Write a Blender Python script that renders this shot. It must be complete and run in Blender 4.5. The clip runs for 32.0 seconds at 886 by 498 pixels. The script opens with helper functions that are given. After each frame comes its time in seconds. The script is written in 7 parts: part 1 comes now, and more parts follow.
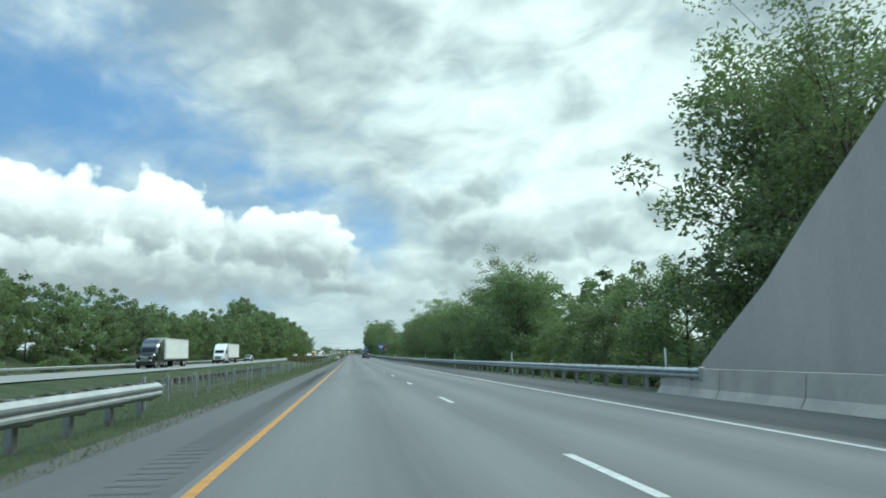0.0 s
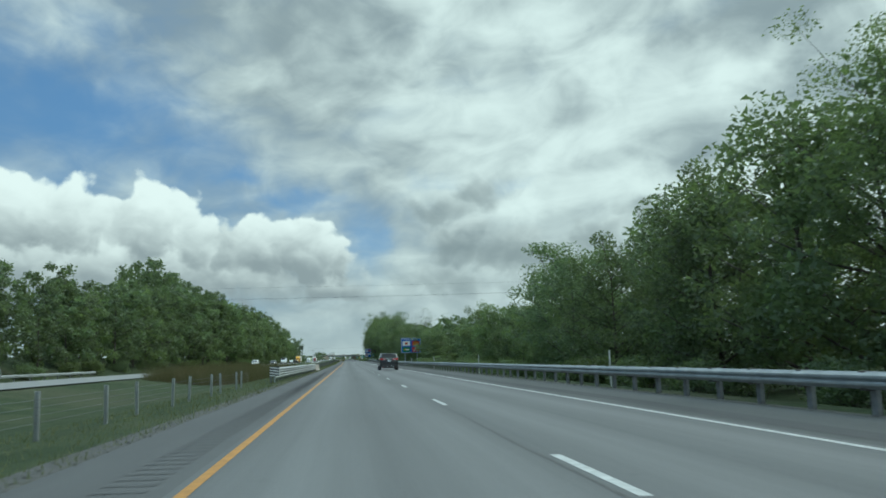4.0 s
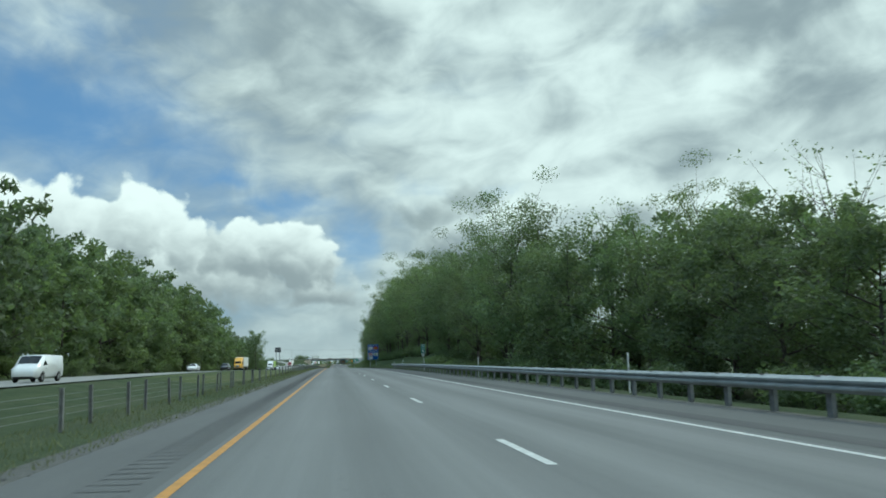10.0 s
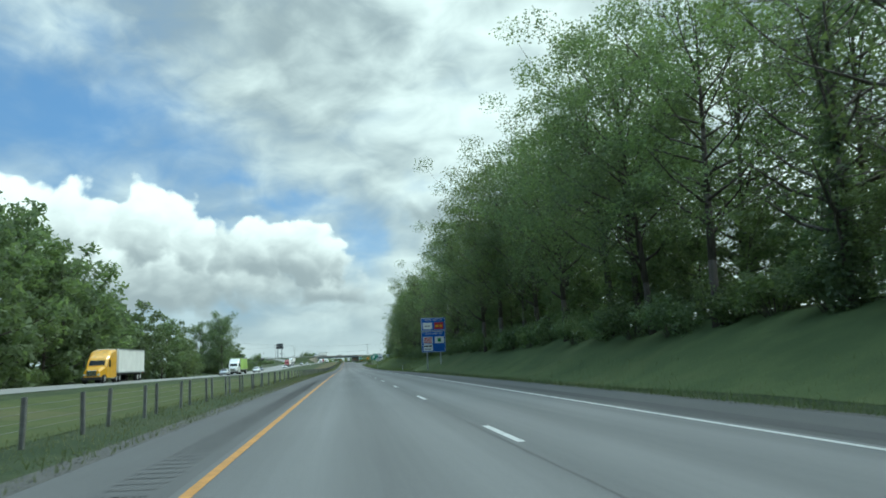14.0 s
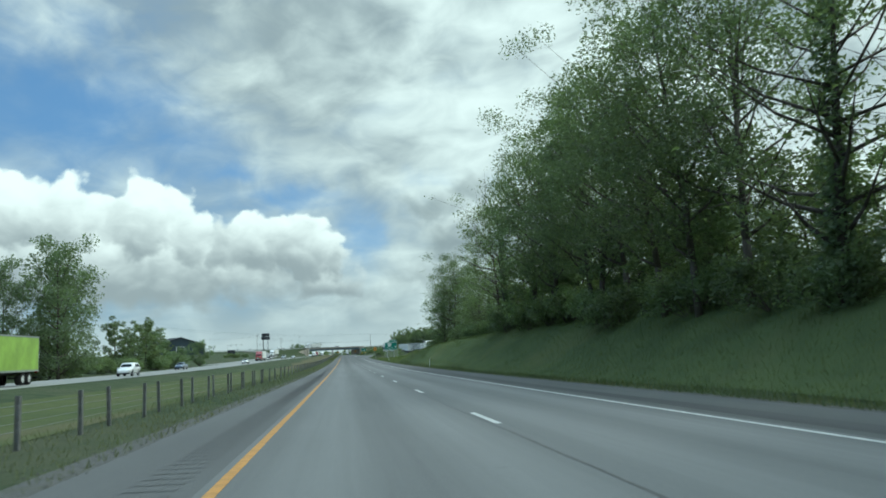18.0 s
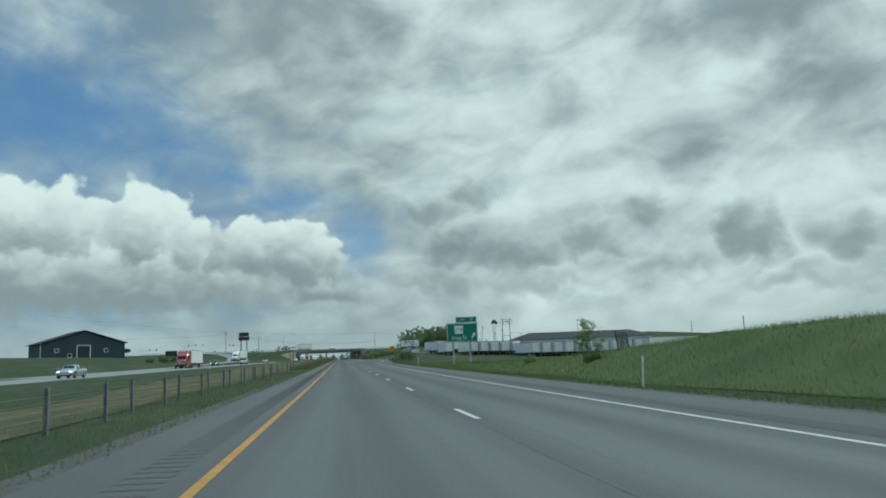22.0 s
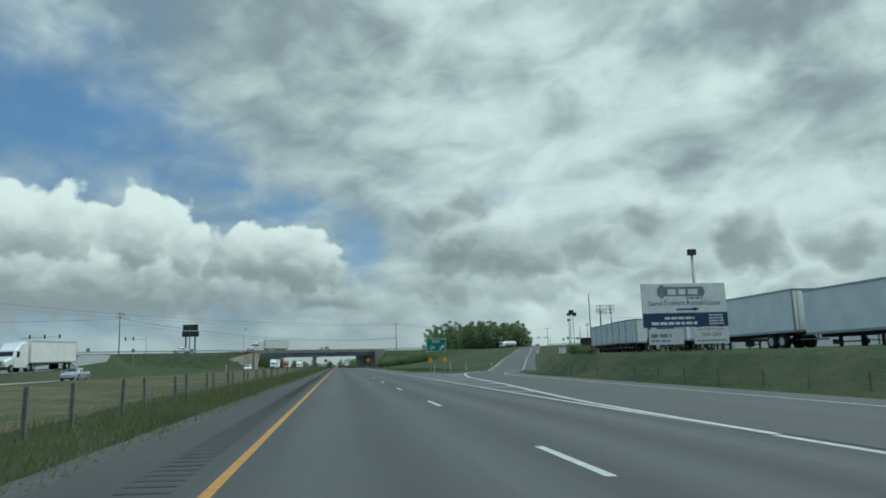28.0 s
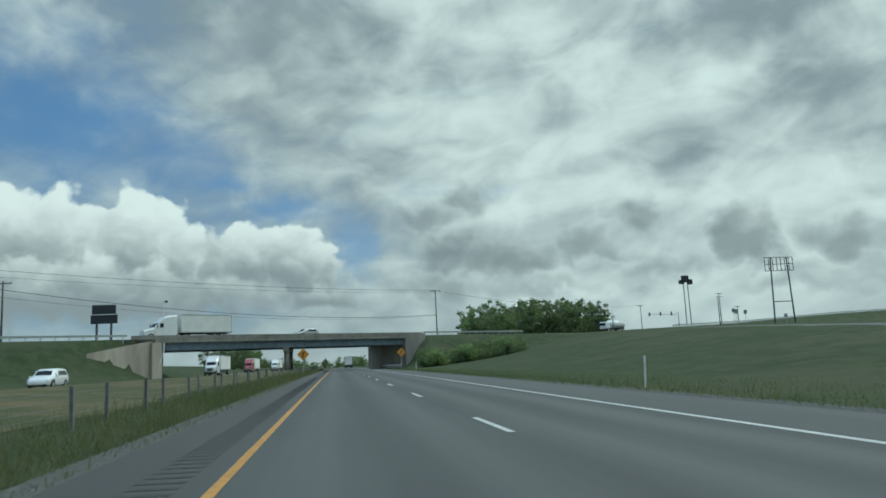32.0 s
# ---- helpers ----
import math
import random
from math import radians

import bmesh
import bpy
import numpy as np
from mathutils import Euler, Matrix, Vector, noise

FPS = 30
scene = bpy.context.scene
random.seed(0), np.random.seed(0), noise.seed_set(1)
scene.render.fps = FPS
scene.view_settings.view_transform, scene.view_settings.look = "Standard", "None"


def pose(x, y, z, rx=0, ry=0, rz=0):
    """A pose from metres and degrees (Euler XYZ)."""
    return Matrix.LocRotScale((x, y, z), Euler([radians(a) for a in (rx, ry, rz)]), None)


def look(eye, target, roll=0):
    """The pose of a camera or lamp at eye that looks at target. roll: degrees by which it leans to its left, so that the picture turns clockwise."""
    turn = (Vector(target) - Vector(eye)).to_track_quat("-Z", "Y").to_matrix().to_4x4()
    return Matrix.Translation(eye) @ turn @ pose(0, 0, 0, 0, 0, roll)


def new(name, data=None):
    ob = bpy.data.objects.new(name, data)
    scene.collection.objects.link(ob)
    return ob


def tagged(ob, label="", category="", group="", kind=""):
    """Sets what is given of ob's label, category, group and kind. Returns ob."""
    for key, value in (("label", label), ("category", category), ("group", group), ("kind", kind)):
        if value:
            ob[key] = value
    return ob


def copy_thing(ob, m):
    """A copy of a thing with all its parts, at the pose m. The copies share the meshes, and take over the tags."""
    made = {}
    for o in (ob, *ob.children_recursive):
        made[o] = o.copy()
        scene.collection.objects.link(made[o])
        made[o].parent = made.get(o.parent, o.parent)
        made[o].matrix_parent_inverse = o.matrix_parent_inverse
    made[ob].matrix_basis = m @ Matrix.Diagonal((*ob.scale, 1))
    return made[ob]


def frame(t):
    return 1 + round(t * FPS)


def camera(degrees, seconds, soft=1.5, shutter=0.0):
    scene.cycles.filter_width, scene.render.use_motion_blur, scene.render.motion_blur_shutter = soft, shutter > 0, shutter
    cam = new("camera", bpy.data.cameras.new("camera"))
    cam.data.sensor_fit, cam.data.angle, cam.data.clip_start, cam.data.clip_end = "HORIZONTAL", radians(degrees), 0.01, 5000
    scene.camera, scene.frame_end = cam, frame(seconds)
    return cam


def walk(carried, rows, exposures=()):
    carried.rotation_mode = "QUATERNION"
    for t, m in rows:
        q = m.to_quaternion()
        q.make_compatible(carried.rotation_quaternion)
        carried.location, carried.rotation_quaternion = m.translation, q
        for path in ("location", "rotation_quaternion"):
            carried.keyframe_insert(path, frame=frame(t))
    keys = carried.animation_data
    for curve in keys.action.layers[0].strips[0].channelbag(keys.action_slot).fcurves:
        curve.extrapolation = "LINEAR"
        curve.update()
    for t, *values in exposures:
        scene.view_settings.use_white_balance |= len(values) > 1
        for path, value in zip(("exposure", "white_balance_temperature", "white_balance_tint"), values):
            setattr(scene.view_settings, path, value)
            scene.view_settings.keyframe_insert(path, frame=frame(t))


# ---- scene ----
cam = camera(61.0, 32.0, soft=1.75, shutter=0.06)
# seconds, x, y, z, pitch, roll, yaw
PATH = [
    (0, -0.54, 0.04, 1.09, 7.78, 1.35, -6.94),
    (1, -0.50, 36.67, 0.95, 7.87, 1.40, -6.72),
    (2, -0.53, 73.35, 0.85, 7.97, 1.64, -7.11),
    (3, -0.49, 109.81, 0.79, 8.14, 1.88, -7.22),
    (6, -0.42, 219.37, 0.73, 8.17, 1.89, -7.10),
    (7, -0.54, 256.00, 0.73, 8.04, 1.72, -7.20),
    (8, -0.61, 292.43, 0.75, 8.20, 1.54, -7.55),
    (9, -0.52, 328.88, 0.79, 8.39, 1.48, -7.97),
    (10, -0.41, 364.59, 0.88, 8.53, 1.57, -8.12),
    (11, -0.36, 400.89, 1.02, 8.65, 1.77, -8.14),
    (12, -0.29, 436.66, 1.18, 8.63, 2.01, -7.92),
    (13, -0.30, 472.57, 1.29, 8.47, 2.18, -7.51),
    (14, -0.46, 508.70, 1.29, 8.28, 2.29, -7.33),
    (17, -0.62, 616.53, 0.87, 7.91, 2.41, -7.40),
    (18, -0.68, 652.55, 0.64, 7.79, 2.46, -7.48),
    (19, -0.69, 688.83, 0.42, 7.90, 2.42, -7.48),
    (20, -0.67, 725.32, 0.28, 8.06, 2.37, -7.50),
    (21, -0.67, 761.12, 0.24, 8.16, 2.35, -7.74),
    (22, -0.54, 797.97, 0.28, 8.20, 2.32, -7.68),
    (23, -0.48, 834.42, 0.39, 8.27, 2.31, -7.51),
    (24, -0.57, 870.37, 0.55, 8.38, 2.23, -7.46),
    (25, -0.68, 906.48, 0.75, 8.58, 1.96, -7.64),
    (28, -0.70, 1011.58, 1.38, 8.80, 1.77, -7.80),
    (29, -0.68, 1047.88, 1.60, 8.81, 2.06, -7.92),
    (30, -0.65, 1083.53, 1.80, 8.67, 2.57, -7.92),
    (31, -0.67, 1118.74, 1.98, 8.58, 2.78, -7.94),
    (32, -0.71, 1153.43, 2.16, 8.56, 2.73, -7.97),
]
walk(cam, [(t, pose(x, y, z, 90 + p, r, w)) for t, x, y, z, p, r, w in PATH], exposures=[(t, e, 5950.0, -2.0) for t, e in ((0.0, 0.42), (1.0, 0.04), (2.0, 0.0), (3.0, 0.0), (6.0, -0.05), (9.0, 0.08), (11.0, 0.12), (13.0, 0.38), (17.0, 0.28), (20.0, 0.05), (22.5, -0.2), (32.0, -0.2))])


# ---------------------------------------------------------------- world and light
class Nodes:
    """Small helper to write node trees as expressions."""

    def __init__(self, tree):
        self.t = tree
        tree.nodes.clear()

    def node(self, kind, **props):
        n = self.t.nodes.new(kind)
        for k, v in props.items():
            if k == "operation":
                n.operation = v
            elif k == "blend":
                n.blend_type = v
            elif k == "dtype":
                n.data_type = v
            elif k == "dims":
                n.noise_dimensions = v
        return n

    def put(self, socket, value):
        if hasattr(value, "is_output"):
            self.t.links.new(value, socket)
        else:
            socket.default_value = value

    def m(self, op, a, b=0.0, c=0.0):
        n = self.node("ShaderNodeMath", operation=op)
        self.put(n.inputs[0], a)
        self.put(n.inputs[1], b)
        self.put(n.inputs[2], c)
        return n.outputs[0]

    def add(self, a, b):
        return self.m("ADD", a, b)

    def mul(self, a, b):
        return self.m("MULTIPLY", a, b)

    def sub(self, a, b):
        return self.m("SUBTRACT", a, b)

    def step(self, x, lo, hi, a=0.0, b=1.0):
        n = self.node("ShaderNodeMapRange")
        n.interpolation_type = "SMOOTHSTEP"
        for i, v in enumerate((x, lo, hi, a, b)):
            self.put(n.inputs[i], v)
        return n.outputs[0]

    def noise(self, vec, scale, detail=4.0, rough=0.55, warp=0.0):
        n = self.node("ShaderNodeTexNoise", dims="3D")
        if vec is not None:
            self.put(n.inputs["Vector"], vec)
        n.inputs["Scale"].default_value = scale
        n.inputs["Detail"].default_value = detail
        n.inputs["Roughness"].default_value = rough
        n.inputs["Distortion"].default_value = warp
        return n.outputs["Fac"]

    def vec(self, x, y, z):
        n = self.node("ShaderNodeCombineXYZ")
        for i, v in enumerate((x, y, z)):
            self.put(n.inputs[i], v)
        return n.outputs[0]

    def mix(self, f, a, b, blend="MIX"):
        n = self.node("ShaderNodeMix", dtype="RGBA", blend=blend)
        self.put(n.inputs[0], f)
        self.put(n.inputs[6], a)
        self.put(n.inputs[7], b)
        return n.outputs[2]


def c4(r, g, b):
    return (r, g, b, 1.0)


SUN_AZ, SUN_EL = 48.0, 48.0    # degrees right of the road's heading, and up


def make_world():
    w = bpy.data.worlds.new("sky")
    scene.world = w
    w.use_nodes = True
    g = Nodes(w.node_tree)
    co = g.node("ShaderNodeTexCoord").outputs["Generated"]
    sep = g.node("ShaderNodeSeparateXYZ")
    g.put(sep.inputs[0], co)
    x, y, z = sep.outputs
    u = g.mul(g.m("ARCTAN2", x, y), 57.2958)
    v = g.mul(g.m("ARCSINE", z), 57.2958)
    up = g.m("MAXIMUM", z, 0.0)
    k = g.m("DIVIDE", 1.0, g.add(up, 0.16))
    flat = g.vec(g.mul(x, k), g.mul(y, k), 0.0)
    ang = g.vec(g.mul(u, 0.1), g.mul(v, 0.1), 0.0)

    sky = g.node("ShaderNodeTexSky")
    sky.sky_type = "NISHITA"
    sky.sun_disc = False
    sky.sun_elevation, sky.sun_rotation = radians(SUN_EL), radians(SUN_AZ)
    blue = g.mix(1.0, sky.outputs[0], c4(0.11, 0.13, 0.15), "MULTIPLY")
    blue = g.mix(0.7, blue, c4(0.090, 0.205, 0.37))

    # thin high layer: open to the blue on the left, thick and bright on the right, streaked up to the right
    tilt = g.vec(g.add(g.mul(u, 0.060), g.mul(v, 0.030)), g.add(g.mul(v, 0.125), g.mul(u, -0.030)), 0.0)
    n_flat = g.noise(flat, 1.1, 6.0, 0.55, 0.5)
    n_broad = g.noise(g.vec(g.mul(u, 0.05), g.mul(v, 0.10), 4.0), 1.5, 6.0, 0.50, 0.7)
    n_fine = g.noise(g.vec(g.mul(u, 0.09), g.mul(v, 0.15), 9.0), 2.8, 6.0, 0.50, 0.6)
    n_tilt = g.noise(tilt, 1.5, 6.0, 0.47, 0.9)
    n_warp = g.noise(ang, 3.0, 5.0, 0.5, 0.3)
    n_warp2 = g.noise(g.vec(g.mul(u, 0.1), g.mul(v, 0.1), 5.0), 3.0, 5.0, 0.5, 0.3)
    u_w, v_w = g.add(u, g.mul(g.sub(n_warp, 0.5), 7.0)), g.add(v, g.mul(g.sub(n_warp2, 0.5), 4.0))

    def patch(u0, v0, a, b):
        du, dv = g.mul(g.sub(u_w, u0), 1 / a), g.mul(g.sub(v_w, v0), 1 / b)
        return g.m("EXPONENT", g.mul(g.add(g.mul(du, du), g.mul(dv, dv)), -1.0))

    cover = g.add(g.mul(g.sub(n_broad, 0.5), 0.85), g.add(g.mul(g.sub(n_fine, 0.5), 0.5), g.mul(g.sub(n_flat, 0.5), 0.4)))
    cover = g.add(cover, g.step(u, -26.0, 18.0, 0.40, 1.05))
    for u0, v0, a, b, wt in ((-21, 17.6, 7.5, 3.4, -0.46), (-12, 17.0, 6, 1.6, -0.20), (-20.5, 24.5, 5, 2.0, 0.36), (-13, 14.2, 6, 1.3, -0.15), (-2.6, 11.8, 3.0, 1.2, -0.50), (2.0, 8.6, 2.2, 2.2, -0.60),
                             (-7.6, 13.6, 1.8, 0.7, -0.35), (7.2, 13.0, 2.2, 0.9, -0.35), (13, 12.8, 2.4, 0.7, -0.4), (-4, 22, 9, 4, 0.12), (-32, 15, 8, 5, -0.3)):
        cover = g.add(cover, g.mul(patch(u0, v0, a, b), wt))
    dens = g.step(cover, -0.10, 0.95)
    shade = g.add(g.mul(g.sub(n_tilt, 0.5), 1.0), g.add(g.mul(g.sub(n_fine, 0.5), 0.6), g.mul(g.sub(n_flat, 0.5), 0.2)))
    shade = g.add(shade, g.step(u, -8.0, 16.0, 0.40, 0.60))
    for u0, v0, a, b, wt in ((13, 24.0, 6, 2.4, 0.22), (21, 21.5, 6, 1.8, 0.22), (30, 19.0, 3, 1.2, 0.28), (18, 15.5, 6, 2.0, 0.16), (25, 12.0, 6, 1.2, 0.22), (14, 11.4, 3, 1.2, 0.22), (36, 10.5, 4, 1.2, 0.2),
                             (34, 24.0, 8, 2.0, -0.34), (35, 17.8, 5, 1.8, -0.34), (28, 22.2, 4, 1.0, -0.16), (26, 14.0, 4, 1.0, -0.18), (38, 14.0, 4, 1.4, -0.24), (-6, 25.5, 12, 3.0, -0.14), (-16, 24, 8, 3, -0.06), (-20.5, 24.0, 4, 1.4, 0.22)):
        shade = g.add(shade, g.mul(patch(u0, v0, a, b), wt))
    high = g.mix(g.step(shade, 0.10, 0.98), c4(0.29, 0.345, 0.365), c4(0.80, 0.885, 0.845))
    col = g.mix(dens, blue, high)

    # heaped clouds: overlapping rounded heads, lit from the upper right
    puff_a = g.noise(ang, 4.6, 6.0, 0.42, 0.25)
    puff_b = g.noise(g.vec(g.add(g.mul(u, 0.1), 7.0), g.mul(v, 0.1), 3.0), 4.6, 6.0, 0.42, 0.25)
    curl = g.noise(g.vec(g.mul(u, 0.1), g.mul(v, 0.12), 6.0), 7.0, 5.0, 0.45, 0.5)
    uu = g.add(u, g.mul(g.sub(puff_a, 0.5), 5.0))
    vv = g.add(v, g.mul(g.sub(puff_b, 0.5), 4.4))

    def heads(items):
        top_h, lit = 0.0, 0.0
        for u0, v0, a, b, *low in items:
            du, dv = g.mul(g.sub(uu, u0), 1 / a), g.mul(g.sub(vv, v0), 1 / b)
            h = g.mul(g.sub(1.0, g.add(g.mul(du, du), g.mul(dv, dv))), low[0] if low else b)
            s = g.add(g.mul(du, 0.35), g.mul(dv, 0.85))
            win = g.step(g.sub(h, top_h), -0.9, 0.9)
            lit = g.add(g.mul(lit, g.sub(1.0, win)), g.mul(s, win))
            top_h = g.m("MAXIMUM", top_h, h)
        return top_h, lit

    h, lit = heads(((-31, 9.5, 8, 5.5), (-24, 10.9, 4.6, 3.0), (-19.0, 10.2, 4.2, 2.9), (-14.2, 10.0, 4.6, 3.0), (-11.0, 8.8, 3.0, 2.6), (-7.0, 8.7, 3.4, 2.5), (-4.0, 8.8, 3.2, 2.2), (-1.6, 7.6, 2.4, 2.2),
                    (-18, 6.6, 20, 3.4, 1.5), (-1.0, 5.4, 3.0, 1.6, 1.2), (-21.5, 5.6, 3.4, 1.7, 1.9)))
    tone = g.add(g.add(g.mul(lit, 0.36), g.mul(g.sub(v, 7.5), 0.070)), g.add(g.mul(g.sub(puff_b, 0.5), -0.55), g.add(g.mul(n_fine, 0.45), g.mul(g.sub(curl, 0.5), 0.4))))
    heap = g.mix(g.step(tone, -0.15, 0.80), c4(0.30, 0.345, 0.355), c4(0.86, 0.93, 0.885))
    col = g.mix(g.step(h, 0.0, 1.0), col, heap)
    h, lit = heads(((10.6, 12.2, 2.4, 1.7), (7.4, 11.0, 3.2, 1.7), (9.0, 8.4, 3.4, 2.2), (13.2, 7.6, 5.2, 2.3), (19.2, 8.3, 4.0, 1.9), (23.2, 10.3, 3.0, 1.6), (30.6, 8.2, 3.2, 3.0), (37, 7.0, 4.0, 2.0), (7.5, 5.8, 4.6, 1.5), (25, 6.0, 6.0, 1.3), (34, 4.6, 6.0, 1.3), (16, 5.4, 6, 1.3)))
    tone = g.add(g.add(g.mul(lit, 0.42), g.mul(g.sub(puff_b, 0.5), -0.5)), g.add(g.mul(n_fine, 0.4), g.mul(g.sub(curl, 0.5), 0.35)))
    grey = g.mix(g.step(tone, 0.04, 0.90), c4(0.235, 0.28, 0.29), c4(0.74, 0.81, 0.775))
    col = g.mix(g.mul(g.step(h, -0.1, 2.3), 0.80), col, grey)
    # pale band along the horizon
    col = g.mix(g.mul(g.step(v, 5.0, -0.5), 0.75), col, c4(0.46, 0.53, 0.53))
    # an overcast dome is brightest overhead
    col = g.mix(1.0, col, g.add(1.0, g.mul(g.step(z, 0.47, 0.92), 2.4)), "MULTIPLY")
    bg = g.node("ShaderNodeBackground")
    g.put(bg.inputs[0], col)
    bg.inputs[1].default_value = 1.0
    out = g.node("ShaderNodeOutputWorld")
    g.put(out.inputs[0], bg.outputs[0])


make_world()
sun = new("sun", bpy.data.lights.new("sun", "SUN"))
sun.data.energy, sun.data.angle, sun.data.color = 1.0, radians(14), (1.0, 0.96, 0.9)
sun.matrix_world = look((0, 0, 60), (-math.sin(radians(SUN_AZ)) * 60, -math.cos(radians(SUN_AZ)) * 60, 60 - 60 * math.tan(radians(SUN_EL))))


# ---------------------------------------------------------------- materials
def material(name, base, other=None, rough=0.8, metal=0.0, scale=3.0, fine=60.0, bump=0.2, mixlo=0.35, mixhi=0.65, vary=0.0, leaf=0.0, third=None, stretch=(1, 1, 1), spec=0.4):
    """Two-scale procedural surface: base and other blended by coarse noise, fine grain, small relief."""
    m = bpy.data.materials.new(name)
    m.use_nodes = True
    g = Nodes(m.node_tree)
    co = g.node("ShaderNodeTexCoord").outputs["Object"]
    mp = g.node("ShaderNodeMapping")
    g.put(mp.inputs[0], co)
    mp.inputs["Scale"].default_value = stretch
    co = mp.outputs[0]
    other = other or tuple(c * 0.75 for c in base)
    n1 = g.noise(co, scale, 5.0, 0.6, 0.2)
    n2 = g.noise(co, fine, 3.0, 0.6)
    col = g.mix(g.step(n1, mixlo, mixhi), c4(*base), c4(*other))
    if third:
        n3 = g.noise(co, scale * 0.23, 4.0, 0.6, 0.4)
        col = g.mix(g.step(n3, 0.5, 0.72), col, c4(*third))
    col = g.mix(0.35, col, g.mix(n2, c4(0.25, 0.25, 0.25), c4(0.75, 0.75, 0.75)), "OVERLAY")
    if vary:
        info = g.node("ShaderNodeObjectInfo")
        hs = g.node("ShaderNodeHueSaturation")
        geo = g.node("ShaderNodeNewGeometry")
        r = g.add(g.mul(g.sub(info.outputs["Random"], 0.5), vary), g.mul(g.sub(geo.outputs["Random Per Island"], 0.5), vary if leaf else 0.0))
        g.put(hs.inputs["Value"], g.add(1.0, r))
        g.put(hs.inputs["Hue"], g.add(0.5, g.mul(g.sub(info.outputs["Random"], 0.5), vary * 0.06)))
        g.put(hs.inputs["Color"], col)
        col = hs.outputs[0]
    p = g.node("ShaderNodeBsdfPrincipled")
    g.put(p.inputs["Base Color"], col)
    g.put(p.inputs["Roughness"], g.add(rough, g.mul(g.sub(n2, 0.5), 0.12)))
    p.inputs["Metallic"].default_value = metal
    p.inputs["Specular IOR Level"].default_value = spec
    if bump:
        b = g.node("ShaderNodeBump")
        b.inputs["Strength"].default_value = bump
        b.inputs["Distance"].default_value = 0.02
        g.put(b.inputs["Height"], g.add(n2, g.mul(n1, 0.5)))
        g.put(p.inputs["Normal"], b.outputs[0])
    out = g.node("ShaderNodeOutputMaterial")
    surf = p.outputs[0]
    if leaf:
        tr = g.node("ShaderNodeBsdfTranslucent")
        g.put(tr.inputs[0], g.mix(1.0, col, c4(1.0, 1.15, 0.6), "MULTIPLY"))
        mx = g.node("ShaderNodeMixShader")
        mx.inputs[0].default_value = leaf
        g.put(mx.inputs[1], surf)
        g.put(mx.inputs[2], tr.outputs[0])
        surf = mx.outputs[0]
    g.put(out.inputs[0], surf)
    return m


def road_material(name, tone, seed):
    """Asphalt with polished wheel tracks, darker lane centres, streaks along the way and old patches."""
    m = bpy.data.materials.new(name)
    m.use_nodes = True
    g = Nodes(m.node_tree)
    co = g.node("ShaderNodeTexCoord").outputs["Object"]
    sep = g.node("ShaderNodeSeparateXYZ")
    g.put(sep.inputs[0], co)
    x, y, z = sep.outputs
    wob = g.noise(g.vec(seed, g.mul(y, 0.05), 0.0), 1.0, 2.0)
    track = g.m("COSINE", g.mul(g.add(x, g.add(-0.92, g.mul(g.sub(wob, 0.5), 0.5))), 2 * math.pi / 1.82))
    streak = g.noise(g.vec(g.mul(x, 2.4), g.mul(y, 0.035), seed), 1.6, 5.0, 0.6)
    patch = g.noise(g.vec(g.mul(x, 0.35), g.mul(y, 0.07), seed + 4.0), 1.0, 4.0, 0.55, 0.3)
    grain = g.noise(co, 55.0, 3.0, 0.65)
    spot = g.noise(co, 4.5, 3.0, 0.6)
    k = g.add(1.0, g.mul(track, 0.10))
    k = g.add(k, g.mul(g.sub(streak, 0.5), 0.42))
    k = g.add(k, g.mul(g.sub(patch, 0.5), 0.40))
    k = g.add(k, g.mul(g.sub(grain, 0.5), 0.55))
    k = g.add(k, g.mul(g.step(spot, 0.66, 0.74), -0.12))
    # tone falls to 0.6 between y 730 and 850
    k = g.mul(k, g.step(y, 730.0, 850.0, 1.0, 0.60))
    col = g.mix(1.0, c4(tone, tone * 1.025, tone * 1.01), k, "MULTIPLY")
    p = g.node("ShaderNodeBsdfPrincipled")
    g.put(p.inputs["Base Color"], col)
    g.put(p.inputs["Roughness"], g.sub(0.86, g.mul(track, 0.05)))
    p.inputs["Specular IOR Level"].default_value = 0.4
    bp = g.node("ShaderNodeBump")
    bp.inputs["Strength"].default_value = 0.25
    bp.inputs["Distance"].default_value = 0.01
    g.put(bp.inputs["Height"], grain)
    g.put(p.inputs["Normal"], bp.outputs[0])
    out = g.node("ShaderNodeOutputMaterial")
    g.put(out.inputs[0], p.outputs[0])
    return m


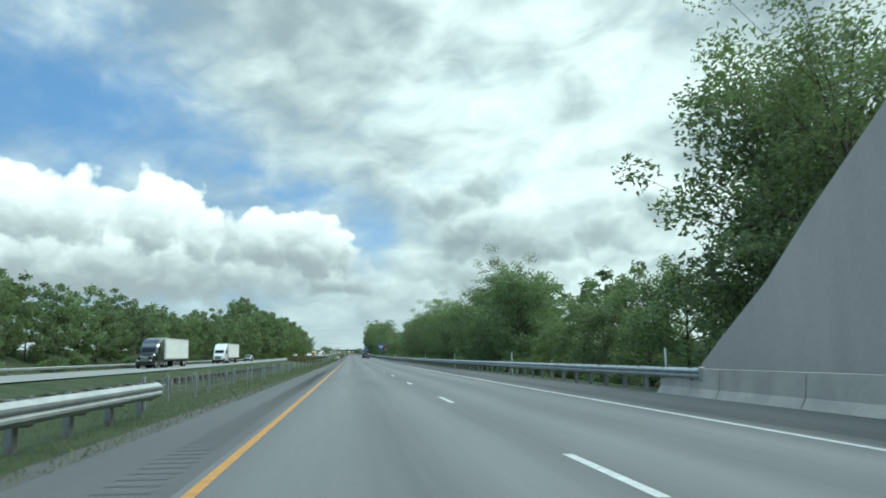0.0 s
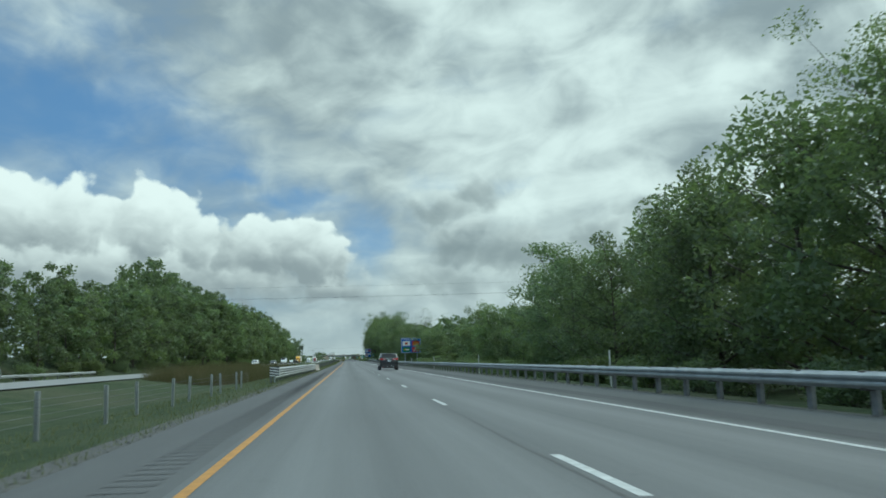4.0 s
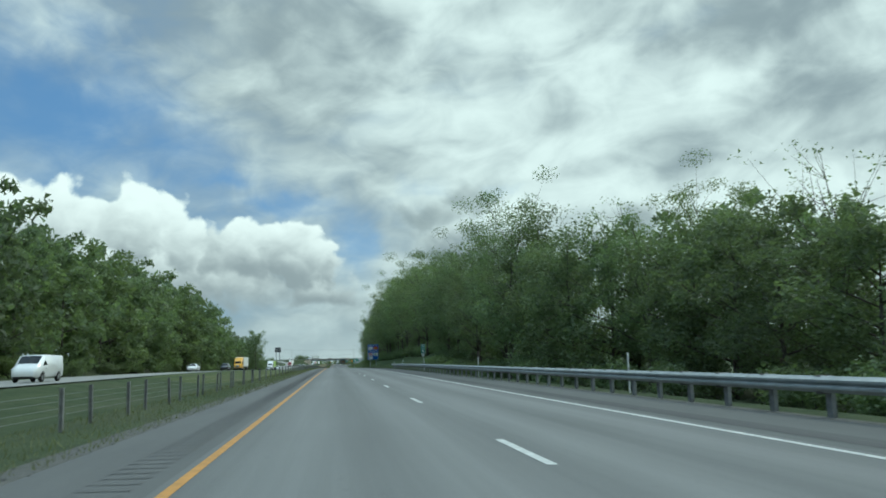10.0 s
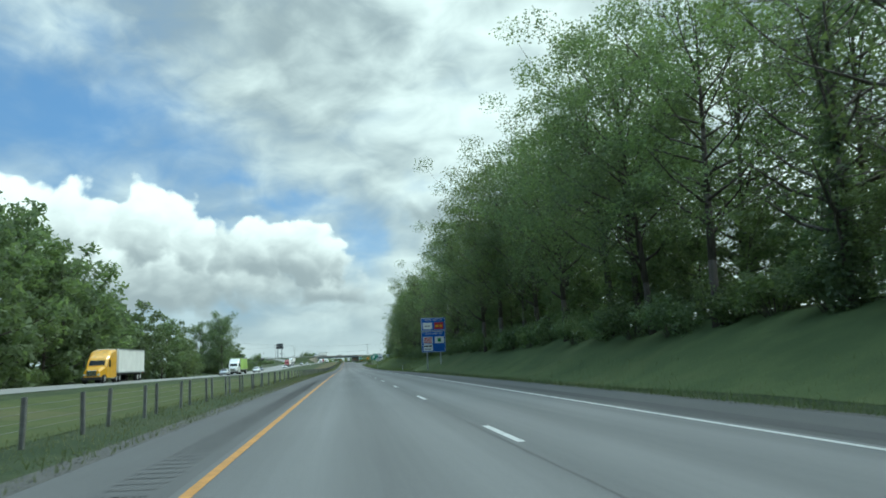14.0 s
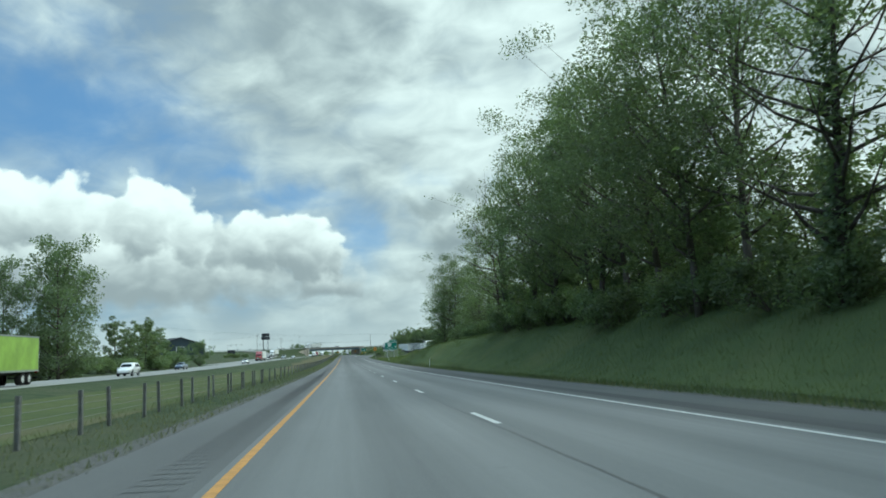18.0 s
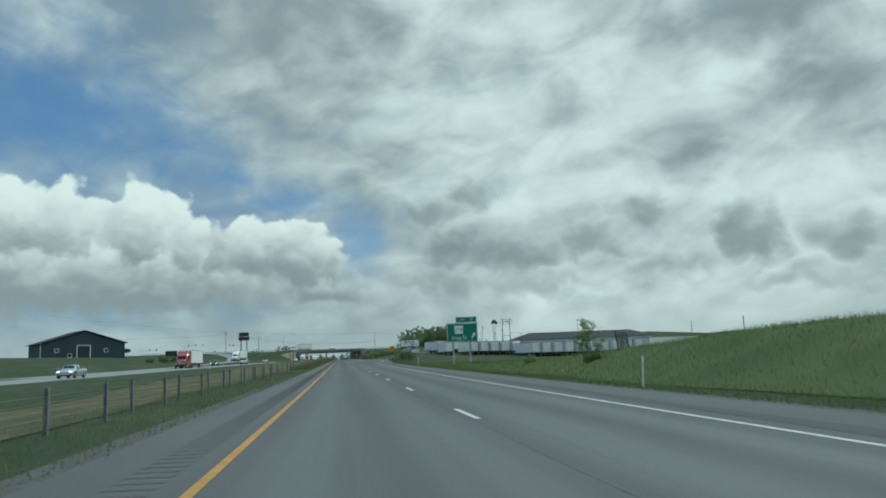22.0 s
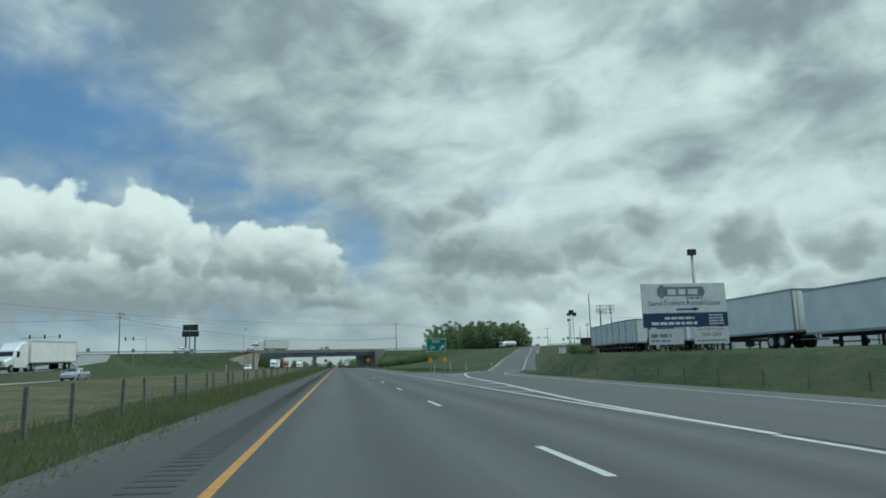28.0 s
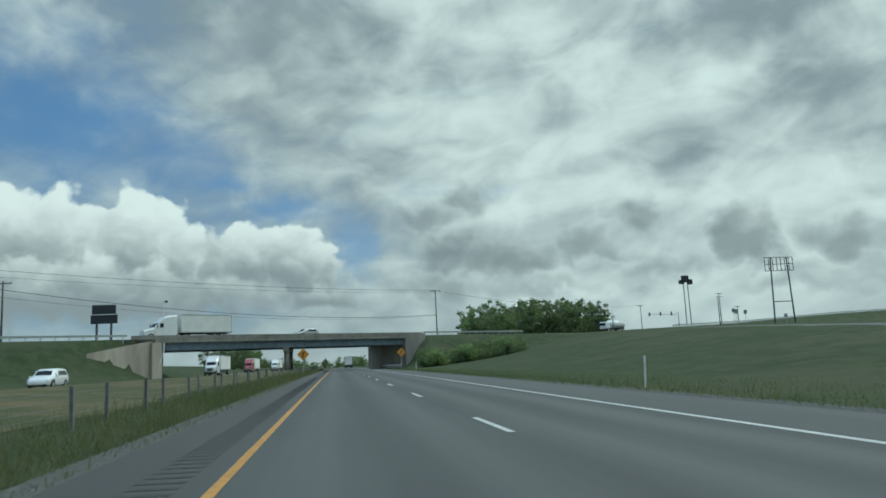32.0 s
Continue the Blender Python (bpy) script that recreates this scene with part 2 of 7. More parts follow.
def grass_material():
    """Mown and rough grass: broad dry patches, clumps, tufts and blades."""
    m = bpy.data.materials.new("grass")
    m.use_nodes = True
    g = Nodes(m.node_tree)
    co = g.node("ShaderNodeTexCoord").outputs["Object"]
    broad = g.noise(co, 0.07, 4.0, 0.6, 0.5)
    clump = g.noise(co, 0.55, 5.0, 0.62, 0.4)
    tuft = g.noise(co, 3.2, 5.0, 0.65, 0.2)
    blade = g.noise(co, 22.0, 3.0, 0.7)
    col = g.mix(g.step(clump, 0.36, 0.66), c4(0.037, 0.053, 0.026), c4(0.060, 0.076, 0.039))
    col = g.mix(g.mul(g.step(broad, 0.48, 0.68), 0.75), col, c4(0.076, 0.080, 0.048))
    col = g.mix(g.mul(g.step(tuft, 0.56, 0.70), 0.6), col, c4(0.086, 0.082, 0.053))
    col = g.mix(g.mul(g.step(tuft, 0.46, 0.34), 0.55), col, c4(0.027, 0.039, 0.021))
    col = g.mix(0.5, col, g.mix(blade, c4(0.22, 0.22, 0.22), c4(0.78, 0.78, 0.78)), "OVERLAY")
    p = g.node("ShaderNodeBsdfPrincipled")
    g.put(p.inputs["Base Color"], col)
    p.inputs["Roughness"].default_value = 0.95
    p.inputs["Specular IOR Level"].default_value = 0.1
    bp = g.node("ShaderNodeBump")
    bp.inputs["Strength"].default_value = 0.9
    bp.inputs["Distance"].default_value = 0.08
    g.put(bp.inputs["Height"], g.add(g.mul(tuft, 0.8), g.mul(blade, 0.4)))
    g.put(p.inputs["Normal"], bp.outputs[0])
    out = g.node("ShaderNodeOutputMaterial")
    g.put(out.inputs[0], p.outputs[0])
    return m


M = {
    "asphalt": road_material("worn_asphalt", 0.128, 1.0),
    "asphalt_new": road_material("newer_asphalt", 0.112, 2.0),
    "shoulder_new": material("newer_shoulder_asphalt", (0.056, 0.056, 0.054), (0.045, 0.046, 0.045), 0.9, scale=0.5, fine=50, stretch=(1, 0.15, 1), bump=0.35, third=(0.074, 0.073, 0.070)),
    "shoulder": material("shoulder_asphalt", (0.098, 0.100, 0.098), (0.080, 0.081, 0.080), 0.9, scale=0.5, fine=50, stretch=(1, 0.15, 1), bump=0.3),
    "shoulder_r": material("outer_shoulder_asphalt", (0.090, 0.093, 0.091), (0.073, 0.076, 0.074), 0.9, scale=0.5, fine=50, stretch=(1, 0.1, 1), third=(0.065, 0.065, 0.065), bump=0.3),
    "asphalt_ramp": material("ramp_asphalt", (0.076, 0.078, 0.077), (0.065, 0.066, 0.066), 0.85, scale=0.4, fine=40, stretch=(1.4, 0.08, 1), third=(0.084, 0.086, 0.085), bump=0.2),
    "asphalt_pale": material("pale_asphalt", (0.234, 0.234, 0.222), (0.203, 0.203, 0.195), 0.85, scale=0.35, fine=40, stretch=(1.6, 0.05, 1), bump=0.15),
    "grass": grass_material(),
    "straw": material("dry_straw_grass", (0.122, 0.100, 0.058), (0.066, 0.072, 0.036), 0.95, scale=0.4, fine=14, bump=0.9, third=(0.050, 0.062, 0.030), spec=0.1),
    "mown": material("pale_mown_grass", (0.077, 0.090, 0.035), (0.059, 0.076, 0.030), 0.95, scale=0.3, fine=14, bump=0.9, third=(0.098, 0.095, 0.050), spec=0.1),
    # greener bank growth, with light on the bank added into the colour
    "lush": material("lush_brightened_grass", (0.080, 0.106, 0.044), (0.060, 0.084, 0.036), 0.95, scale=0.35, fine=14, bump=0.9, third=(0.100, 0.114, 0.050), spec=0.1),
    "white_line": material("white_line", (0.50, 0.51, 0.49), (0.36, 0.37, 0.36), 0.7, scale=6, fine=50),
    "yellow_line": material("yellow_line", (0.44, 0.215, 0.045), (0.33, 0.165, 0.04), 0.7, scale=6, fine=50),
    "galv": material("galvanised_steel", (0.42, 0.44, 0.44), (0.33, 0.35, 0.35), 0.5, 0.6, scale=2, fine=30, bump=0.05),
    "wood_post": material("weathered_post", (0.14, 0.125, 0.11), (0.09, 0.085, 0.075), 0.9, scale=6, fine=40, stretch=(3, 3, 0.5), vary=0.4),
    "steel_post": material("dull_post", (0.24, 0.245, 0.245), (0.17, 0.17, 0.168), 0.7, 0.3, scale=5, fine=40, vary=0.3),
    "concrete": material("concrete", (0.42, 0.38, 0.33), (0.34, 0.31, 0.27), 0.9, scale=1.2, fine=30, third=(0.26, 0.24, 0.21), bump=0.25),
    "leaf_a": material("leaves", (0.150, 0.190, 0.116), (0.172, 0.212, 0.124), 0.6, scale=0.5, fine=8, bump=0, vary=0.4, leaf=0.5, spec=0.25),
    "leaf_b": material("dark_leaves", (0.146, 0.184, 0.118), (0.166, 0.204, 0.124), 0.6, scale=0.5, fine=8, bump=0, vary=0.4, leaf=0.5, spec=0.25),
    "leaf_c": material("young_leaves", (0.188, 0.230, 0.122), (0.165, 0.208, 0.112), 0.6, scale=0.5, fine=8, bump=0, vary=0.4, leaf=0.5, spec=0.25),
    "bark": material("bark", (0.11, 0.095, 0.08), (0.07, 0.06, 0.05), 0.95, scale=5, fine=30, stretch=(3, 3, 0.4), bump=0.6, vary=0.3),
}


# ---------------------------------------------------------------- geometry helpers
def link_mesh(name, verts, faces, mat, parent=None, label="", smooth=False):
    me = bpy.data.meshes.new(name)
    me.from_pydata([tuple(v) for v in verts], [], [tuple(f) for f in faces])
    me.materials.append(mat)
    if smooth:
        me.polygons.foreach_set("use_smooth", [True] * len(me.polygons))
    ob = new(name, me)
    if parent is not None:
        ob.parent = parent
    if label:
        ob["label"] = label
    return ob


def part(name, bm, mat, parent=None, label="", smooth=False):
    """Links a bmesh as one mesh object, under a thing or a part if one is given."""
    me = bpy.data.meshes.new(name)
    bm.normal_update()
    bm.to_mesh(me)
    bm.free()
    me.materials.append(mat)
    if smooth:
        me.polygons.foreach_set("use_smooth", [True] * len(me.polygons))
    ob = new(name, me)
    if parent is not None:
        ob.parent = parent
    if label:
        ob["label"] = label
    return ob


def shared(name, ob, parent, m):
    """Another object on the mesh of ob."""
    o = new(name, ob.data)
    o.parent = parent
    o.matrix_basis = m
    return o


def empty(name, x, y, z, rz=0.0, label="", category="", group="", kind=""):
    e = new(name)
    e.matrix_world = pose(x, y, z, 0, 0, rz)
    return tagged(e, label, category, group, kind)


def box(bm, x0, x1, y0, y1, z0, z1, bevel=0.0):
    r = bmesh.ops.create_cube(bm, size=1.0)
    vs = r["verts"]
    for v in vs:
        v.co = Vector(((x0 + x1) / 2 + v.co.x * (x1 - x0), (y0 + y1) / 2 + v.co.y * (y1 - y0), (z0 + z1) / 2 + v.co.z * (z1 - z0)))
    if bevel:
        es = list({e for v in vs for e in v.link_edges})
        bmesh.ops.bevel(bm, geom=es, offset=bevel, segments=1, affect="EDGES")
    return bm


def boxes(*args, bevel=0.0):
    bm = bmesh.new()
    for a in args:
        box(bm, *a, bevel=bevel)
    return bm


def tube(bm, p, q, r0, r1=None, sides=8):
    """A tapered round bar from p to q."""
    p, q = Vector(p), Vector(q)
    r1 = r0 if r1 is None else r1
    rot = (q - p).to_track_quat("Z", "Y").to_matrix()
    a, b = [], []
    for i in range(sides):
        d = rot @ Vector((math.cos(2 * math.pi * i / sides), math.sin(2 * math.pi * i / sides), 0))
        a.append(bm.verts.new(p + d * r0))
        b.append(bm.verts.new(q + d * r1))
    for i in range(sides):
        j = (i + 1) % sides
        bm.faces.new((a[i], a[j], b[j], b[i]))
    bm.faces.new(a[::-1])
    bm.faces.new(b)
    return bm


def strip(name, xs, zs, ys, mat, parent=None, lift=0.0, smooth=True):
    """A sheet along the road: cross-section xs, zs (functions of y or lists) swept over ys and following the road's profile."""
    verts, faces = [], []
    n = len(xs)
    for y in ys:
        for x, zz in zip(xs, zs):
            xx = x(y) if callable(x) else x
            verts.append((xx, y, zr(y) + (zz(xx, y) if callable(zz) else zz) + lift))
    for i in range(len(ys) - 1):
        for j in range(n - 1):
            a = i * n + j
            faces.append((a, a + 1, a + n + 1, a + n))
    return link_mesh(name, verts, faces, mat, parent, smooth=smooth)


def frange(a, b, s):
    return [a + i * (b - a) / max(1, round((b - a) / s)) for i in range(max(1, round((b - a) / s)) + 1)]


# ---------------------------------------------------------------- the lie of the land
GRADES = [(-120, -0.45), (0, -0.45), (110, -0.1), (290, 0.05), (400, 0.45), (440, 0.45), (500, -0.1), (560, -0.4), (616, -0.6), (652, -0.7),
          (690, -0.5), (760, 0.0), (834, 0.4), (906, 0.6), (1011, 0.6), (1150, 0.5), (1300, 0.2), (1500, 0.0)]
_gy = np.arange(-200.0, 1500.1, 2.0)
_gg = np.interp(_gy, [a for a, _ in GRADES], [b for _, b in GRADES]) / 100
_gz = np.concatenate([[0], np.cumsum(_gg[1:] + _gg[:-1])])
_gz -= np.interp(0, _gy, _gz)


def zr(y):
    """Height of the road's middle at y."""
    return float(np.interp(y, _gy, _gz))


def ramp01(t):
    t = min(1.0, max(0.0, t))
    return t * t * (3 - 2 * t)


Y_A, Y_B = -150.0, 1700.0
L_EDGE, R_EDGE = -3.35, 8.2          # edges of the near carriageway's asphalt


def ox(y):
    """How far the far carriageway has swung away from ours."""
    return float(np.interp(y, [450, 750, 950, 1150, 1290], [0, -5, -8, -5, 3.2]))


def o_in(y):
    return -20.0 + ox(y)


def o_out(y):
    return -32.0 + ox(y)


RAMP = [(950, 7.4, -0.15), (1000, 9.3, -0.18), (1025, 9.6, -0.19), (1040, 10.3, -0.2), (1057, 11.0, -0.22), (1071, 11.9, -0.24), (1080, 12.9, -0.26), (1092, 15.1, -0.3), (1104, 18.8, -0.42), (1115, 22.0, -0.52), (1125, 24.6, -0.48), (1138, 28.0, -0.2), (1155, 32.4, 0.34), (1181, 39.2, 1.2), (1200, 44.4, 1.8), (1227, 51.8, 2.75), (1250, 58.0, 3.55), (1314, 75.0, 5.75), (1360, 87.0, 6.95)]
ON_RAMP = [(900, -42.0, 0.1), (960, -42.5, 0.1), (1020, -42.6, 0.3), (1080, -42.5, 0.8), (1120, -43.5, 1.3), (1170, -50.0, 3.0), (1215, -62.0, 5.2), (1250, -76.0, 6.3)]


def ramp_x(y):
    return float(np.interp(y, [a for a, _, _ in RAMP], [b for _, b, _ in RAMP]))


def ramp_z(y):
    return float(np.interp(y, [a for a, _, _ in RAMP], [c for _, _, c in RAMP]))


def ramp_h(x, y):
    """Height of the ramp's surface: one plane with the carriageway as far as the gore, then climbing."""
    w = ramp01((y - 1098) / 34)
    return -0.02 * x * (1 - w) + ramp_z(y) * w


def on_x(y):
    return float(np.interp(y, [a for a, _, _ in ON_RAMP], [b for _, b, _ in ON_RAMP]))


def on_z(y):
    return float(np.interp(y, [a for a, _, _ in ON_RAMP], [c for _, _, c in ON_RAMP]))


KING_H = 6.35                        # height of the crossing street over the road


def king_y(x):
    """The crossing street's middle line."""
    return 1306.0 + 0.70 * x


def king_h(x):
    """Height of the crossing street over the road; it climbs beyond the ramp."""
    return KING_H + float(np.interp(x, [62, 136, 202, 280], [0, 2.6, 6.2, 9.5]))


def rel(x, y):
    """Height of the ground over the road's middle."""
    king = -99.0
    if x < -28 or x > 13:
        d = abs(y - king_y(x)) * 0.82
        held = y > 1281.6 + (x + 28.3) * 1.53 and x + 31.7 + (y - 1283.8) * 0.7 < -0.8
        west = 1.0 if held else min(1.0, max(0.0, (-29.5 - x) / 9.5))
        king = king_h(x) * (1 - ramp01((d - 6.5) / (13.0 + max(0.0, min(x - 40.0, 60.0)) * 0.25))) * (west if x < 0 else ramp01((x - 13) / 5))
        if x < -31 and y > king_y(x):
            king = max(king, KING_H * (1 - ramp01((d - 6.5) / 60.0)) * ramp01((-31 - x) / 10))
        if king < 0.02:
            king = -99.0
    if x >= 0:
        e = R_EDGE
        if x <= e:
            return -0.02 * x
        d = x - e
        base = -0.02 * e
        h = base - 0.06 * min(d, 2.0)
        top = float(np.interp(y, [440, 490, 650, 730, 795, 825, 865, 900, 1000, 1028, 1050, 1090], [0, 2.9, 3.5, 3.9, 2.2, 2.0, 0.7, 0.2, 0.1, 1.0, 1.5, 1.6]))
        h += top * ramp01((d - float(np.interp(y, [690, 765, 800, 850], [1.6, 0.9, 0.9, 1.6]))) / float(np.interp(y, [690, 740, 765, 800, 850], [9.5, 7.2, 4.4, 4.4, 9.5])))
        h -= float(np.interp(y, [880, 930, 1012, 1040], [0, 0.85, 0.85, 0])) * ramp01((x - 22) / 16)
        h -= (1 - ramp01((y - 440) / 60)) * 0.7 * ramp01((d - 1.8) / 5.0)
        h += float(np.interp(y, [640, 700, 750, 800], [0, 2.2, 2.2, 0])) * ramp01((d - 10) / 12)
        if y > 945:
            rx, rz = ramp_x(y), ramp_z(y)
            hill = base + (rz - base + 0.1) * ramp01((x - e - 3.0) / max(6.0, rx - e - 8.0)) if rx > e + 6 else h
            if x > rx + 4:
                hill = rz + (max(top, rz) - rz) * ramp01((x - rx - 4) / 10) if y < 1130 else rz
            w = ramp01((y - 1085) / 30)
            h = h * (1 - w) + hill * w
            if abs(x - rx) < 7.0 and x > R_EDGE + 0.4:
                k = ramp01((7.0 - abs(x - rx)) / 1.6) if x > rx else ramp01((4.4 - abs(x - rx)) / 1.2)
                h = h * (1 - k) + (ramp_h(x, y) - 0.06) * k
        return max(h, king)
    if x >= L_EDGE:
        return -0.02 * x
    d = L_EDGE - x
    a, b = o_in(y), o_out(y)
    if x > a:
        w = L_EDGE - a
        return 0.067 - float(np.interp(y, [800, 910, 1020, 1065, 1200, 1250], [0.8, -0.34, -0.34, -0.58, -0.58, -0.4])) * math.sin(math.pi * d / w) ** 2 + 0.05 * d / w
    if x >= b:
        return 0.1
    d = b - x
    wood = 1 - ramp01((y - 600) / 120)
    h = 0.1 - 0.3 * ramp01(d / 2.0) + (0.3 + wood * 3.0 + (1 - wood) * 1.3) * ramp01((d - 3) / 12) + (1 - wood) * 3.0 * ramp01((d - 12) / 34)
    if 900 <= y <= 1260:
        rx, rz = on_x(y), on_z(y)
        k = ramp01((9.0 - abs(x - rx)) / 4.0)
        h = h * (1 - k) + (rz - 0.06) * k
    return max(h, king)


def gz(x, y):
    return zr(min(max(y, Y_A), Y_B)) + rel(x, min(max(y, Y_A), Y_B))


def make_ground():
    xs = [-900, -500, -300, -180, -140, -120, -105, -95, -88, -80, -74, -68, -62, -58, -54, -51, -48, -46, -44, -42, -40, -38, -36.5, -35, -34, -33, -32, -31, -30, -29, -28, -27.5, -26, -24, -22, -21, -20, -18.8, -17.5, -16, -14.5, -13, -11.5, -10, -8.5, -7, -6, -5, -4.2, -3.7, -3.35,
          -2.9, 7.8, 8.2, 8.7, 9.4, 10.2, 11, 12, 13.2, 14.5, 16, 17.5, 19, 20.5, 22, 24, 26, 28, 30, 33, 36, 40, 44, 48, 52, 57, 62, 68, 75, 82, 90, 100, 115, 130, 145, 160, 175, 190, 205, 220, 240, 260, 300, 450, 900]
    ys = [-900, -500, -250] + frange(Y_A, 1050, 6) + frange(1053, 1370, 3) + frange(1374, 1510, 5) + frange(1525, Y_B, 20) + [1900, 2300, 3000, 4600]
    verts, faces = [], []
    n = len(xs)
    for y in ys:
        far = 4.0 if y > 2500 or y < -400 else 1.0
        for x in xs:
            inside = (L_EDGE - 0.05 < x < R_EDGE + 0.05) or (o_out(y) - 0.1 < x < o_in(y) + 0.1)
            verts.append((x * far, y, gz(x, y) - (0.10 if inside else 0.0)))
    for i in range(len(ys) - 1):
        for j in range(n - 1):
            a = i * n + j
            faces.append((a, a + 1, a + n + 1, a + n))
    ob = link_mesh("ground", verts, faces, M["grass"], smooth=True)
    tagged(ob, "rough green roadside grass with dry brown patches", "grass", kind="structure")


make_ground()
ys = frange(Y_A, Y_B, 6)
flat = lambda x, y: -0.02 * x
for ya, yb, mat in ((916, Y_B, "asphalt_new"), (Y_A, 916, "asphalt")):
    road = strip("road", [-1.95, 1.83, 5.75], [flat] * 3, frange(ya, yb, 6), M[mat])
    tagged(road, "worn grey two-lane motorway carriageway with darker wheel tracks", "road", kind="structure")
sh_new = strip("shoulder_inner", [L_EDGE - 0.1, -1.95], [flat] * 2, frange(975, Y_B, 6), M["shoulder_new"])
sh_l = strip("shoulder_inner", [L_EDGE - 0.1, -1.95], [flat] * 2, frange(Y_A, 975, 6), M["shoulder"])
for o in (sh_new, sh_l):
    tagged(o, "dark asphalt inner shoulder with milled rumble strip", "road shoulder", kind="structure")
sh_r = strip("shoulder_outer", [5.75, 7.4, R_EDGE + 0.15], [flat] * 3, ys, M["shoulder_r"])
tagged(sh_r, "grey asphalt outer shoulder with gravel edge", "road shoulder", kind="structure")
opp = strip("road_opposite", [o_out, lambda y: o_out(y) + 2, lambda y: o_in(y) - 1.2, o_in], [0.1, 0.13, 0.13, 0.1], ys, M["asphalt_pale"])
tagged(opp, "pale grey carriageway for the oncoming traffic", "road", kind="structure")

# painted lines
line_y = strip("edge_line_yellow", [-1.865, -1.755], [flat] * 2, frange(Y_A, Y_B, 4), M["yellow_line"], lift=0.004)
tagged(line_y, "solid yellow edge line on the inner side", "road marking", kind="structure")
for ya, yb, w in ((Y_A, 930, 0.13), (1012, Y_B, 0.16)):
    line_w = strip("edge_line_white", [5.45, 5.45 + w], [flat] * 2, frange(ya, yb, 4), M["white_line"], lift=0.004)
    tagged(line_w, "solid white edge line on the outer side", "road marking", kind="structure")
PERIOD, DASH0 = 12.192, 6.73
dash_me = None
k = -10
while DASH0 + k * PERIOD < 1460:
    y = DASH0 + k * PERIOD
    if dash_me is None:
        d = link_mesh("lane_dash", [(-0.06, 0, 0), (0.06, 0, -0.0024), (0.06, 2.65, -0.0024), (-0.06, 2.65, 0)], [(0, 1, 2, 3)], M["white_line"], road)
        dash_me = d
    else:
        d = shared("lane_dash", dash_me, road, Matrix())
    if y < 190:
        y -= 0.95
    stretch = 1.16 if y > 1060 else 1.0
    d.matrix_basis = pose(1.85, y - 1.8 * (stretch - 1), zr(y) - 0.02 * 1.85 + 0.005, math.degrees(math.atan((zr(y + 2.65) - zr(y)) / 2.65))) @ Matrix.Diagonal((1, stretch, 1, 1))
    k += 1


# ---------------------------------------------------------------- trees
def leaf_cloud(rng, centres, radii, count, size, squash=0.8):
    """Many small pointed leaves round the given clump centres."""
    centres, radii = np.array(centres), np.array(radii)
    w = radii ** 2
    idx = rng.choice(len(centres), count, p=w / w.sum())
    d = rng.normal(size=(count, 3))
    d /= np.linalg.norm(d, axis=1)[:, None]
    rad = radii[idx] * 1.12 * rng.random(count) ** 0.45
    pos = centres[idx] + d * rad[:, None] * np.array([1, 1, squash])
    a = rng.normal(size=(count, 3))
    a[:, 2] *= 0.6
    a /= np.linalg.norm(a, axis=1)[:, None]
    b = np.cross(a, d + rng.normal(size=(count, 3)) * 0.7)
    b /= np.linalg.norm(b, axis=1)[:, None] + 1e-9
    s = size * (0.6 + 0.8 * rng.random(count))[:, None]
    n = np.cross(a, b)
    v = np.stack([pos - a * s, pos + b * s * 0.85 + n * s * 0.2, pos + a * s * 0.8], 1).reshape(-1, 3)
    f = np.arange(count * 3).reshape(-1, 3)
    return v, f


def make_tree(name, seed, height, spread, leaves, size, mat, low=0.12, open_=0.0, label="", twigs=2, limbs=20):
    """A broadleaf tree: tapered trunk with limbs, and a crown of leaf clumps with gaps."""
    rng = np.random.default_rng(seed)
    root = empty(name, 0, 0, -50, label=label, category="tree")
    bm = bmesh.new()
    lean = rng.normal(size=2) * 0.03 * height
    pts = [Vector((lean[0] * (i / 5) ** 1.5, lean[1] * (i / 5) ** 1.5, height * 0.86 * i / 5 - 0.4 * (i == 0))) for i in range(6)]
    r0 = 0.011 * height + 0.04
    for i in range(5):
        tube(bm, pts[i], pts[i + 1], r0 * (1 - i / 5.4), r0 * (1 - (i + 1) / 5.4), 7)
    centres, radii = [], []
    for i in range(limbs):
        f = low + (0.95 - low) * (i + rng.random()) / limbs
        f = min(f, 0.97)
        at = pts[0].lerp(pts[5], min(0.98, f * 0.92))
        az = i * 2.4 + rng.normal() * 0.4
        out = spread * (0.35 + 0.65 * math.sin(math.pi * min(1, (f - low) / (1.02 - low)) ** 0.75)) * (0.65 + 0.5 * rng.random())
        tip = Vector((at.x + math.cos(az) * out, at.y + math.sin(az) * out, height * f + 0.10 * height * rng.random()))
        mid = at.lerp(tip, 0.5) + Vector((0, 0, -0.02 * height))
        lr = r0 * 0.42 * (1.1 - f)
        tube(bm, at, mid, lr + 0.02, lr * 0.6 + 0.015, 4)
        tube(bm, mid, tip, lr * 0.6 + 0.015, 0.012, 4)
        for _ in range(twigs):
            q = mid.lerp(tip, rng.random()) + Vector(rng.normal(size=3) * 0.08 * height)
            tube(bm, mid.lerp(tip, 0.3), q, 0.02, 0.008, 3)
            centres.append(q)
            radii.append(height * (0.055 + 0.04 * rng.random()) * (1 - 0.35 * open_))
        centres.append(tip)
        radii.append(height * (0.06 + 0.05 * rng.random()) * (1 - 0.35 * open_))
        if open_ < 0.4:
            centres.append(mid)
            radii.append(height * 0.07)
    centres.append(pts[5])
    radii.append(height * 0.08)
    part("trunk", bm, M["bark"], root, smooth=True)
    v, f = leaf_cloud(rng, centres, radii, leaves, size, 0.8 - 0.3 * open_)
    link_mesh("crown", v, f, mat, root)
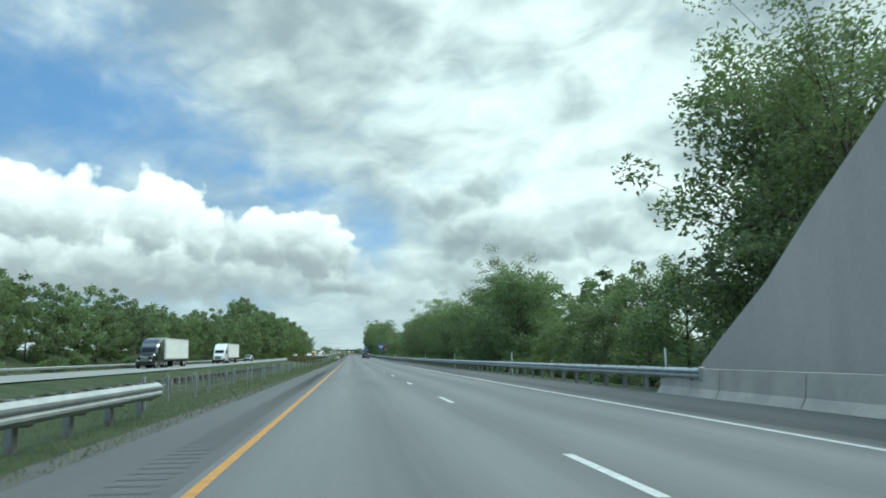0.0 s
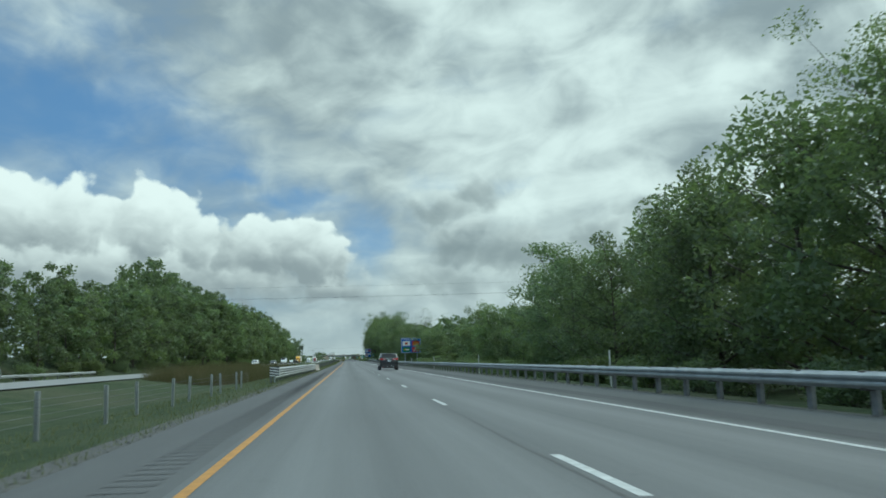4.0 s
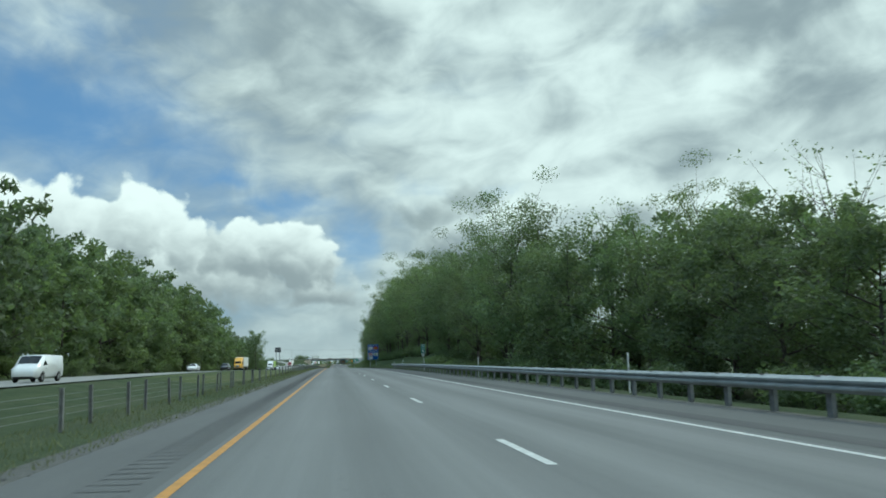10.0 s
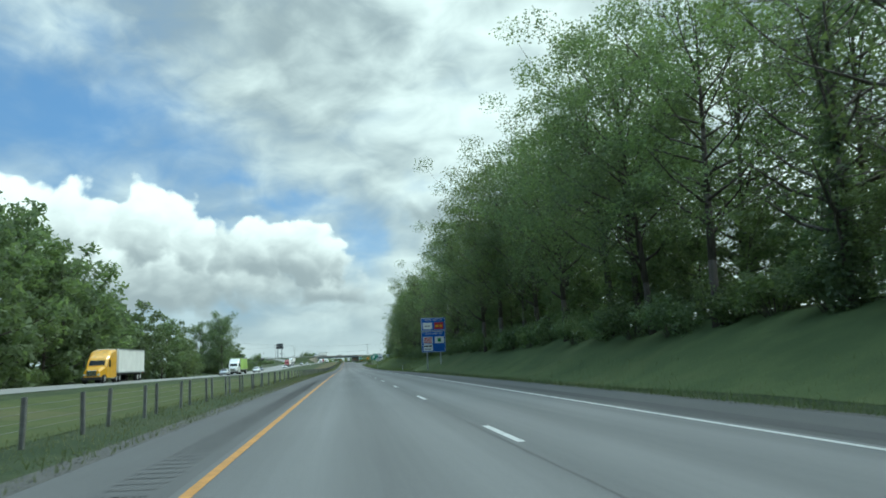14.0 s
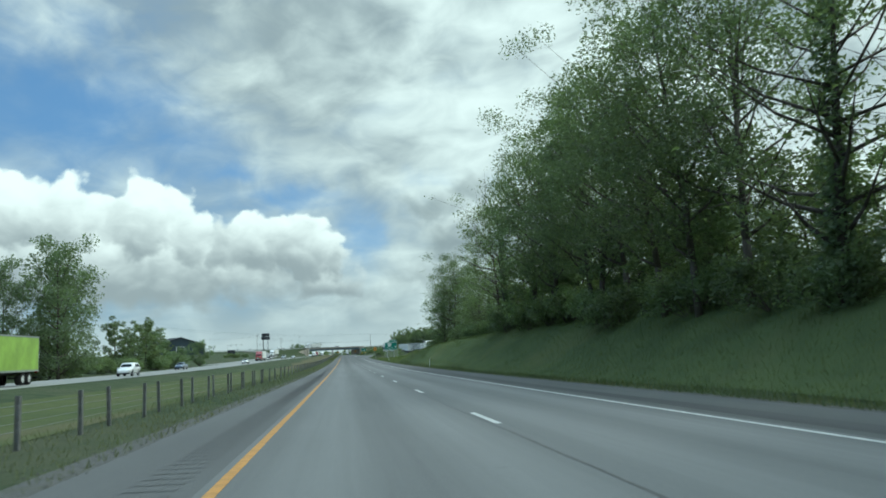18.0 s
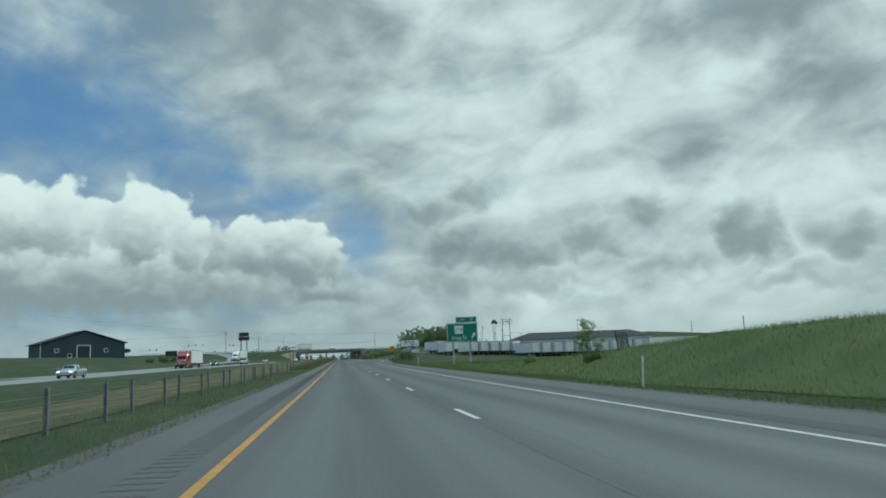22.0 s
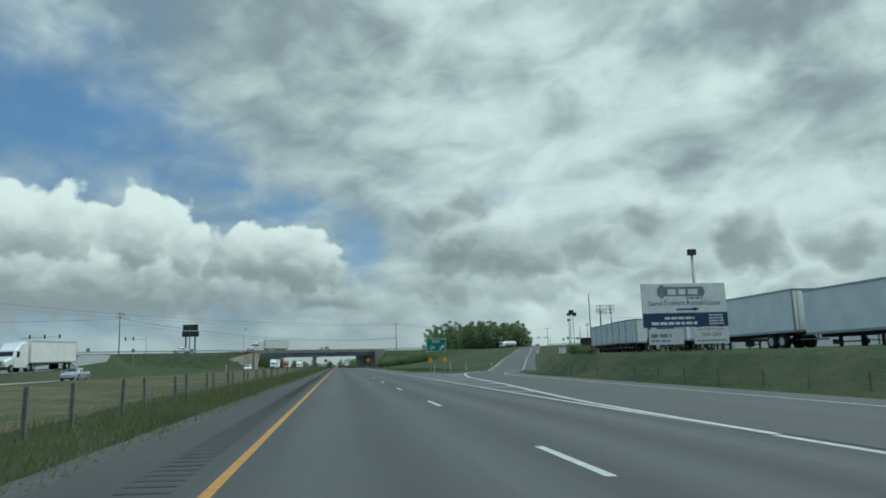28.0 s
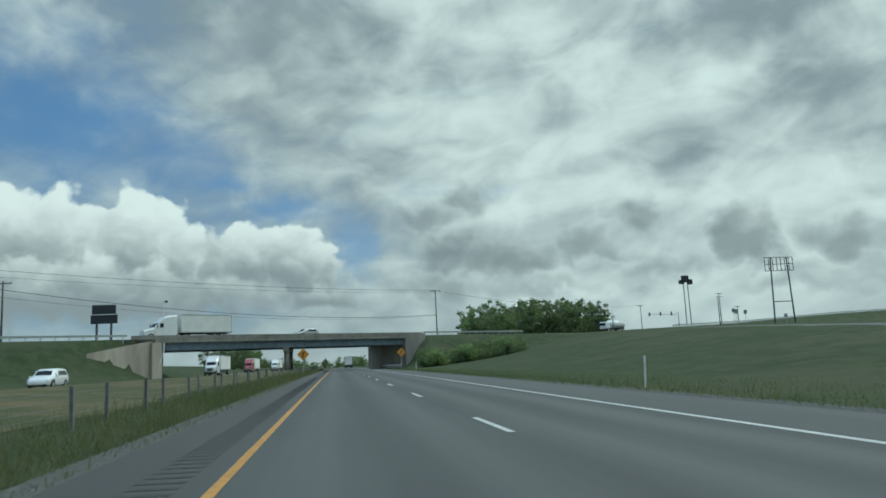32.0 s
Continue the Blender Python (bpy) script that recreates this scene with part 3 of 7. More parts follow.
    return root


def make_bush(name, seed, height, leaves, size, mat, label):
    rng = np.random.default_rng(seed)
    root = empty(name, 0, 0, -50, label=label, category="bush")
    bm = bmesh.new()
    centres, radii = [], []
    for i in range(18):
        a, r = rng.random() * 6.28, height * 0.55 * rng.random() ** 0.5
        tip = Vector((math.cos(a) * r, math.sin(a) * r, height * (0.12 + 0.68 * rng.random() * (1 - 0.35 * r / height))))
        tube(bm, (tip.x * 0.2, tip.y * 0.2, -0.2), tip, 0.03, 0.008, 3)
        centres.append(tip)
        radii.append(height * (0.20 + 0.10 * rng.random()))
    part("stem", bm, M["bark"], root)
    v, f = leaf_cloud(rng, centres, radii, leaves, size)
    v[:, 2] = np.maximum(v[:, 2], -0.05)
    link_mesh("foliage", v, f, mat, root)
    return root


T_DENSE = "dense green broadleaf tree in full leaf"
T_TALL = "tall dark broadleaf tree with ivy-clad trunk"
T_OPEN = "tall thin-leaved tree with open airy crown"
protos = {
    "a": make_tree("broadleaf_tree", 1, 10, 3.6, 11000, 0.141, M["leaf_a"], 0.08, label=T_DENSE, limbs=24),
    "b": make_tree("broadleaf_tree", 2, 12, 4.0, 12000, 0.149, M["leaf_b"], 0.06, label=T_DENSE, limbs=26),
    "c": make_tree("broadleaf_tree", 3, 8, 3.2, 9000, 0.115, M["leaf_c"], 0.08, label="light green young broadleaf tree"),
    "d": make_tree("tall_tree", 4, 20, 4.4, 14000, 0.165, M["leaf_b"], 0.10, 0.2, label=T_TALL, limbs=30),
    "e": make_tree("tall_tree", 5, 19, 4.8, 17000, 0.112, M["leaf_c"], 0.30, 0.6, label=T_OPEN, twigs=3, limbs=26),
    "f": make_tree("tall_tree", 6, 17, 4.4, 17500, 0.114, M["leaf_a"], 0.24, 0.45, label=T_OPEN, twigs=3, limbs=26),
    "g": make_tree("tall_tree", 9, 16, 4.4, 1800, 0.14, M["leaf_c"], 0.15, 0.9, label="half-bare tree with fine twigs and climbing ivy", twigs=7, limbs=30),
    "l": make_tree("woodland_tree", 10, 12, 4.2, 2800, 0.325, M["leaf_a"], 0.05, label=T_DENSE, twigs=1, limbs=16),
    "m": make_tree("woodland_tree", 11, 12, 4.4, 2800, 0.325, M["leaf_b"], 0.05, label=T_DENSE, twigs=1, limbs=16),
    "n": make_tree("woodland_tree", 12, 12, 4.2, 1700, 0.45, M["leaf_b"], 0.05, label=T_DENSE, twigs=1, limbs=16),
    "o": make_tree("woodland_tree", 13, 12, 4.0, 2600, 0.31, M["leaf_c"], 0.07, label="light green broadleaf tree", twigs=1, limbs=16),
    "s": make_bush("bush", 7, 3.2, 3000, 0.125, M["leaf_a"], "dense green roadside bush"),
    "t": make_bush("bush", 8, 2.4, 2400, 0.11, M["leaf_c"], "light green roadside bush"),
}
TALL = dict(a=10.6, b=12.7, c=8.5, d=21, e=20, f=18, g=16.5, l=12.6, m=12.6, n=12.6, o=12.6, s=3.2, t=2.4)


def add_ivy(root, height):
    """Ivy climbing the lower two thirds of a trunk."""
    rng = np.random.default_rng(31)
    cs = [(rng.normal() * 0.12, rng.normal() * 0.12, height * 0.66 * i / 22) for i in range(23)]
    v, f = leaf_cloud(rng, cs, [0.75 - 0.015 * i for i in range(23)], 3200, 0.14, 1.0)
    link_mesh("ivy", v, f, M["leaf_b"], root, "dark green ivy")


add_ivy(protos["g"], 16)
first_used = set()
rnd = random.Random(11)


def plant(kind, x, y, height, sink=0.1, group="", slim=1.0):
    """Sets one tree or bush, grown to the given height."""
    s = height / TALL[kind]
    w = s ** 0.8 * slim
    m = pose(x, y, gz(x, y) - sink, rnd.uniform(-3, 3), rnd.uniform(-3, 3), rnd.uniform(0, 360)) @ Matrix.Diagonal((w * rnd.uniform(0.92, 1.08), w * rnd.uniform(0.92, 1.08), s, 1))
    p = protos[kind]
    if kind not in first_used:
        first_used.add(kind)
        p.matrix_basis = m
        o = p
    else:
        o = copy_thing(p, Matrix())
        o.matrix_basis = m
    if group:
        o["group"] = group


def row(y0, y1, x, step, kinds, h0, h1, group, jitter=1.0):
    """A loose row of trees along the road, growing from height h0 to h1."""
    y = y0
    while y < y1:
        k = (y - y0) / max(1.0, y1 - y0)
        plant(rnd.choice(kinds), x + rnd.uniform(-jitter, jitter), y + rnd.uniform(-0.35, 0.35) * step, (h0 + (h1 - h0) * k) * rnd.uniform(0.82, 1.06), group=group)
        y += step


# left wood beyond the far carriageway
W = "wood beyond the far carriageway"
for y0, y1, h0, h1 in ((10, 240, 10, 11), (240, 320, 12, 17), (320, 640, 20, 22), (640, 700, 16, 13)):
    row(y0, y1, -40.5, 8.2, "llmmo", h0, h1, W)
    row(y0, y1, -49, 9.5, "nm", h0 * 1.1, h1 * 1.1, W, 2.0)
row(12, 640, -37.6, 15.0, "st", 2.6, 3.2, "bushes along the wood")
# right wood behind the guard rail, low at first, then taller
W = "wood behind the guard rail"
for y0, y1, x, h0, h1, kinds in ((22, 31, 15.6, 14.5, 14.5, "bf"), (37, 47, 15.8, 8.4, 8.4, "acb"), (48, 57, 16.0, 6.4, 5.8, "ac"), (59, 66, 16, 4.8, 4.8, "c"), (67, 90, 15.6, 10.5, 11.5, "abfb"), (91, 104, 16, 8.2, 8.2, "acb"), (104, 128, 15.6, 9.8, 9.8, "abac"), (128, 166, 15.8, 11.5, 11.5, "efg"), (166, 205, 16, 11, 10.5, "abba"),
                                  (205, 276, 19.5, 8.8, 8.8, "abac"), (278, 285, 16, 5, 5, "c"), (286, 300, 16, 8.2, 8.2, "ab"), (300, 338, 16, 10, 10, "ab"), (345, 356, 16, 7.2, 7.5, "ac"), (357, 379, 16, 10.4, 11.5, "bba"), (380, 400, 16.5, 8.5, 8.5, "acb"), (400, 430, 16.5, 9.5, 13.5, "abf")):
    row(y0, y1, x, 5.2, kinds, h0, h1, W)
    row(y0, y1, x + 7, 7.5, "nm", h0 * 1.05, h1 * 1.05, W, 2.0)
row(36, 278, 12.8, 6.5, "sst", 1.6, 2.4, "bushes behind the guard rail", 0.6)
row(302, 470, 13.2, 6.5, "sst", 1.6, 2.4, "bushes behind the guard rail", 0.6)
W = "tall wood on the cutting"
for y0, y1, h0, h1 in ((440, 495, 14.5, 15.5), (500, 520, 20, 21), (541, 632, 21.5, 20.5), (652, 700, 19, 18.5), (700, 738, 18.5, 18)):
    row(y0, y1, 16.9, 5.8, "deffegf" if y0 < 640 else "effgef", h0, h1, W, 1.2)
    if y0 < 640:
        row(y0, y1, 24.5, 11.0, "dff", h0, h1, W, 2.5)
    row(y0, y1, 21, 6.5, "mno", 6.5, 7.0, W, 1.5)
row(636, 650, 17.5, 6.0, "gge", 17, 18.5, W, 1.2)
row(636, 650, 21, 6.0, "mo", 6.0, 6.5, W, 1.2)
row(522, 540, 17.5, 6.0, "g", 19, 21, W, 1.2)
row(522, 540, 21, 6.0, "mo", 6.0, 6.5, W, 1.2)
row(470, 735, 16.6, 4.2, "sst", 2.4, 3.4, "undergrowth on the cutting", 0.8)
row(470, 735, 19.0, 5.5, "cac", 5.5, 7.0, "undergrowth on the cutting", 1.0)
row(735, 770, 16.8, 5.0, "sst", 2.0, 3.0, "undergrowth on the cutting", 0.8)
row(700, 790, 20.5, 4.0, "stt", 4.0, 4.5, "undergrowth on the cutting", 0.8)
# lone trees
for kd, x, y, ht in (("b", 20.0, 29.5, 16.5), ("f", 16.0, 434, 18), ("d", 18.5, 431, 16.5), ("g", 17.2, 786.5, 13.5), ("e", 20, 401, 11.5), ("g", 19.5, 392, 10), ("g", 18, 409, 11.5), ("f", 15.2, 80, 12.5), ("f", 15.8, 140, 12), ("f", 17.4, 775, 15.0), ("f", 18.8, 779.5, 14.5), ("d", 16.8, 782.5, 11.5), ("f", 20.5, 771, 12.5), ("c", 19, 770, 6), ("e", 17.4, 753, 9.6), ("g", 18.4, 749.5, 9.4), ("e", 19.5, 744, 10.5), ("c", 18, 761, 6.4), ("c", 19.2, 765.5, 7.4), ("c", 21, 757, 5.6), ("s", 15.8, 786, 2.6), ("s", 17.5, 790, 2.2),
                     ("b", -40.5, 766, 21.5), ("b", -44.5, 780, 18.5), ("b", -47, 764, 17), ("o", -40, 706, 11), ("o", -42, 726, 7), ("l", -44, 738, 8), ("o", -43, 770, 7), ("l", -44, 664, 12), ("c", -41.5, 715, 5), ("m", -52, 760, 9), ("o", -47, 775, 7), ("l", -57, 785, 8), ("m", -55, 735, 8), ("o", -46, 835, 11), ("l", -47, 848, 10.5), ("l", -50, 826, 11), ("m", -52, 842, 10.5), ("a", -41.5, 878, 8.2), ("a", -46, 874, 6), ("l", -60, 897, 13.5), ("m", -53, 890, 6.5), ("o", -57, 880, 7), ("m", -57, 872, 7), ("s", -44, 842, 4), ("s", -46, 868, 4.5), ("s", -49, 885, 4.5), ("t", -45, 858, 4),
                     ("s", 14.8, 974, 3.3), ("t", 13.7, 839.6, 0.7), ("t", 14.1, 856.3, 0.9), ("t", 14.6, 842.6, 0.6), ("g", 19.3, 341.5, 14.4), ("g", 20, 348, 12.4), ("b", 17, 360, 12.2), ("b", 16.5, 366, 12), ("a", 17.5, 355, 9.6), ("a", 16.5, 349, 8.6), ("b", 17, 344, 8.5), ("a", 16.8, 338, 8.5)):
    plant(kd, x, y, ht)
plant("c", 13.5, 839.2, 2.5, slim=0.62)
row(762, 866, -45, 6.0, "sst", 3.6, 4.4, "undergrowth beyond the far carriageway", 1.5)


# brighter grass laid over the bank, its colour making up for tree shade
bank = strip("bank_grass", [lambda y: 10.2 + 0.5 * math.sin(y * 0.17) * math.sin(y * 0.05), 11, 12, 13.2, 14.5, 16, 17.5], [lambda x, y: rel(x, y) + 0.03] * 7, frange(468, 906, 6), M["lush"])
tagged(bank, "lush green grass on the cutting's bank, brightened in colour against the trees' shade", "grass", kind="structure")
mown = strip("median_mown", [-18.5, -16, -13.5, -11, -8.5, -6.4], [lambda x, y: rel(x, y) + 0.012] * 6, frange(440, 800, 6), M["mown"])
tagged(mown, "pale yellowish green grass in the median", "grass", kind="structure")
median = strip("median_grass", [lambda y: -13.6 + 0.8 * math.sin(y * 0.13) + 0.5 * math.sin(y * 0.37), -12.4, -10.5, -8.5, lambda y: -6.4 + 0.4 * math.sin(y * 0.21)], [lambda x, y: rel(x, y) + 0.02] * 5, frange(800, 1330, 6), M["straw"])
tagged(median, "dry straw-coloured grass in the median", "grass", kind="structure")


# ---------------------------------------------------------------- more materials
def paint(name, rgb, rough=0.35, metal=0.0, scale=1.5, wear=0.8, coat=0.0, bump=0.0):
    m = material(name, rgb, tuple(c * wear for c in rgb), rough, metal, scale=scale, fine=25, bump=bump)
    if coat:
        for n in m.node_tree.nodes:
            if n.type == "BSDF_PRINCIPLED":
                n.inputs["Coat Weight"].default_value = coat
                n.inputs["Coat Roughness"].default_value = 0.06
    return m


def lamp_glow(name, rgb, power):
    m = bpy.data.materials.new(name)
    m.use_nodes = True
    p = m.node_tree.nodes["Principled BSDF"]
    p.inputs["Base Color"].default_value = c4(*rgb)
    p.inputs["Emission Color"].default_value = c4(*rgb)
    p.inputs["Emission Strength"].default_value = power
    return m


M.update({
    "sign_blue": paint("blue_sign_sheeting", (0.01, 0.10, 0.42), 0.5, scale=2, wear=0.85),
    "sign_green": paint("green_sign_sheeting", (0.008, 0.18, 0.135), 0.5, scale=2, wear=0.85),
    "sign_white": paint("white_sign_sheeting", (0.72, 0.73, 0.72), 0.5, wear=0.88),
    "sign_yellow": paint("yellow_sign_sheeting", (0.70, 0.34, 0.02), 0.5, wear=0.9),
    "sign_orange": paint("amber_sign_sheeting", (0.62, 0.27, 0.03), 0.5, wear=0.9),
    "sign_black": paint("black_sign_paint", (0.02, 0.02, 0.022), 0.5),
    "sign_red": paint("red_sign_sheeting", (0.45, 0.03, 0.03), 0.5),
    "sign_dkgreen": paint("deep_green_sheeting", (0.02, 0.18, 0.05), 0.5),
    "navy": paint("navy_print", (0.02, 0.05, 0.13), 0.5),
    "grey_print": paint("grey_print", (0.22, 0.24, 0.27), 0.5),
    "pale_back": paint("pale_board", (0.62, 0.63, 0.64), 0.6, wear=0.9),
    "dark_board": paint("dark_board", (0.03, 0.035, 0.045), 0.6, wear=0.8),
    "charcoal": paint("charcoal_car_paint", (0.034, 0.036, 0.040), 0.28, 0.3, coat=0.9, wear=0.92),
    "car_white": paint("white_car_paint", (0.72, 0.73, 0.73), 0.3, coat=0.8, wear=0.93),
    "car_silver": paint("silver_car_paint", (0.38, 0.40, 0.41), 0.3, 0.5, coat=0.8, wear=0.93),
    "car_grey": paint("grey_car_paint", (0.10, 0.11, 0.12), 0.3, 0.4, coat=0.8, wear=0.93),
    "car_black": paint("black_car_paint", (0.015, 0.015, 0.018), 0.25, 0.2, coat=0.9),
    "car_blue": paint("blue_grey_car_paint", (0.06, 0.09, 0.13), 0.3, 0.4, coat=0.8),
    "cab_red": paint("red_cab_paint", (0.30, 0.03, 0.035), 0.35, coat=0.6),
    "cab_yellow": paint("yellow_cab_paint", (0.80, 0.42, 0.02), 0.35, coat=0.6),
    "trailer_white": paint("white_trailer_skin", (0.76, 0.765, 0.74), 0.55, scale=0.6, wear=0.9),
    "trailer_dark": paint("dark_trailer_skin", (0.045, 0.05, 0.055), 0.5, scale=0.6),
    "trailer_lime": paint("lime_trailer_skin", (0.40, 0.62, 0.10), 0.45, scale=0.25, wear=0.6),
    "rubber": material("tyre_rubber", (0.018, 0.018, 0.019), (0.028, 0.027, 0.026), 0.85, scale=8, fine=60, bump=0.2),
    "rim": paint("alloy_rim", (0.55, 0.56, 0.57), 0.3, 0.9),
    "chrome": paint("chrome_trim", (0.75, 0.76, 0.77), 0.15, 1.0, wear=0.95),
    "glass": material("dark_tinted_glass", (0.012, 0.015, 0.018), (0.010, 0.013, 0.016), 0.06, scale=1.5, fine=25, bump=0, spec=0.16),
    "black_trim": paint("black_plastic_trim", (0.02, 0.02, 0.021), 0.6),
    "red_lamp": paint("red_tail_lens", (0.42, 0.012, 0.014), 0.15, wear=0.8),
    "clear_lamp": paint("clear_lens", (0.6, 0.62, 0.62), 0.1),
    "headlight": lamp_glow("lit_headlight", (1.0, 0.97, 0.9), 1.6),
    "steel_blue": paint("blue_grey_girder_paint", (0.13, 0.18, 0.22), 0.55, scale=0.8, wear=0.7),
    "wing_concrete": material("wing_wall_concrete", (0.50, 0.445, 0.40), (0.43, 0.38, 0.345), 0.9, scale=0.35, fine=20, third=(0.34, 0.30, 0.275), bump=0.3, stretch=(1, 1, 0.25)),
    "deck_concrete": material("weathered_deck_concrete", (0.26, 0.245, 0.22), (0.20, 0.19, 0.17), 0.9, scale=0.8, fine=20, third=(0.14, 0.13, 0.12), bump=0.3),
    "abut_concrete": material("abutment_concrete", (0.459, 0.405, 0.338), (0.365, 0.324, 0.270), 0.9, scale=0.5, fine=20, third=(0.257, 0.236, 0.209), bump=0.3, stretch=(1, 1, 0.35)),
    "pole_wood": material("creosoted_pole", (0.11, 0.095, 0.08), (0.075, 0.065, 0.055), 0.9, scale=4, fine=30, stretch=(3, 3, 0.3)),
    "cable": paint("steel_cable", (0.16, 0.165, 0.165), 0.7, 0.3),
    "wire": paint("black_wire", (0.03, 0.03, 0.032), 0.6),
    "barn_blue": material("blue_grey_barn_cladding", (0.035, 0.055, 0.075), (0.028, 0.045, 0.062), 0.6, scale=0.6, fine=10, stretch=(6, 6, 0.2)),
    "brick_brown": material("dull_brown_cladding", (0.09, 0.055, 0.048), (0.07, 0.045, 0.04), 0.85, scale=1.5, fine=20, bump=0.2),
    "barn_roof": paint("dark_metal_roof", (0.03, 0.034, 0.04), 0.9),
    "tar": material("tar_seal", (0.058, 0.058, 0.058), (0.078, 0.078, 0.078), 0.7, scale=6, fine=40),
    "sealed": material("sealed_shoulder_strip", (0.042, 0.044, 0.046), (0.058, 0.060, 0.061), 0.85, scale=0.6, fine=40, stretch=(1, 0.08, 1), bump=0.2),
    "groove": material("milled_groove", (0.083, 0.084, 0.083), (0.092, 0.093, 0.092), 0.95, scale=6, fine=40),
    "groove_new": material("newer_milled_groove", (0.044, 0.044, 0.043), (0.052, 0.052, 0.051), 0.95, scale=6, fine=40),
    "gravel": material("edge_gravel", (0.096, 0.094, 0.089), (0.066, 0.066, 0.061), 0.95, scale=9, fine=45, bump=0.8, third=(0.073, 0.074, 0.056)),
    "blade": material("grass_blades", (0.132, 0.150, 0.078), (0.168, 0.174, 0.098), 0.8, scale=0.25, fine=5, bump=0, vary=0.3, leaf=0.3, third=(0.17, 0.155, 0.075), spec=0.15),
    "dry_stem": material("dry_stems", (0.15, 0.125, 0.075), (0.10, 0.10, 0.05), 0.9, scale=0.3, fine=5, bump=0, vary=0.3, leaf=0.3, spec=0.1),
    # green blades brightened in colour to stand for light on the bank
    "brightened_blades": material("brightened_blades", (0.15, 0.195, 0.07), (0.18, 0.215, 0.085), 0.8, scale=0.3, fine=6, bump=0, vary=0.3, leaf=0.3, spec=0.15),
    "weed": material("dark_weeds", (0.085, 0.12, 0.055), (0.105, 0.135, 0.062), 0.8, scale=0.4, fine=6, bump=0, vary=0.3, leaf=0.3, spec=0.15),
    "delin": paint("white_plastic_marker", (0.66, 0.67, 0.65), 0.5),
    "signal": paint("dark_signal_housing", (0.025, 0.028, 0.026), 0.5),
})


# ---------------------------------------------------------------- road details
def rumble(ya, yb, mat, shoulder):
    verts, faces = [], []
    y = ya
    while y < yb:
        z = zr(y) + 0.02 * 2.5 + 0.0045
        i = len(verts)
        verts += [(-2.62, y, z + 0.0024), (-2.15, y, z - 0.007), (-2.15, y + 0.14, z - 0.007), (-2.62, y + 0.14, z + 0.0024)]
        faces.append((i, i + 1, i + 2, i + 3))
        y += 0.36
    ob = link_mesh("rumble_grooves", verts, faces, M[mat], shoulder)
    tagged(ob, kind="stuff")


def seam(name, x0, ya, yb, width, wander, seed):
    rng = random.Random(seed)
    verts, faces = [], []
    x, y = x0, ya
    while y < yb:
        z = zr(y) - 0.02 * x + 0.0035
        w = width * rng.uniform(0.5, 1.4)
        verts += [(x - w, y, z), (x + w, y, z)]
        if len(verts) > 2:
            i = len(verts)
            faces.append((i - 4, i - 3, i - 1, i - 2))
        x += (x0 - x) * 0.2 + rng.uniform(-1, 1) * wander
        y += 0.7
    link_mesh(name, verts, faces, M["tar"], road)


RAMP_EDGE = [(934, 8.2), (954, 9.8), (980, 11.6), (1005, 12.8), (1019, 13.0), (1041, 14.2), (1062, 15.3), (1079, 16.4), (1092, 18.2), (1104, 21.6), (1108, 23.0)]


def verge_x(y):
    """Where the outer verge begins, behind the shoulder or the ramp's paving."""
    if 934 < y < 1108:
        return float(np.interp(y, [a for a, _ in RAMP_EDGE], [c for _, c in RAMP_EDGE]))
    return R_EDGE


def gravel_edge(name, xs, heights, label):
    ob = strip(name, xs, [lambda x, y, q=q: rel(x, y) + q for q in heights], frange(-60, 1400, 5), M["gravel"])
    tagged(ob, label, "gravel", kind="structure")


rumble(4.0, 974.5, "groove", sh_l)
rumble(975.3, 1330, "groove_new", sh_new)
for i, (a, b) in enumerate(((85, 165), (470, 716), (728, 735), (790, 934), (1046, 1062))):
    seam("tar_seam", 1.70, a, b, 0.020, 0.02, i)
strip_d = strip("shoulder_strip", [lambda y: 6.12 + 0.05 * math.sin(y * 0.31), lambda y: 6.78 + 0.07 * math.sin(y * 0.19 + 1)], [flat] * 2, frange(-60, 932, 2), M["sealed"], lift=0.004)
tagged(strip_d, "dark sealed strip along the outer shoulder", "road shoulder", kind="structure")
seam("tar_seam", 6.45, -40, 440, 0.03, 0.03, 21)
gravel_edge("verge_gravel_inner", [-3.78, -3.40, -3.30], (0.012, 0.010, -0.04), "dark loose gravel along the inner shoulder")
gravel_edge("verge_gravel_outer", [lambda y: verge_x(y) + 0.05, lambda y: verge_x(y) + 0.2, lambda y: verge_x(y) + 0.7], (-0.06, 0.008, 0.012), "dark loose gravel along the outer shoulder")


def blades(name, x0, x1, ya, yb, count, h0, h1, mat, seed, label, bias=1.0):
    rng = np.random.default_rng(seed)
    x = x0 + (x1 - x0) * rng.random(count) ** bias
    y = ya + (yb - ya) * rng.random(count)
    if x0 > 0:
        x = x + np.array([verge_x(q) for q in y]) - R_EDGE
    z = np.array([gz(a, b) for a, b in zip(x, y)]) - 0.02
    a = rng.random(count) * 6.283
    hgt = h0 + (h1 - h0) * rng.random(count) ** 1.5
    w = 0.005 + 0.008 * rng.random(count)
    dx, dy = np.cos(a) * w, np.sin(a) * w
    tip = rng.normal(size=(count, 2)) * 0.35 * hgt[:, None]
    v = np.stack([np.stack([x - dx, y - dy, z], 1), np.stack([x + dx, y + dy, z], 1), np.stack([x + tip[:, 0], y + tip[:, 1], z + hgt], 1)], 1).reshape(-1, 3)
    ob = link_mesh(name, v, np.arange(count * 3).reshape(-1, 3), mat)
    tagged(ob, label, "grass", kind="stuff")


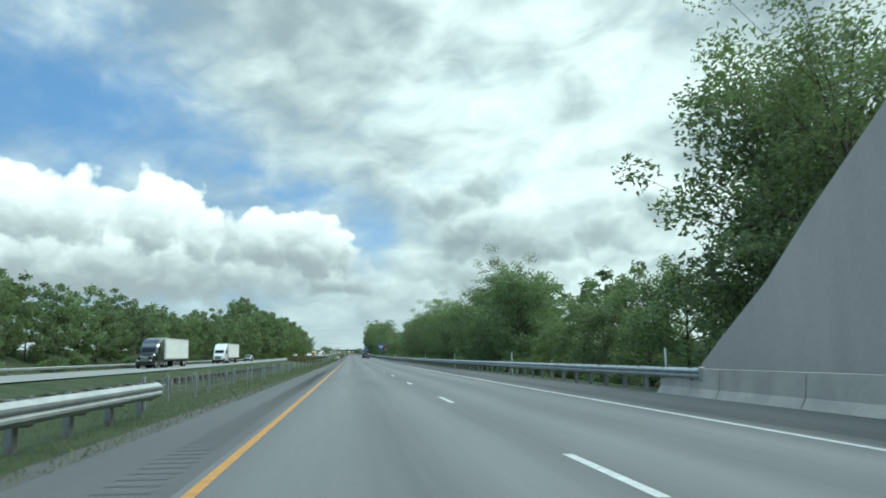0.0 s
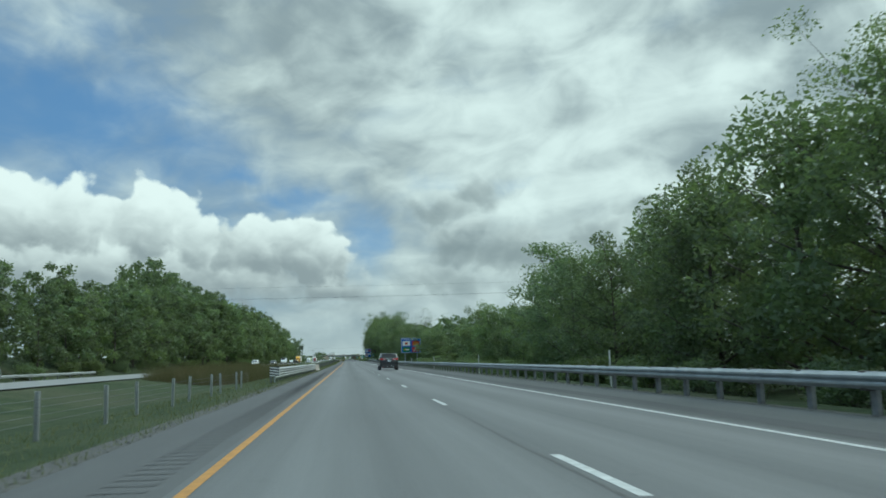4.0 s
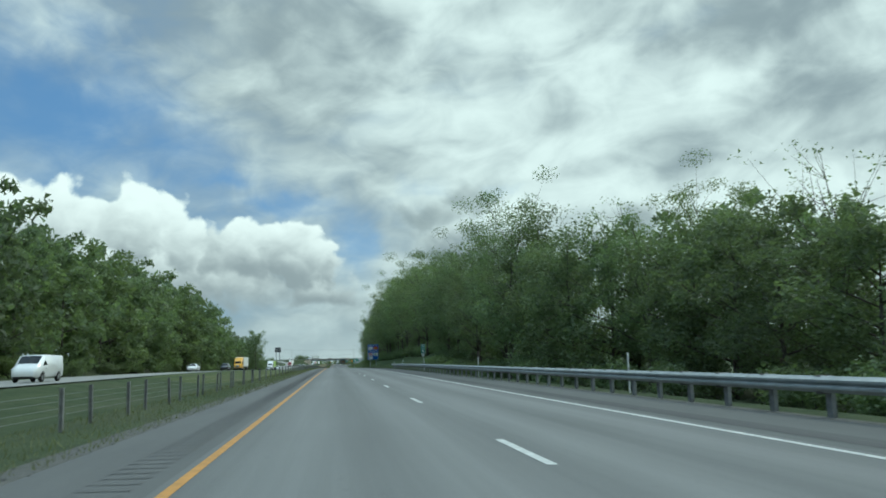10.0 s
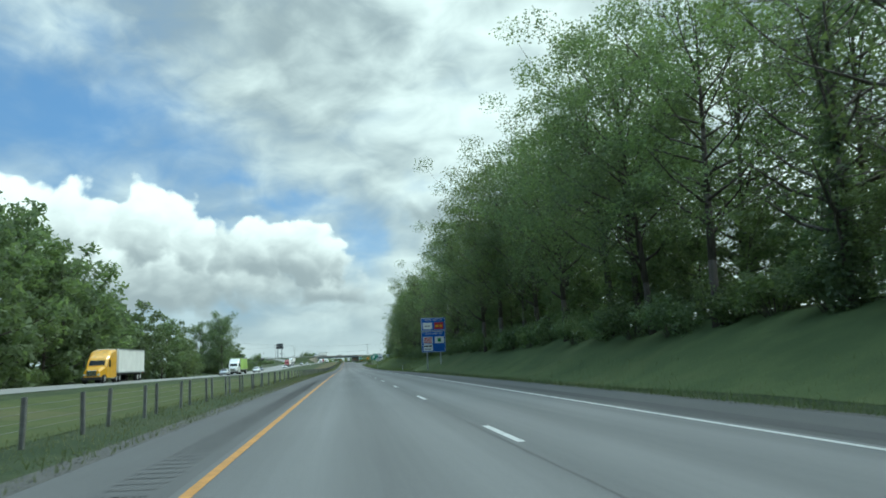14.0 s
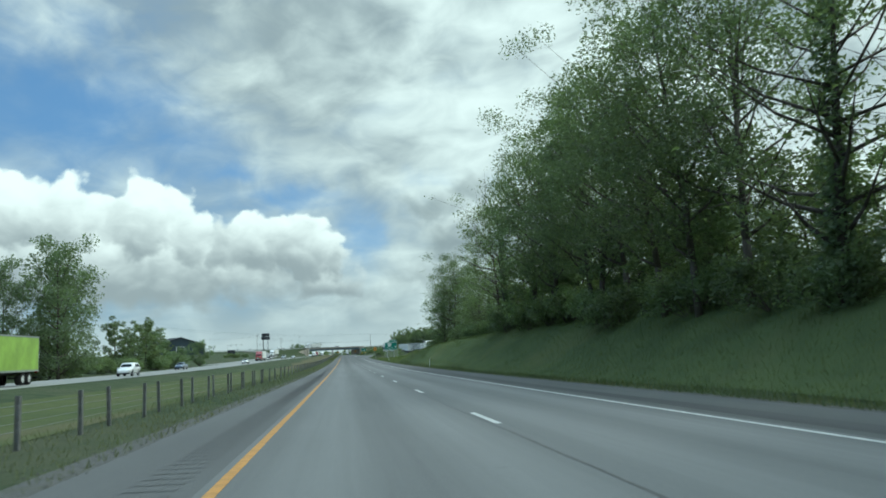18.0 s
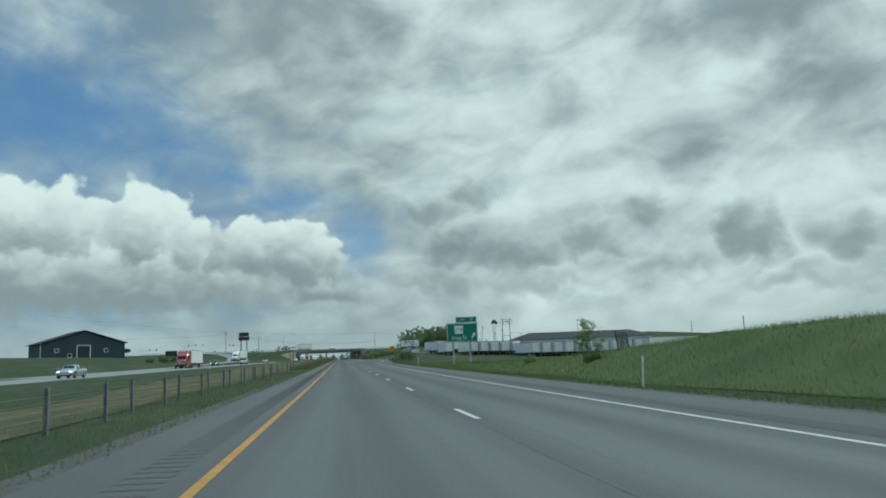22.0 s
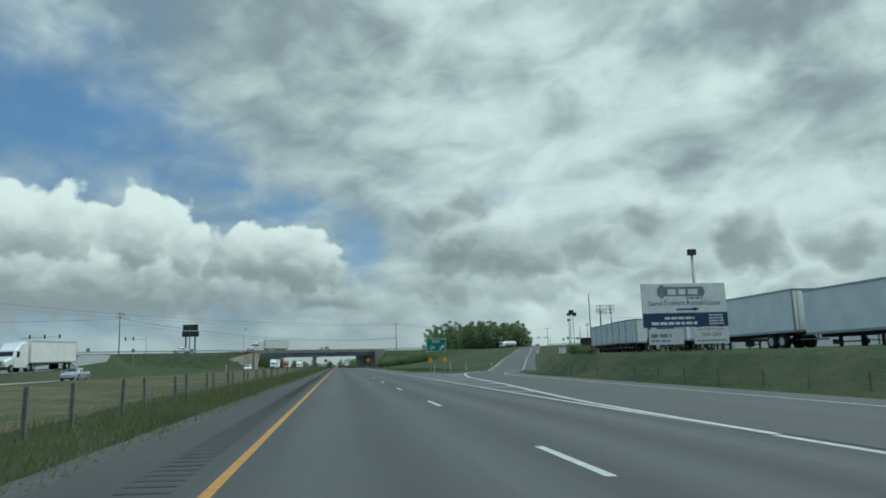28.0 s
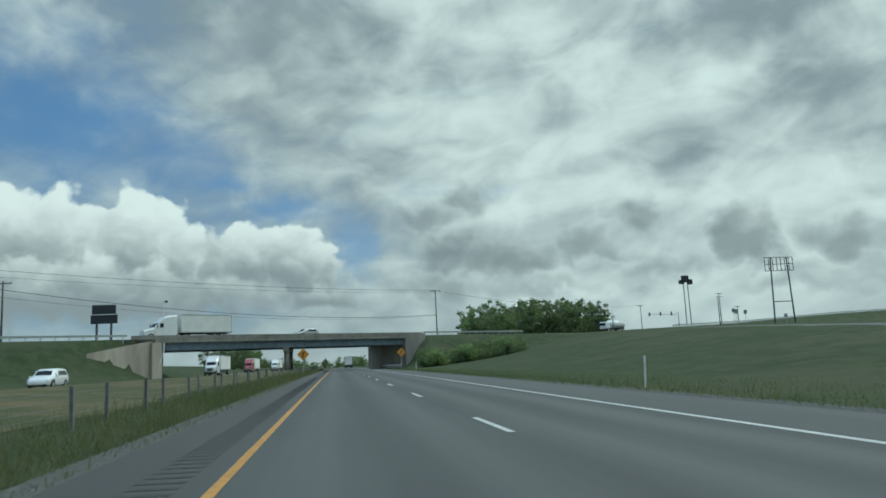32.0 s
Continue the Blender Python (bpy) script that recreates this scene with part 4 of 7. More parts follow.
blades("verge_grass", -3.42, -8.0, 2, 1330, 150000, 0.05, 0.18, M["blade"], 1, "short rough grass blades along the median", 1.7)
blades("tall_verge_grass", -3.8, -6.0, 880, 1330, 75000, 0.14, 0.46, M["blade"], 2, "long seeding grass along the inner shoulder", 1.6)
blades("verge_grass", 8.6, 13.5, 470, 1330, 100000, 0.08, 0.26, M["blade"], 3, "rough grass blades beside the outer shoulder", 1.6)
blades("roadside_weeds", 8.5, 10.2, 440, 1330, 26000, 0.12, 0.36, M["weed"], 4, "dark weeds along the outer shoulder", 1.3)


# blade colour is lifted so the shaded bank looks lit
blades("bank_weeds", 9.6, 17.0, 640, 905, 130000, 0.08, 0.30, M["brightened_blades"], 15, "tall rough weeds on the bank", 1.0)
blades("gore_grass", 8.6, 15.5, 1108, 1150, 12000, 0.1, 0.36, M["weed"], 16, "long grass between the motorway and the exit ramp", 1.0)
blades("dry_brush", -9.0, -18.0, 214, 284, 60000, 0.8, 1.85, M["dry_stem"], 14, "tall dry brown brush in the median")


def stones(name, x0, x1, ya, yb, count, seed, label):
    """Loose stones of the verge, each an uneven eight-sided pebble."""
    rng = np.random.default_rng(seed)
    x = x0 + (x1 - x0) * rng.random(count)
    y = ya + (yb - ya) * rng.random(count)
    if x0 > 0:
        x = x + np.array([verge_x(q) for q in y]) - R_EDGE
    z = np.array([gz(a, b) for a, b in zip(x, y)]) + 0.014
    r = 0.006 + 0.018 * rng.random(count) ** 2
    oct_ = np.array([(1, 0, 0), (0, 1, 0), (-1, 0, 0), (0, -1, 0), (0, 0, 0.8), (0, 0, -0.5)])
    v = np.stack([x, y, z], 1)[:, None, :] + oct_[None] * r[:, None, None] * (0.7 + 0.6 * rng.random((count, 6, 1)))
    f0 = np.array([(0, 1, 4), (1, 2, 4), (2, 3, 4), (3, 0, 4)])
    f = (f0[None] + 6 * np.arange(count)[:, None, None]).reshape(-1, 3)
    tagged(link_mesh(name, v.reshape(-1, 3), f, M["gravel"]), label, "gravel", kind="stuff")


stones("verge_stones", -3.9, -3.3, 0, 1330, 26000, 5, "loose grey stones along the inner shoulder")
stones("verge_stones", 8.15, 8.9, 0, 1330, 14000, 6, "loose grey stones along the outer shoulder")



# ---------------------------------------------------------------- guard rails and barriers
W_PROFILE = [(0.0, 0.31), (0.02, 0.29), (0.08, 0.24), (0.08, 0.20), (0.02, 0.155), (0.08, 0.11), (0.08, 0.07), (0.02, 0.02), (0.0, 0.0)]


def guard_rail(name, xf, y0, y1, side, label, top=0.78, pitch=1.905, thick_post=True, double=False):
    """A W-beam rail on posts; side: +1 when the beam faces the +x side."""
    root = empty(name, 0, 0, 0, label=label, category="guard rail")
    ys = frange(y0, y1, 2.0)
    verts, faces = [], []
    beams = ((0.0, 1.0),) if not double else ((0.0, 1.0), (-0.29, 1.0))
    n = len(W_PROFILE)
    for off, _ in beams:
        base = len(verts)
        for y in ys:
            x = xf(y)
            z = gz(x, y) + top - 0.31 + off
            verts += [(x + side * px, y, z + pz) for px, pz in W_PROFILE]
        for i in range(len(ys) - 1):
            for j in range(n - 1):
                a = base + i * n + j
                faces.append((a, a + 1, a + n + 1, a + n))
    link_mesh("beam", verts, faces, M["galv"], root, smooth=False)
    pw = 0.09 if thick_post else 0.06
    post = blk = None
    y = y0 + 0.5
    while y < y1:
        x = xf(y)
        m = pose(x - side * 0.22, y, gz(x, y))
        mb = pose(x - side * 0.07, y, gz(x, y))
        if post is None:
            post = part("post", boxes((-0.05, 0.05, -pw, pw, -0.3, top + 0.0), bevel=0.01), M["steel_post"], root)
            blk = part("spacer_block", boxes((-0.09, 0.075, -pw, pw, top - 0.34, top + 0.01), bevel=0.01), M["wood_post"], root)
            post.matrix_basis, blk.matrix_basis = m, mb
        else:
            shared("post", post, root, m)
            shared("spacer_block", blk, root, mb)
        y += pitch
    bm = bmesh.new()
    x, z = xf(y0), gz(xf(y0), y0) + top
    box(bm, x - 0.06, x + 0.1, y0 - 0.12, y0 + 0.02, z - 0.34, z + 0.03, 0.03)
    part("end_shoe", bm, M["galv"], root)
    return root


JERSEY = [(-0.30, 0.0), (-0.30, 0.08), (-0.17, 0.30), (-0.10, 0.80), (0.10, 0.80), (0.17, 0.30), (0.30, 0.08), (0.30, 0.0)]


def jersey(name, x, y0, y1, seg, label, hs=1.0):
    """Concrete barrier of tapered cast lengths with open joints."""
    root = empty(name, 0, 0, 0, label=label, category="barrier")
    n = round((y1 - y0) / seg)
    for i in range(n):
        a, b = y0 + i * (y1 - y0) / n + 0.02, y0 + (i + 1) * (y1 - y0) / n - 0.02
        verts = []
        for y in (a, a + 0.03, b - 0.03, b):
            k = 0.93 if y in (a, b) else 1.0
            verts += [(x + px * k, y, gz(x, y) - 0.06 + pz * hs * (0.985 if k < 1 else 1)) for px, pz in JERSEY]
        faces = []
        m = len(JERSEY)
        for r in range(3):
            for j in range(m - 1):
                q = r * m + j
                faces.append((q, q + m, q + m + 1, q + 1))
        faces += [tuple(range(m)), tuple(range(4 * m - 1, 3 * m - 1, -1))]
        link_mesh("barrier_section", verts, faces, M["concrete"], root)


guard_rail("guard_rail", lambda y: 8.62, 19.2, 485.0, -1, "weathered galvanised steel rail on posts beside the outer shoulder")
guard_rail("guard_rail", lambda y: -4.45, -40.0, 16.3, 1, "galvanised steel rail end beside the inner shoulder", top=0.64, thick_post=True)
guard_rail("guard_rail", lambda y: -4.35 + 0.45 * ramp01((y - 190) / 36), 188.0, 228.7, 1, "galvanised steel rail leading to a concrete barrier", double=True)
guard_rail("guard_rail", lambda y: -11.0, -60.0, 112.8, -1, "steel rail with spacer blocks on the median side", pitch=1.905)
guard_rail("guard_rail", lambda y: o_out(y) - 0.9, -60.0, 250.0, 1, "steel rail beyond the far carriageway", pitch=3.81)
jersey("concrete_barrier", 8.75, -40.0, 21.8, 3.6, "stained concrete barrier beside the outer shoulder", 1.02)
jersey("concrete_barrier", -3.95, 228.2, 237.6, 3.13, "short pale concrete barrier in the median", 0.9)


def hazard_board(x, y):
    root = empty("hazard_marker", x, y, gz(x, y), label="black and white striped hazard board at the rail end", category="hazard marker")
    part("board", boxes((-0.25, 0.25, -0.01, 0.01, 0.35, 0.85), bevel=0.004), M["sign_black"], root)
    for i in range(4):
        verts = [(-0.25, -0.014, 0.36 + i * 0.14), (0.25, -0.014, 0.24 + i * 0.14 + 0.03), (0.25, -0.014, 0.31 + i * 0.14 + 0.03), (-0.25, -0.014, 0.43 + i * 0.14)]
        verts = [(a, b, min(0.85, max(0.35, c))) for a, b, c in verts]
        link_mesh("stripe", verts, [(0, 1, 2, 3)], M["sign_white"], root)
    part("post", boxes((-0.04, 0.04, 0.01, 0.07, -0.3, 0.7)), M["galv"], root)


hazard_board(-4.3, 187.6)


def cable_barrier(y0, y1, pitch=2.3, start=0.8):
    root = empty("cable_barrier", 0, 0, 0, label="four-strand steel cable barrier on slim posts in the grass median", category="cable barrier")
    x0 = -5.45
    verts, faces = [], []
    for hgt in (0.30, 0.42, 0.55, 0.67):
        base = len(verts)
        ys = frange(y0, y1, 6)
        for y in ys:
            z = gz(x0, y) + hgt
            verts += [(x0, y, z - 0.004), (x0, y, z + 0.004), (x0 + 0.008, y, z)]
        for i in range(len(ys) - 1):
            for j in range(3):
                a, b = base + i * 3 + j, base + i * 3 + (j + 1) % 3
                faces.append((a, b, b + 3, a + 3))
    link_mesh("cable_run", verts, faces, M["cable"], root)
    post = None
    y, side = y0 + start, 1
    r = random.Random(int(y0))
    while y < y1:
        m = pose(x0 + 0.09 * side + r.uniform(-0.03, 0.03), y + r.uniform(-0.08, 0.08), gz(x0, y), r.uniform(-1.5, 1.5), r.uniform(-2, 2))
        if post is None:
            post = part("post", boxes((-0.027, 0.027, -0.004, 0.004, -0.3, 0.80), (-0.034, -0.027, -0.04, 0.04, -0.3, 0.80), (0.027, 0.034, -0.04, 0.04, -0.3, 0.80)), M["galv" if y0 < 200 else "steel_post"], root)
            post.matrix_basis = m
        else:
            shared("post", post, root, m)
        y, side = y + pitch, -side


for a, b, c, d in ((18, 186, 3.0, 0.8), (240, 500, 2.32, 0.27), (500, 780, 2.17, 2.13), (780, 1060, 2.68, 2.52), (1060, 1340, 2.68, 0.6)):
    cable_barrier(a, b, c, d)


def delineator(x, y, hgt=1.2, lean=0.0, mat="delin"):
    z = gz(x, y)
    root = empty("delineator", x, y, z, label="slim white plastic roadside marker post", category="marker post", group="roadside marker posts")
    root.matrix_world = pose(x, y, z, 0, lean, 0)
    part("stake", boxes((-0.033, 0.033, -0.012, 0.012, -0.2, hgt), bevel=0.006), M[mat], root)
    part("reflector", boxes((-0.028, 0.028, -0.018, -0.0125, hgt - 0.22, hgt - 0.06)), M["sign_white"], root)


for y in (24, 48, 75, 105, 140, 175, 205, 236, 268, 300, 332, 362, 390, 418, 451, 478):
    delineator(9.75, y, 1.4)
for x, y in ((9.3, 490), (9.3, 640), (9.3, 741.3), (9.3, 822), (9.6, 898), (9.16, 1177), (9.3, 1250), (-18.2, 905), (-17, 1062), (-17.6, 1130)):
    delineator(x, y, 1.05, 3)
delineator(13.2, 1022, 0.9, 24)


# ---------------------------------------------------------------- wing wall at the start
def wing_wall():
    root = empty("wing_wall", 0, 0, 0, label="stained concrete bridge wing wall with sloping top", category="retaining wall")
    x0, x1 = 10.6, 11.3
    prof = [(-40, -0.5), (-40, 8.4), (10.2, 8.4), (13.95, 6.1), (16.9, 4.26), (19.1, 2.75), (22.0, 1.2), (23.2, 0.5), (23.3, -0.5)]
    bm = bmesh.new()
    a = [bm.verts.new((x0, y, z)) for y, z in prof]
    b = [bm.verts.new((x1, y, z)) for y, z in prof]
    bm.faces.new(a)
    bm.faces.new(b[::-1])
    for i in range(len(prof)):
        j = (i + 1) % len(prof)
        bm.faces.new((a[j], a[i], b[i], b[j]))
    part("wall", bm, M["wing_concrete"], root)


wing_wall()


# ---------------------------------------------------------------- signs
def text_mesh(name, body, size, mat, parent, x, z, y=-0.008, align="CENTER", width=None):
    cu = bpy.data.curves.new(name, "FONT")
    cu.body, cu.size, cu.align_x, cu.align_y = body, size, align, "CENTER"
    cu.resolution_u = 2
    tmp = bpy.data.objects.new(name, cu)
    scene.collection.objects.link(tmp)
    bpy.context.view_layer.update()
    me = bpy.data.meshes.new_from_object(tmp.evaluated_get(bpy.context.evaluated_depsgraph_get()))
    bpy.data.objects.remove(tmp)
    bpy.data.curves.remove(cu)
    me.materials.clear()
    me.materials.append(mat)
    ob = new(name, me)
    ob.parent = parent
    ob.matrix_basis = pose(x, y, z, 90)
    return ob


def plate(parent, name, x0, x1, z0, z1, mat, y=0.0, thick=0.02, bevel=0.0, label=""):
    return part(name, boxes((x0, x1, y, y + thick, z0, z1), bevel=bevel), mat, parent, label)


def frame_line(parent, x0, x1, z0, z1, w, mat, y=-0.006):
    verts, faces = [], []
    for a, b, c, d in ((x0, x1, z1 - w, z1), (x0, x1, z0, z0 + w), (x0, x0 + w, z0 + w, z1 - w), (x1 - w, x1, z0 + w, z1 - w)):
        i = len(verts)
        verts += [(a, y, c), (b, y, c), (b, y, d), (a, y, d)]
        faces.append((i, i + 1, i + 2, i + 3))
    link_mesh("border", verts, faces, mat, parent)


def bars(parent, x0, x1, z, hgt, mat, n=1, seed=0, y=-0.008):
    """A line of writing that cannot be read, as plain bars."""
    r = random.Random(seed)
    verts, faces = [], []
    x = x0
    while x < x1 - 0.02:
        w = min(x1 - x, hgt * r.uniform(1.2, 3.0)) if n else x1 - x0
        i = len(verts)
        verts += [(x, y, z), (x + w, y, z), (x + w, y, z + hgt), (x, y, z + hgt)]
        faces.append((i, i + 1, i + 2, i + 3))
        x += w + hgt * 0.5
    link_mesh("writing_bar", verts, faces, mat, parent)


def arrow(parent, x, z, size, deg, mat, y=-0.008):
    pts = [(-0.5, -0.09), (0.1, -0.09), (0.1, -0.28), (0.5, 0.0), (0.1, 0.28), (0.1, 0.09), (-0.5, 0.09)]
    c, s = math.cos(radians(deg)), math.sin(radians(deg))
    link_mesh("arrow", [(x + size * (a * c - b * s), y, z + size * (a * s + b * c)) for a, b in pts], [tuple(range(7))], mat, parent)


def legs(parent, xs, z0, z1, w=0.08, mat="galv"):
    for x in xs:
        part("post", boxes((x - w, x + w, 0.03, 0.03 + 2 * w, z0, z1), bevel=0.01), M[mat], parent)


def food_sign():
    y = 296.4
    r = empty("food_sign", 10.15, y, zr(y), label="blue motorway services sign with four food panels on two steel posts", category="road sign")
    r.matrix_world = pose(10.15, y, zr(y), 0, 0, 0)
    plate(r, "panel", 0, 3.92, 2.1, 5.05, M["sign_blue"], bevel=0.008)
    frame_line(r, 0.05, 3.87, 2.15, 5.0, 0.045, M["sign_white"])
    text_mesh("lettering", "FOOD - EXIT  29", 0.34, M["sign_white"], r, 1.96, 4.72)
    for x, z, mat, kind in ((0.32, 3.5, "sign_white", 0), (2.18, 3.5, "sign_red", 1), (0.32, 2.3, "sign_dkgreen", 2), (2.18, 2.3, "sign_red", 3)):
        plate(r, "food_panel", x, x + 1.45, z, z + 0.92, M[mat], y=-0.012, thick=0.01)
        if kind == 0:
            bars(r, x + 0.45, x + 1.0, z + 0.32, 0.28, M["sign_red"], 0, y=-0.02)
            bars(r, x + 0.45, x + 1.0, z + 0.22, 0.08, M["sign_yellow"], 0, y=-0.02)
            bars(r, x + 0.45, x + 1.0, z + 0.62, 0.08, M["sign_yellow"], 0, y=-0.02)
        elif kind == 1:
            for a in (0.3, 0.62, 0.94):
                bars(r, x + a, x + a + 0.1, z + 0.15, 0.6, M["sign_yellow"], 0, y=-0.02)
            bars(r, x + 0.3, x + 1.04, z + 0.68, 0.1, M["sign_yellow"], 0, y=-0.02)
        elif kind == 2:
            bars(r, x + 0.2, x + 0.62, z + 0.36, 0.2, M["sign_yellow"], 0, y=-0.02)
            bars(r, x + 0.65, x + 1.25, z + 0.36, 0.2, M["sign_white"], 0, y=-0.02)
        else:
            bars(r, x + 0.25, x + 1.2, z + 0.18, 0.2, M["sign_white"], 1, 3, y=-0.02)
            bars(r, x + 0.58, x + 0.88, z + 0.5, 0.28, M["sign_white"], 0, y=-0.02)
    legs(r, (0.75, 3.15), -0.9, 4.6, 0.1)


def services_sign():
    y = 618.0
    r = empty("services_sign", 10.55, y, zr(y), label="tall blue motorway services sign of two stacked boards on steel posts", category="road sign")
    plate(r, "lower_board", 0, 3.52, 2.48, 5.5, M["sign_blue"], bevel=0.008)
    plate(r, "upper_board", 0, 3.6, 5.56, 7.45, M["sign_blue"], bevel=0.008)
    frame_line(r, 0.05, 3.47, 2.53, 5.45, 0.045, M["sign_white"])
    frame_line(r, 0.05, 3.55, 5.61, 7.40, 0.045, M["sign_white"])
    text_mesh("lettering", "FOOD - EXIT  29", 0.33, M["sign_white"], r, 1.75, 5.12)
    text_mesh("lettering", "FOOD - EXIT  29", 0.33, M["sign_white"], r, 1.78, 7.12)
    for x, z, mat in ((0.3, 3.75, "sign_white"), (1.95, 3.75, "sign_white"), (0.3, 2.7, "sign_white"), (0.3, 5.8, "sign_white"), (1.95, 5.8, "sign_red")):
        plate(r, "food_panel", x, x + 1.32, z, z + 0.95, M[mat], y=-0.012, thick=0.01)
    for i in range(3):
        bars(r, 0.4, 1.5, 3.85 + i * 0.28, 0.2, M["sign_red"], 1, i, y=-0.02)
    bars(r, 2.36, 2.86, 3.95, 0.55, M["sign_dkgreen"], 0, y=-0.02)
    bars(r, 0.4, 1.5, 3.25, 0.22, M["sign_black"], 1, 5, y=-0.02)
    bars(r, 0.45, 1.4, 2.85, 0.16, M["grey_print"], 1, 6, y=-0.02)
    bars(r, 0.55, 1.35, 6.15, 0.2, M["grey_print"], 1, 7, y=-0.02)
    bars(r, 2.1, 3.1, 6.1, 0.3, M["sign_yellow"], 1, 8, y=-0.02)
    legs(r, (0.8, 2.75), -0.6, 7.0, 0.1)


def exit_sign():
    y = 887.5
    r = empty("exit_sign", 12.1, y, zr(y), label="large green exit direction sign with number tab on two steel posts", category="road sign")
    plate(r, "panel", 0, 3.75, 2.46, 4.72, M["sign_green"], bevel=0.01)
    plate(r, "number_tab", 1.15, 3.68, 4.76, 5.45, M["sign_green"], bevel=0.01)
    frame_line(r, 0.05, 3.7, 2.51, 4.67, 0.05, M["sign_white"])
    frame_line(r, 1.2, 3.63, 4.8, 5.41, 0.04, M["sign_white"])
    text_mesh("lettering", "EXIT", 0.33, M["sign_white"], r, 1.95, 5.1)
    text_mesh("lettering", "29", 0.48, M["sign_white"], r, 3.0, 5.1)
    link_mesh("route_shield", [(0.98, -0.006, 3.45), (1.95, -0.006, 3.45), (1.95, -0.006, 3.85), (2.02, -0.006, 4.35), (1.9, -0.006, 4.42), (1.03, -0.006, 4.42), (0.91, -0.006, 4.35), (0.98, -0.006, 3.85)], [(0, 1, 2, 3, 4, 5, 6, 7)], M["sign_white"], r)
    text_mesh("lettering", "174", 0.52, M["sign_black"], r, 1.47, 3.93, y=-0.012)
    text_mesh("lettering", "King St", 0.62, M["sign_white"], r, 1.5, 2.96)
    arrow(r, 3.22, 3.2, 0.85, 58, M["sign_white"])
    legs(r, (0.75, 2.8), -0.7, 4.6, 0.1)


def gore_sign():
    y = 1105.0
    r = empty("gore_exit_sign", 10.08, y, zr(y), label="green exit number sign in the gore on two posts", category="road sign")
    plate(r, "panel", 0, 2.46, 2.27, 3.9, M["sign_green"], bevel=0.01)
    frame_line(r, 0.04, 2.42, 2.31, 3.86, 0.04, M["sign_white"])
    text_mesh("lettering", "EXIT", 0.5, M["sign_white"], r, 1.25, 3.5)
    text_mesh("lettering", "29", 0.68, M["sign_white"], r, 0.72, 2.76)
    arrow(r, 1.95, 2.8, 0.75, 45, M["sign_white"])
    legs(r, (0.45, 2.2), -0.6, 2.4, 0.05, "steel_post")
    for x in (10.54, 12.3):
        d = empty("diamond_marker", x, y - 0.25, zr(y), label="small yellow diamond marker on a sign post in the gore", category="road sign", group="gore diamond markers")
        bm = bmesh.new()
        box(bm, -0.27, 0.27, -0.01, 0.01, -0.27, 0.27, 0.004)
        o = part("plate", bm, M["sign_yellow"], d)
        o.matrix_basis = pose(0, 0, 1.23, 0, 45, 0)
        part("post", boxes((-0.03, 0.03, 0.02, 0.07, -0.5, 1.2)), M["galv"], d)
    for i, (x, yy, mat) in enumerate(((10.9, 1104, "delin"), (12.75, 1103, "delin"), (14.9, 1104.5, "delin"), (18.1, 1104, "delin"), (20.6, 1110, "sign_orange"))):
        delineator(x, yy, 1.15 if i % 2 else 0.95, random.Random(i).uniform(-4, 4), mat)


def speed_sign():
    y = 1023.7
    r = empty("ramp_speed_sign", 14.0, y, zr(y), label="amber exit ramp advisory speed sign on two thin posts", category="road sign")
    plate(r, "panel", 0, 1.42, 2.28, 3.85, M["sign_orange"], bevel=0.006)
    frame_line(r, 0.03, 1.39, 2.31, 3.3, 0.03, M["sign_black"])
    frame_line(r, 0.03, 1.39, 3.34, 3.82, 0.03, M["sign_black"])
    text_mesh("lettering", "EXIT", 0.36, M["sign_black"], r, 0.71, 3.57)
    text_mesh("lettering", "35", 0.66, M["sign_black"], r, 0.71, 2.92)
    text_mesh("lettering", "M.P.H.", 0.22, M["sign_black"], r, 0.71, 2.47)
    legs(r, (0.3, 1.15), -0.6, 3.5, 0.035)


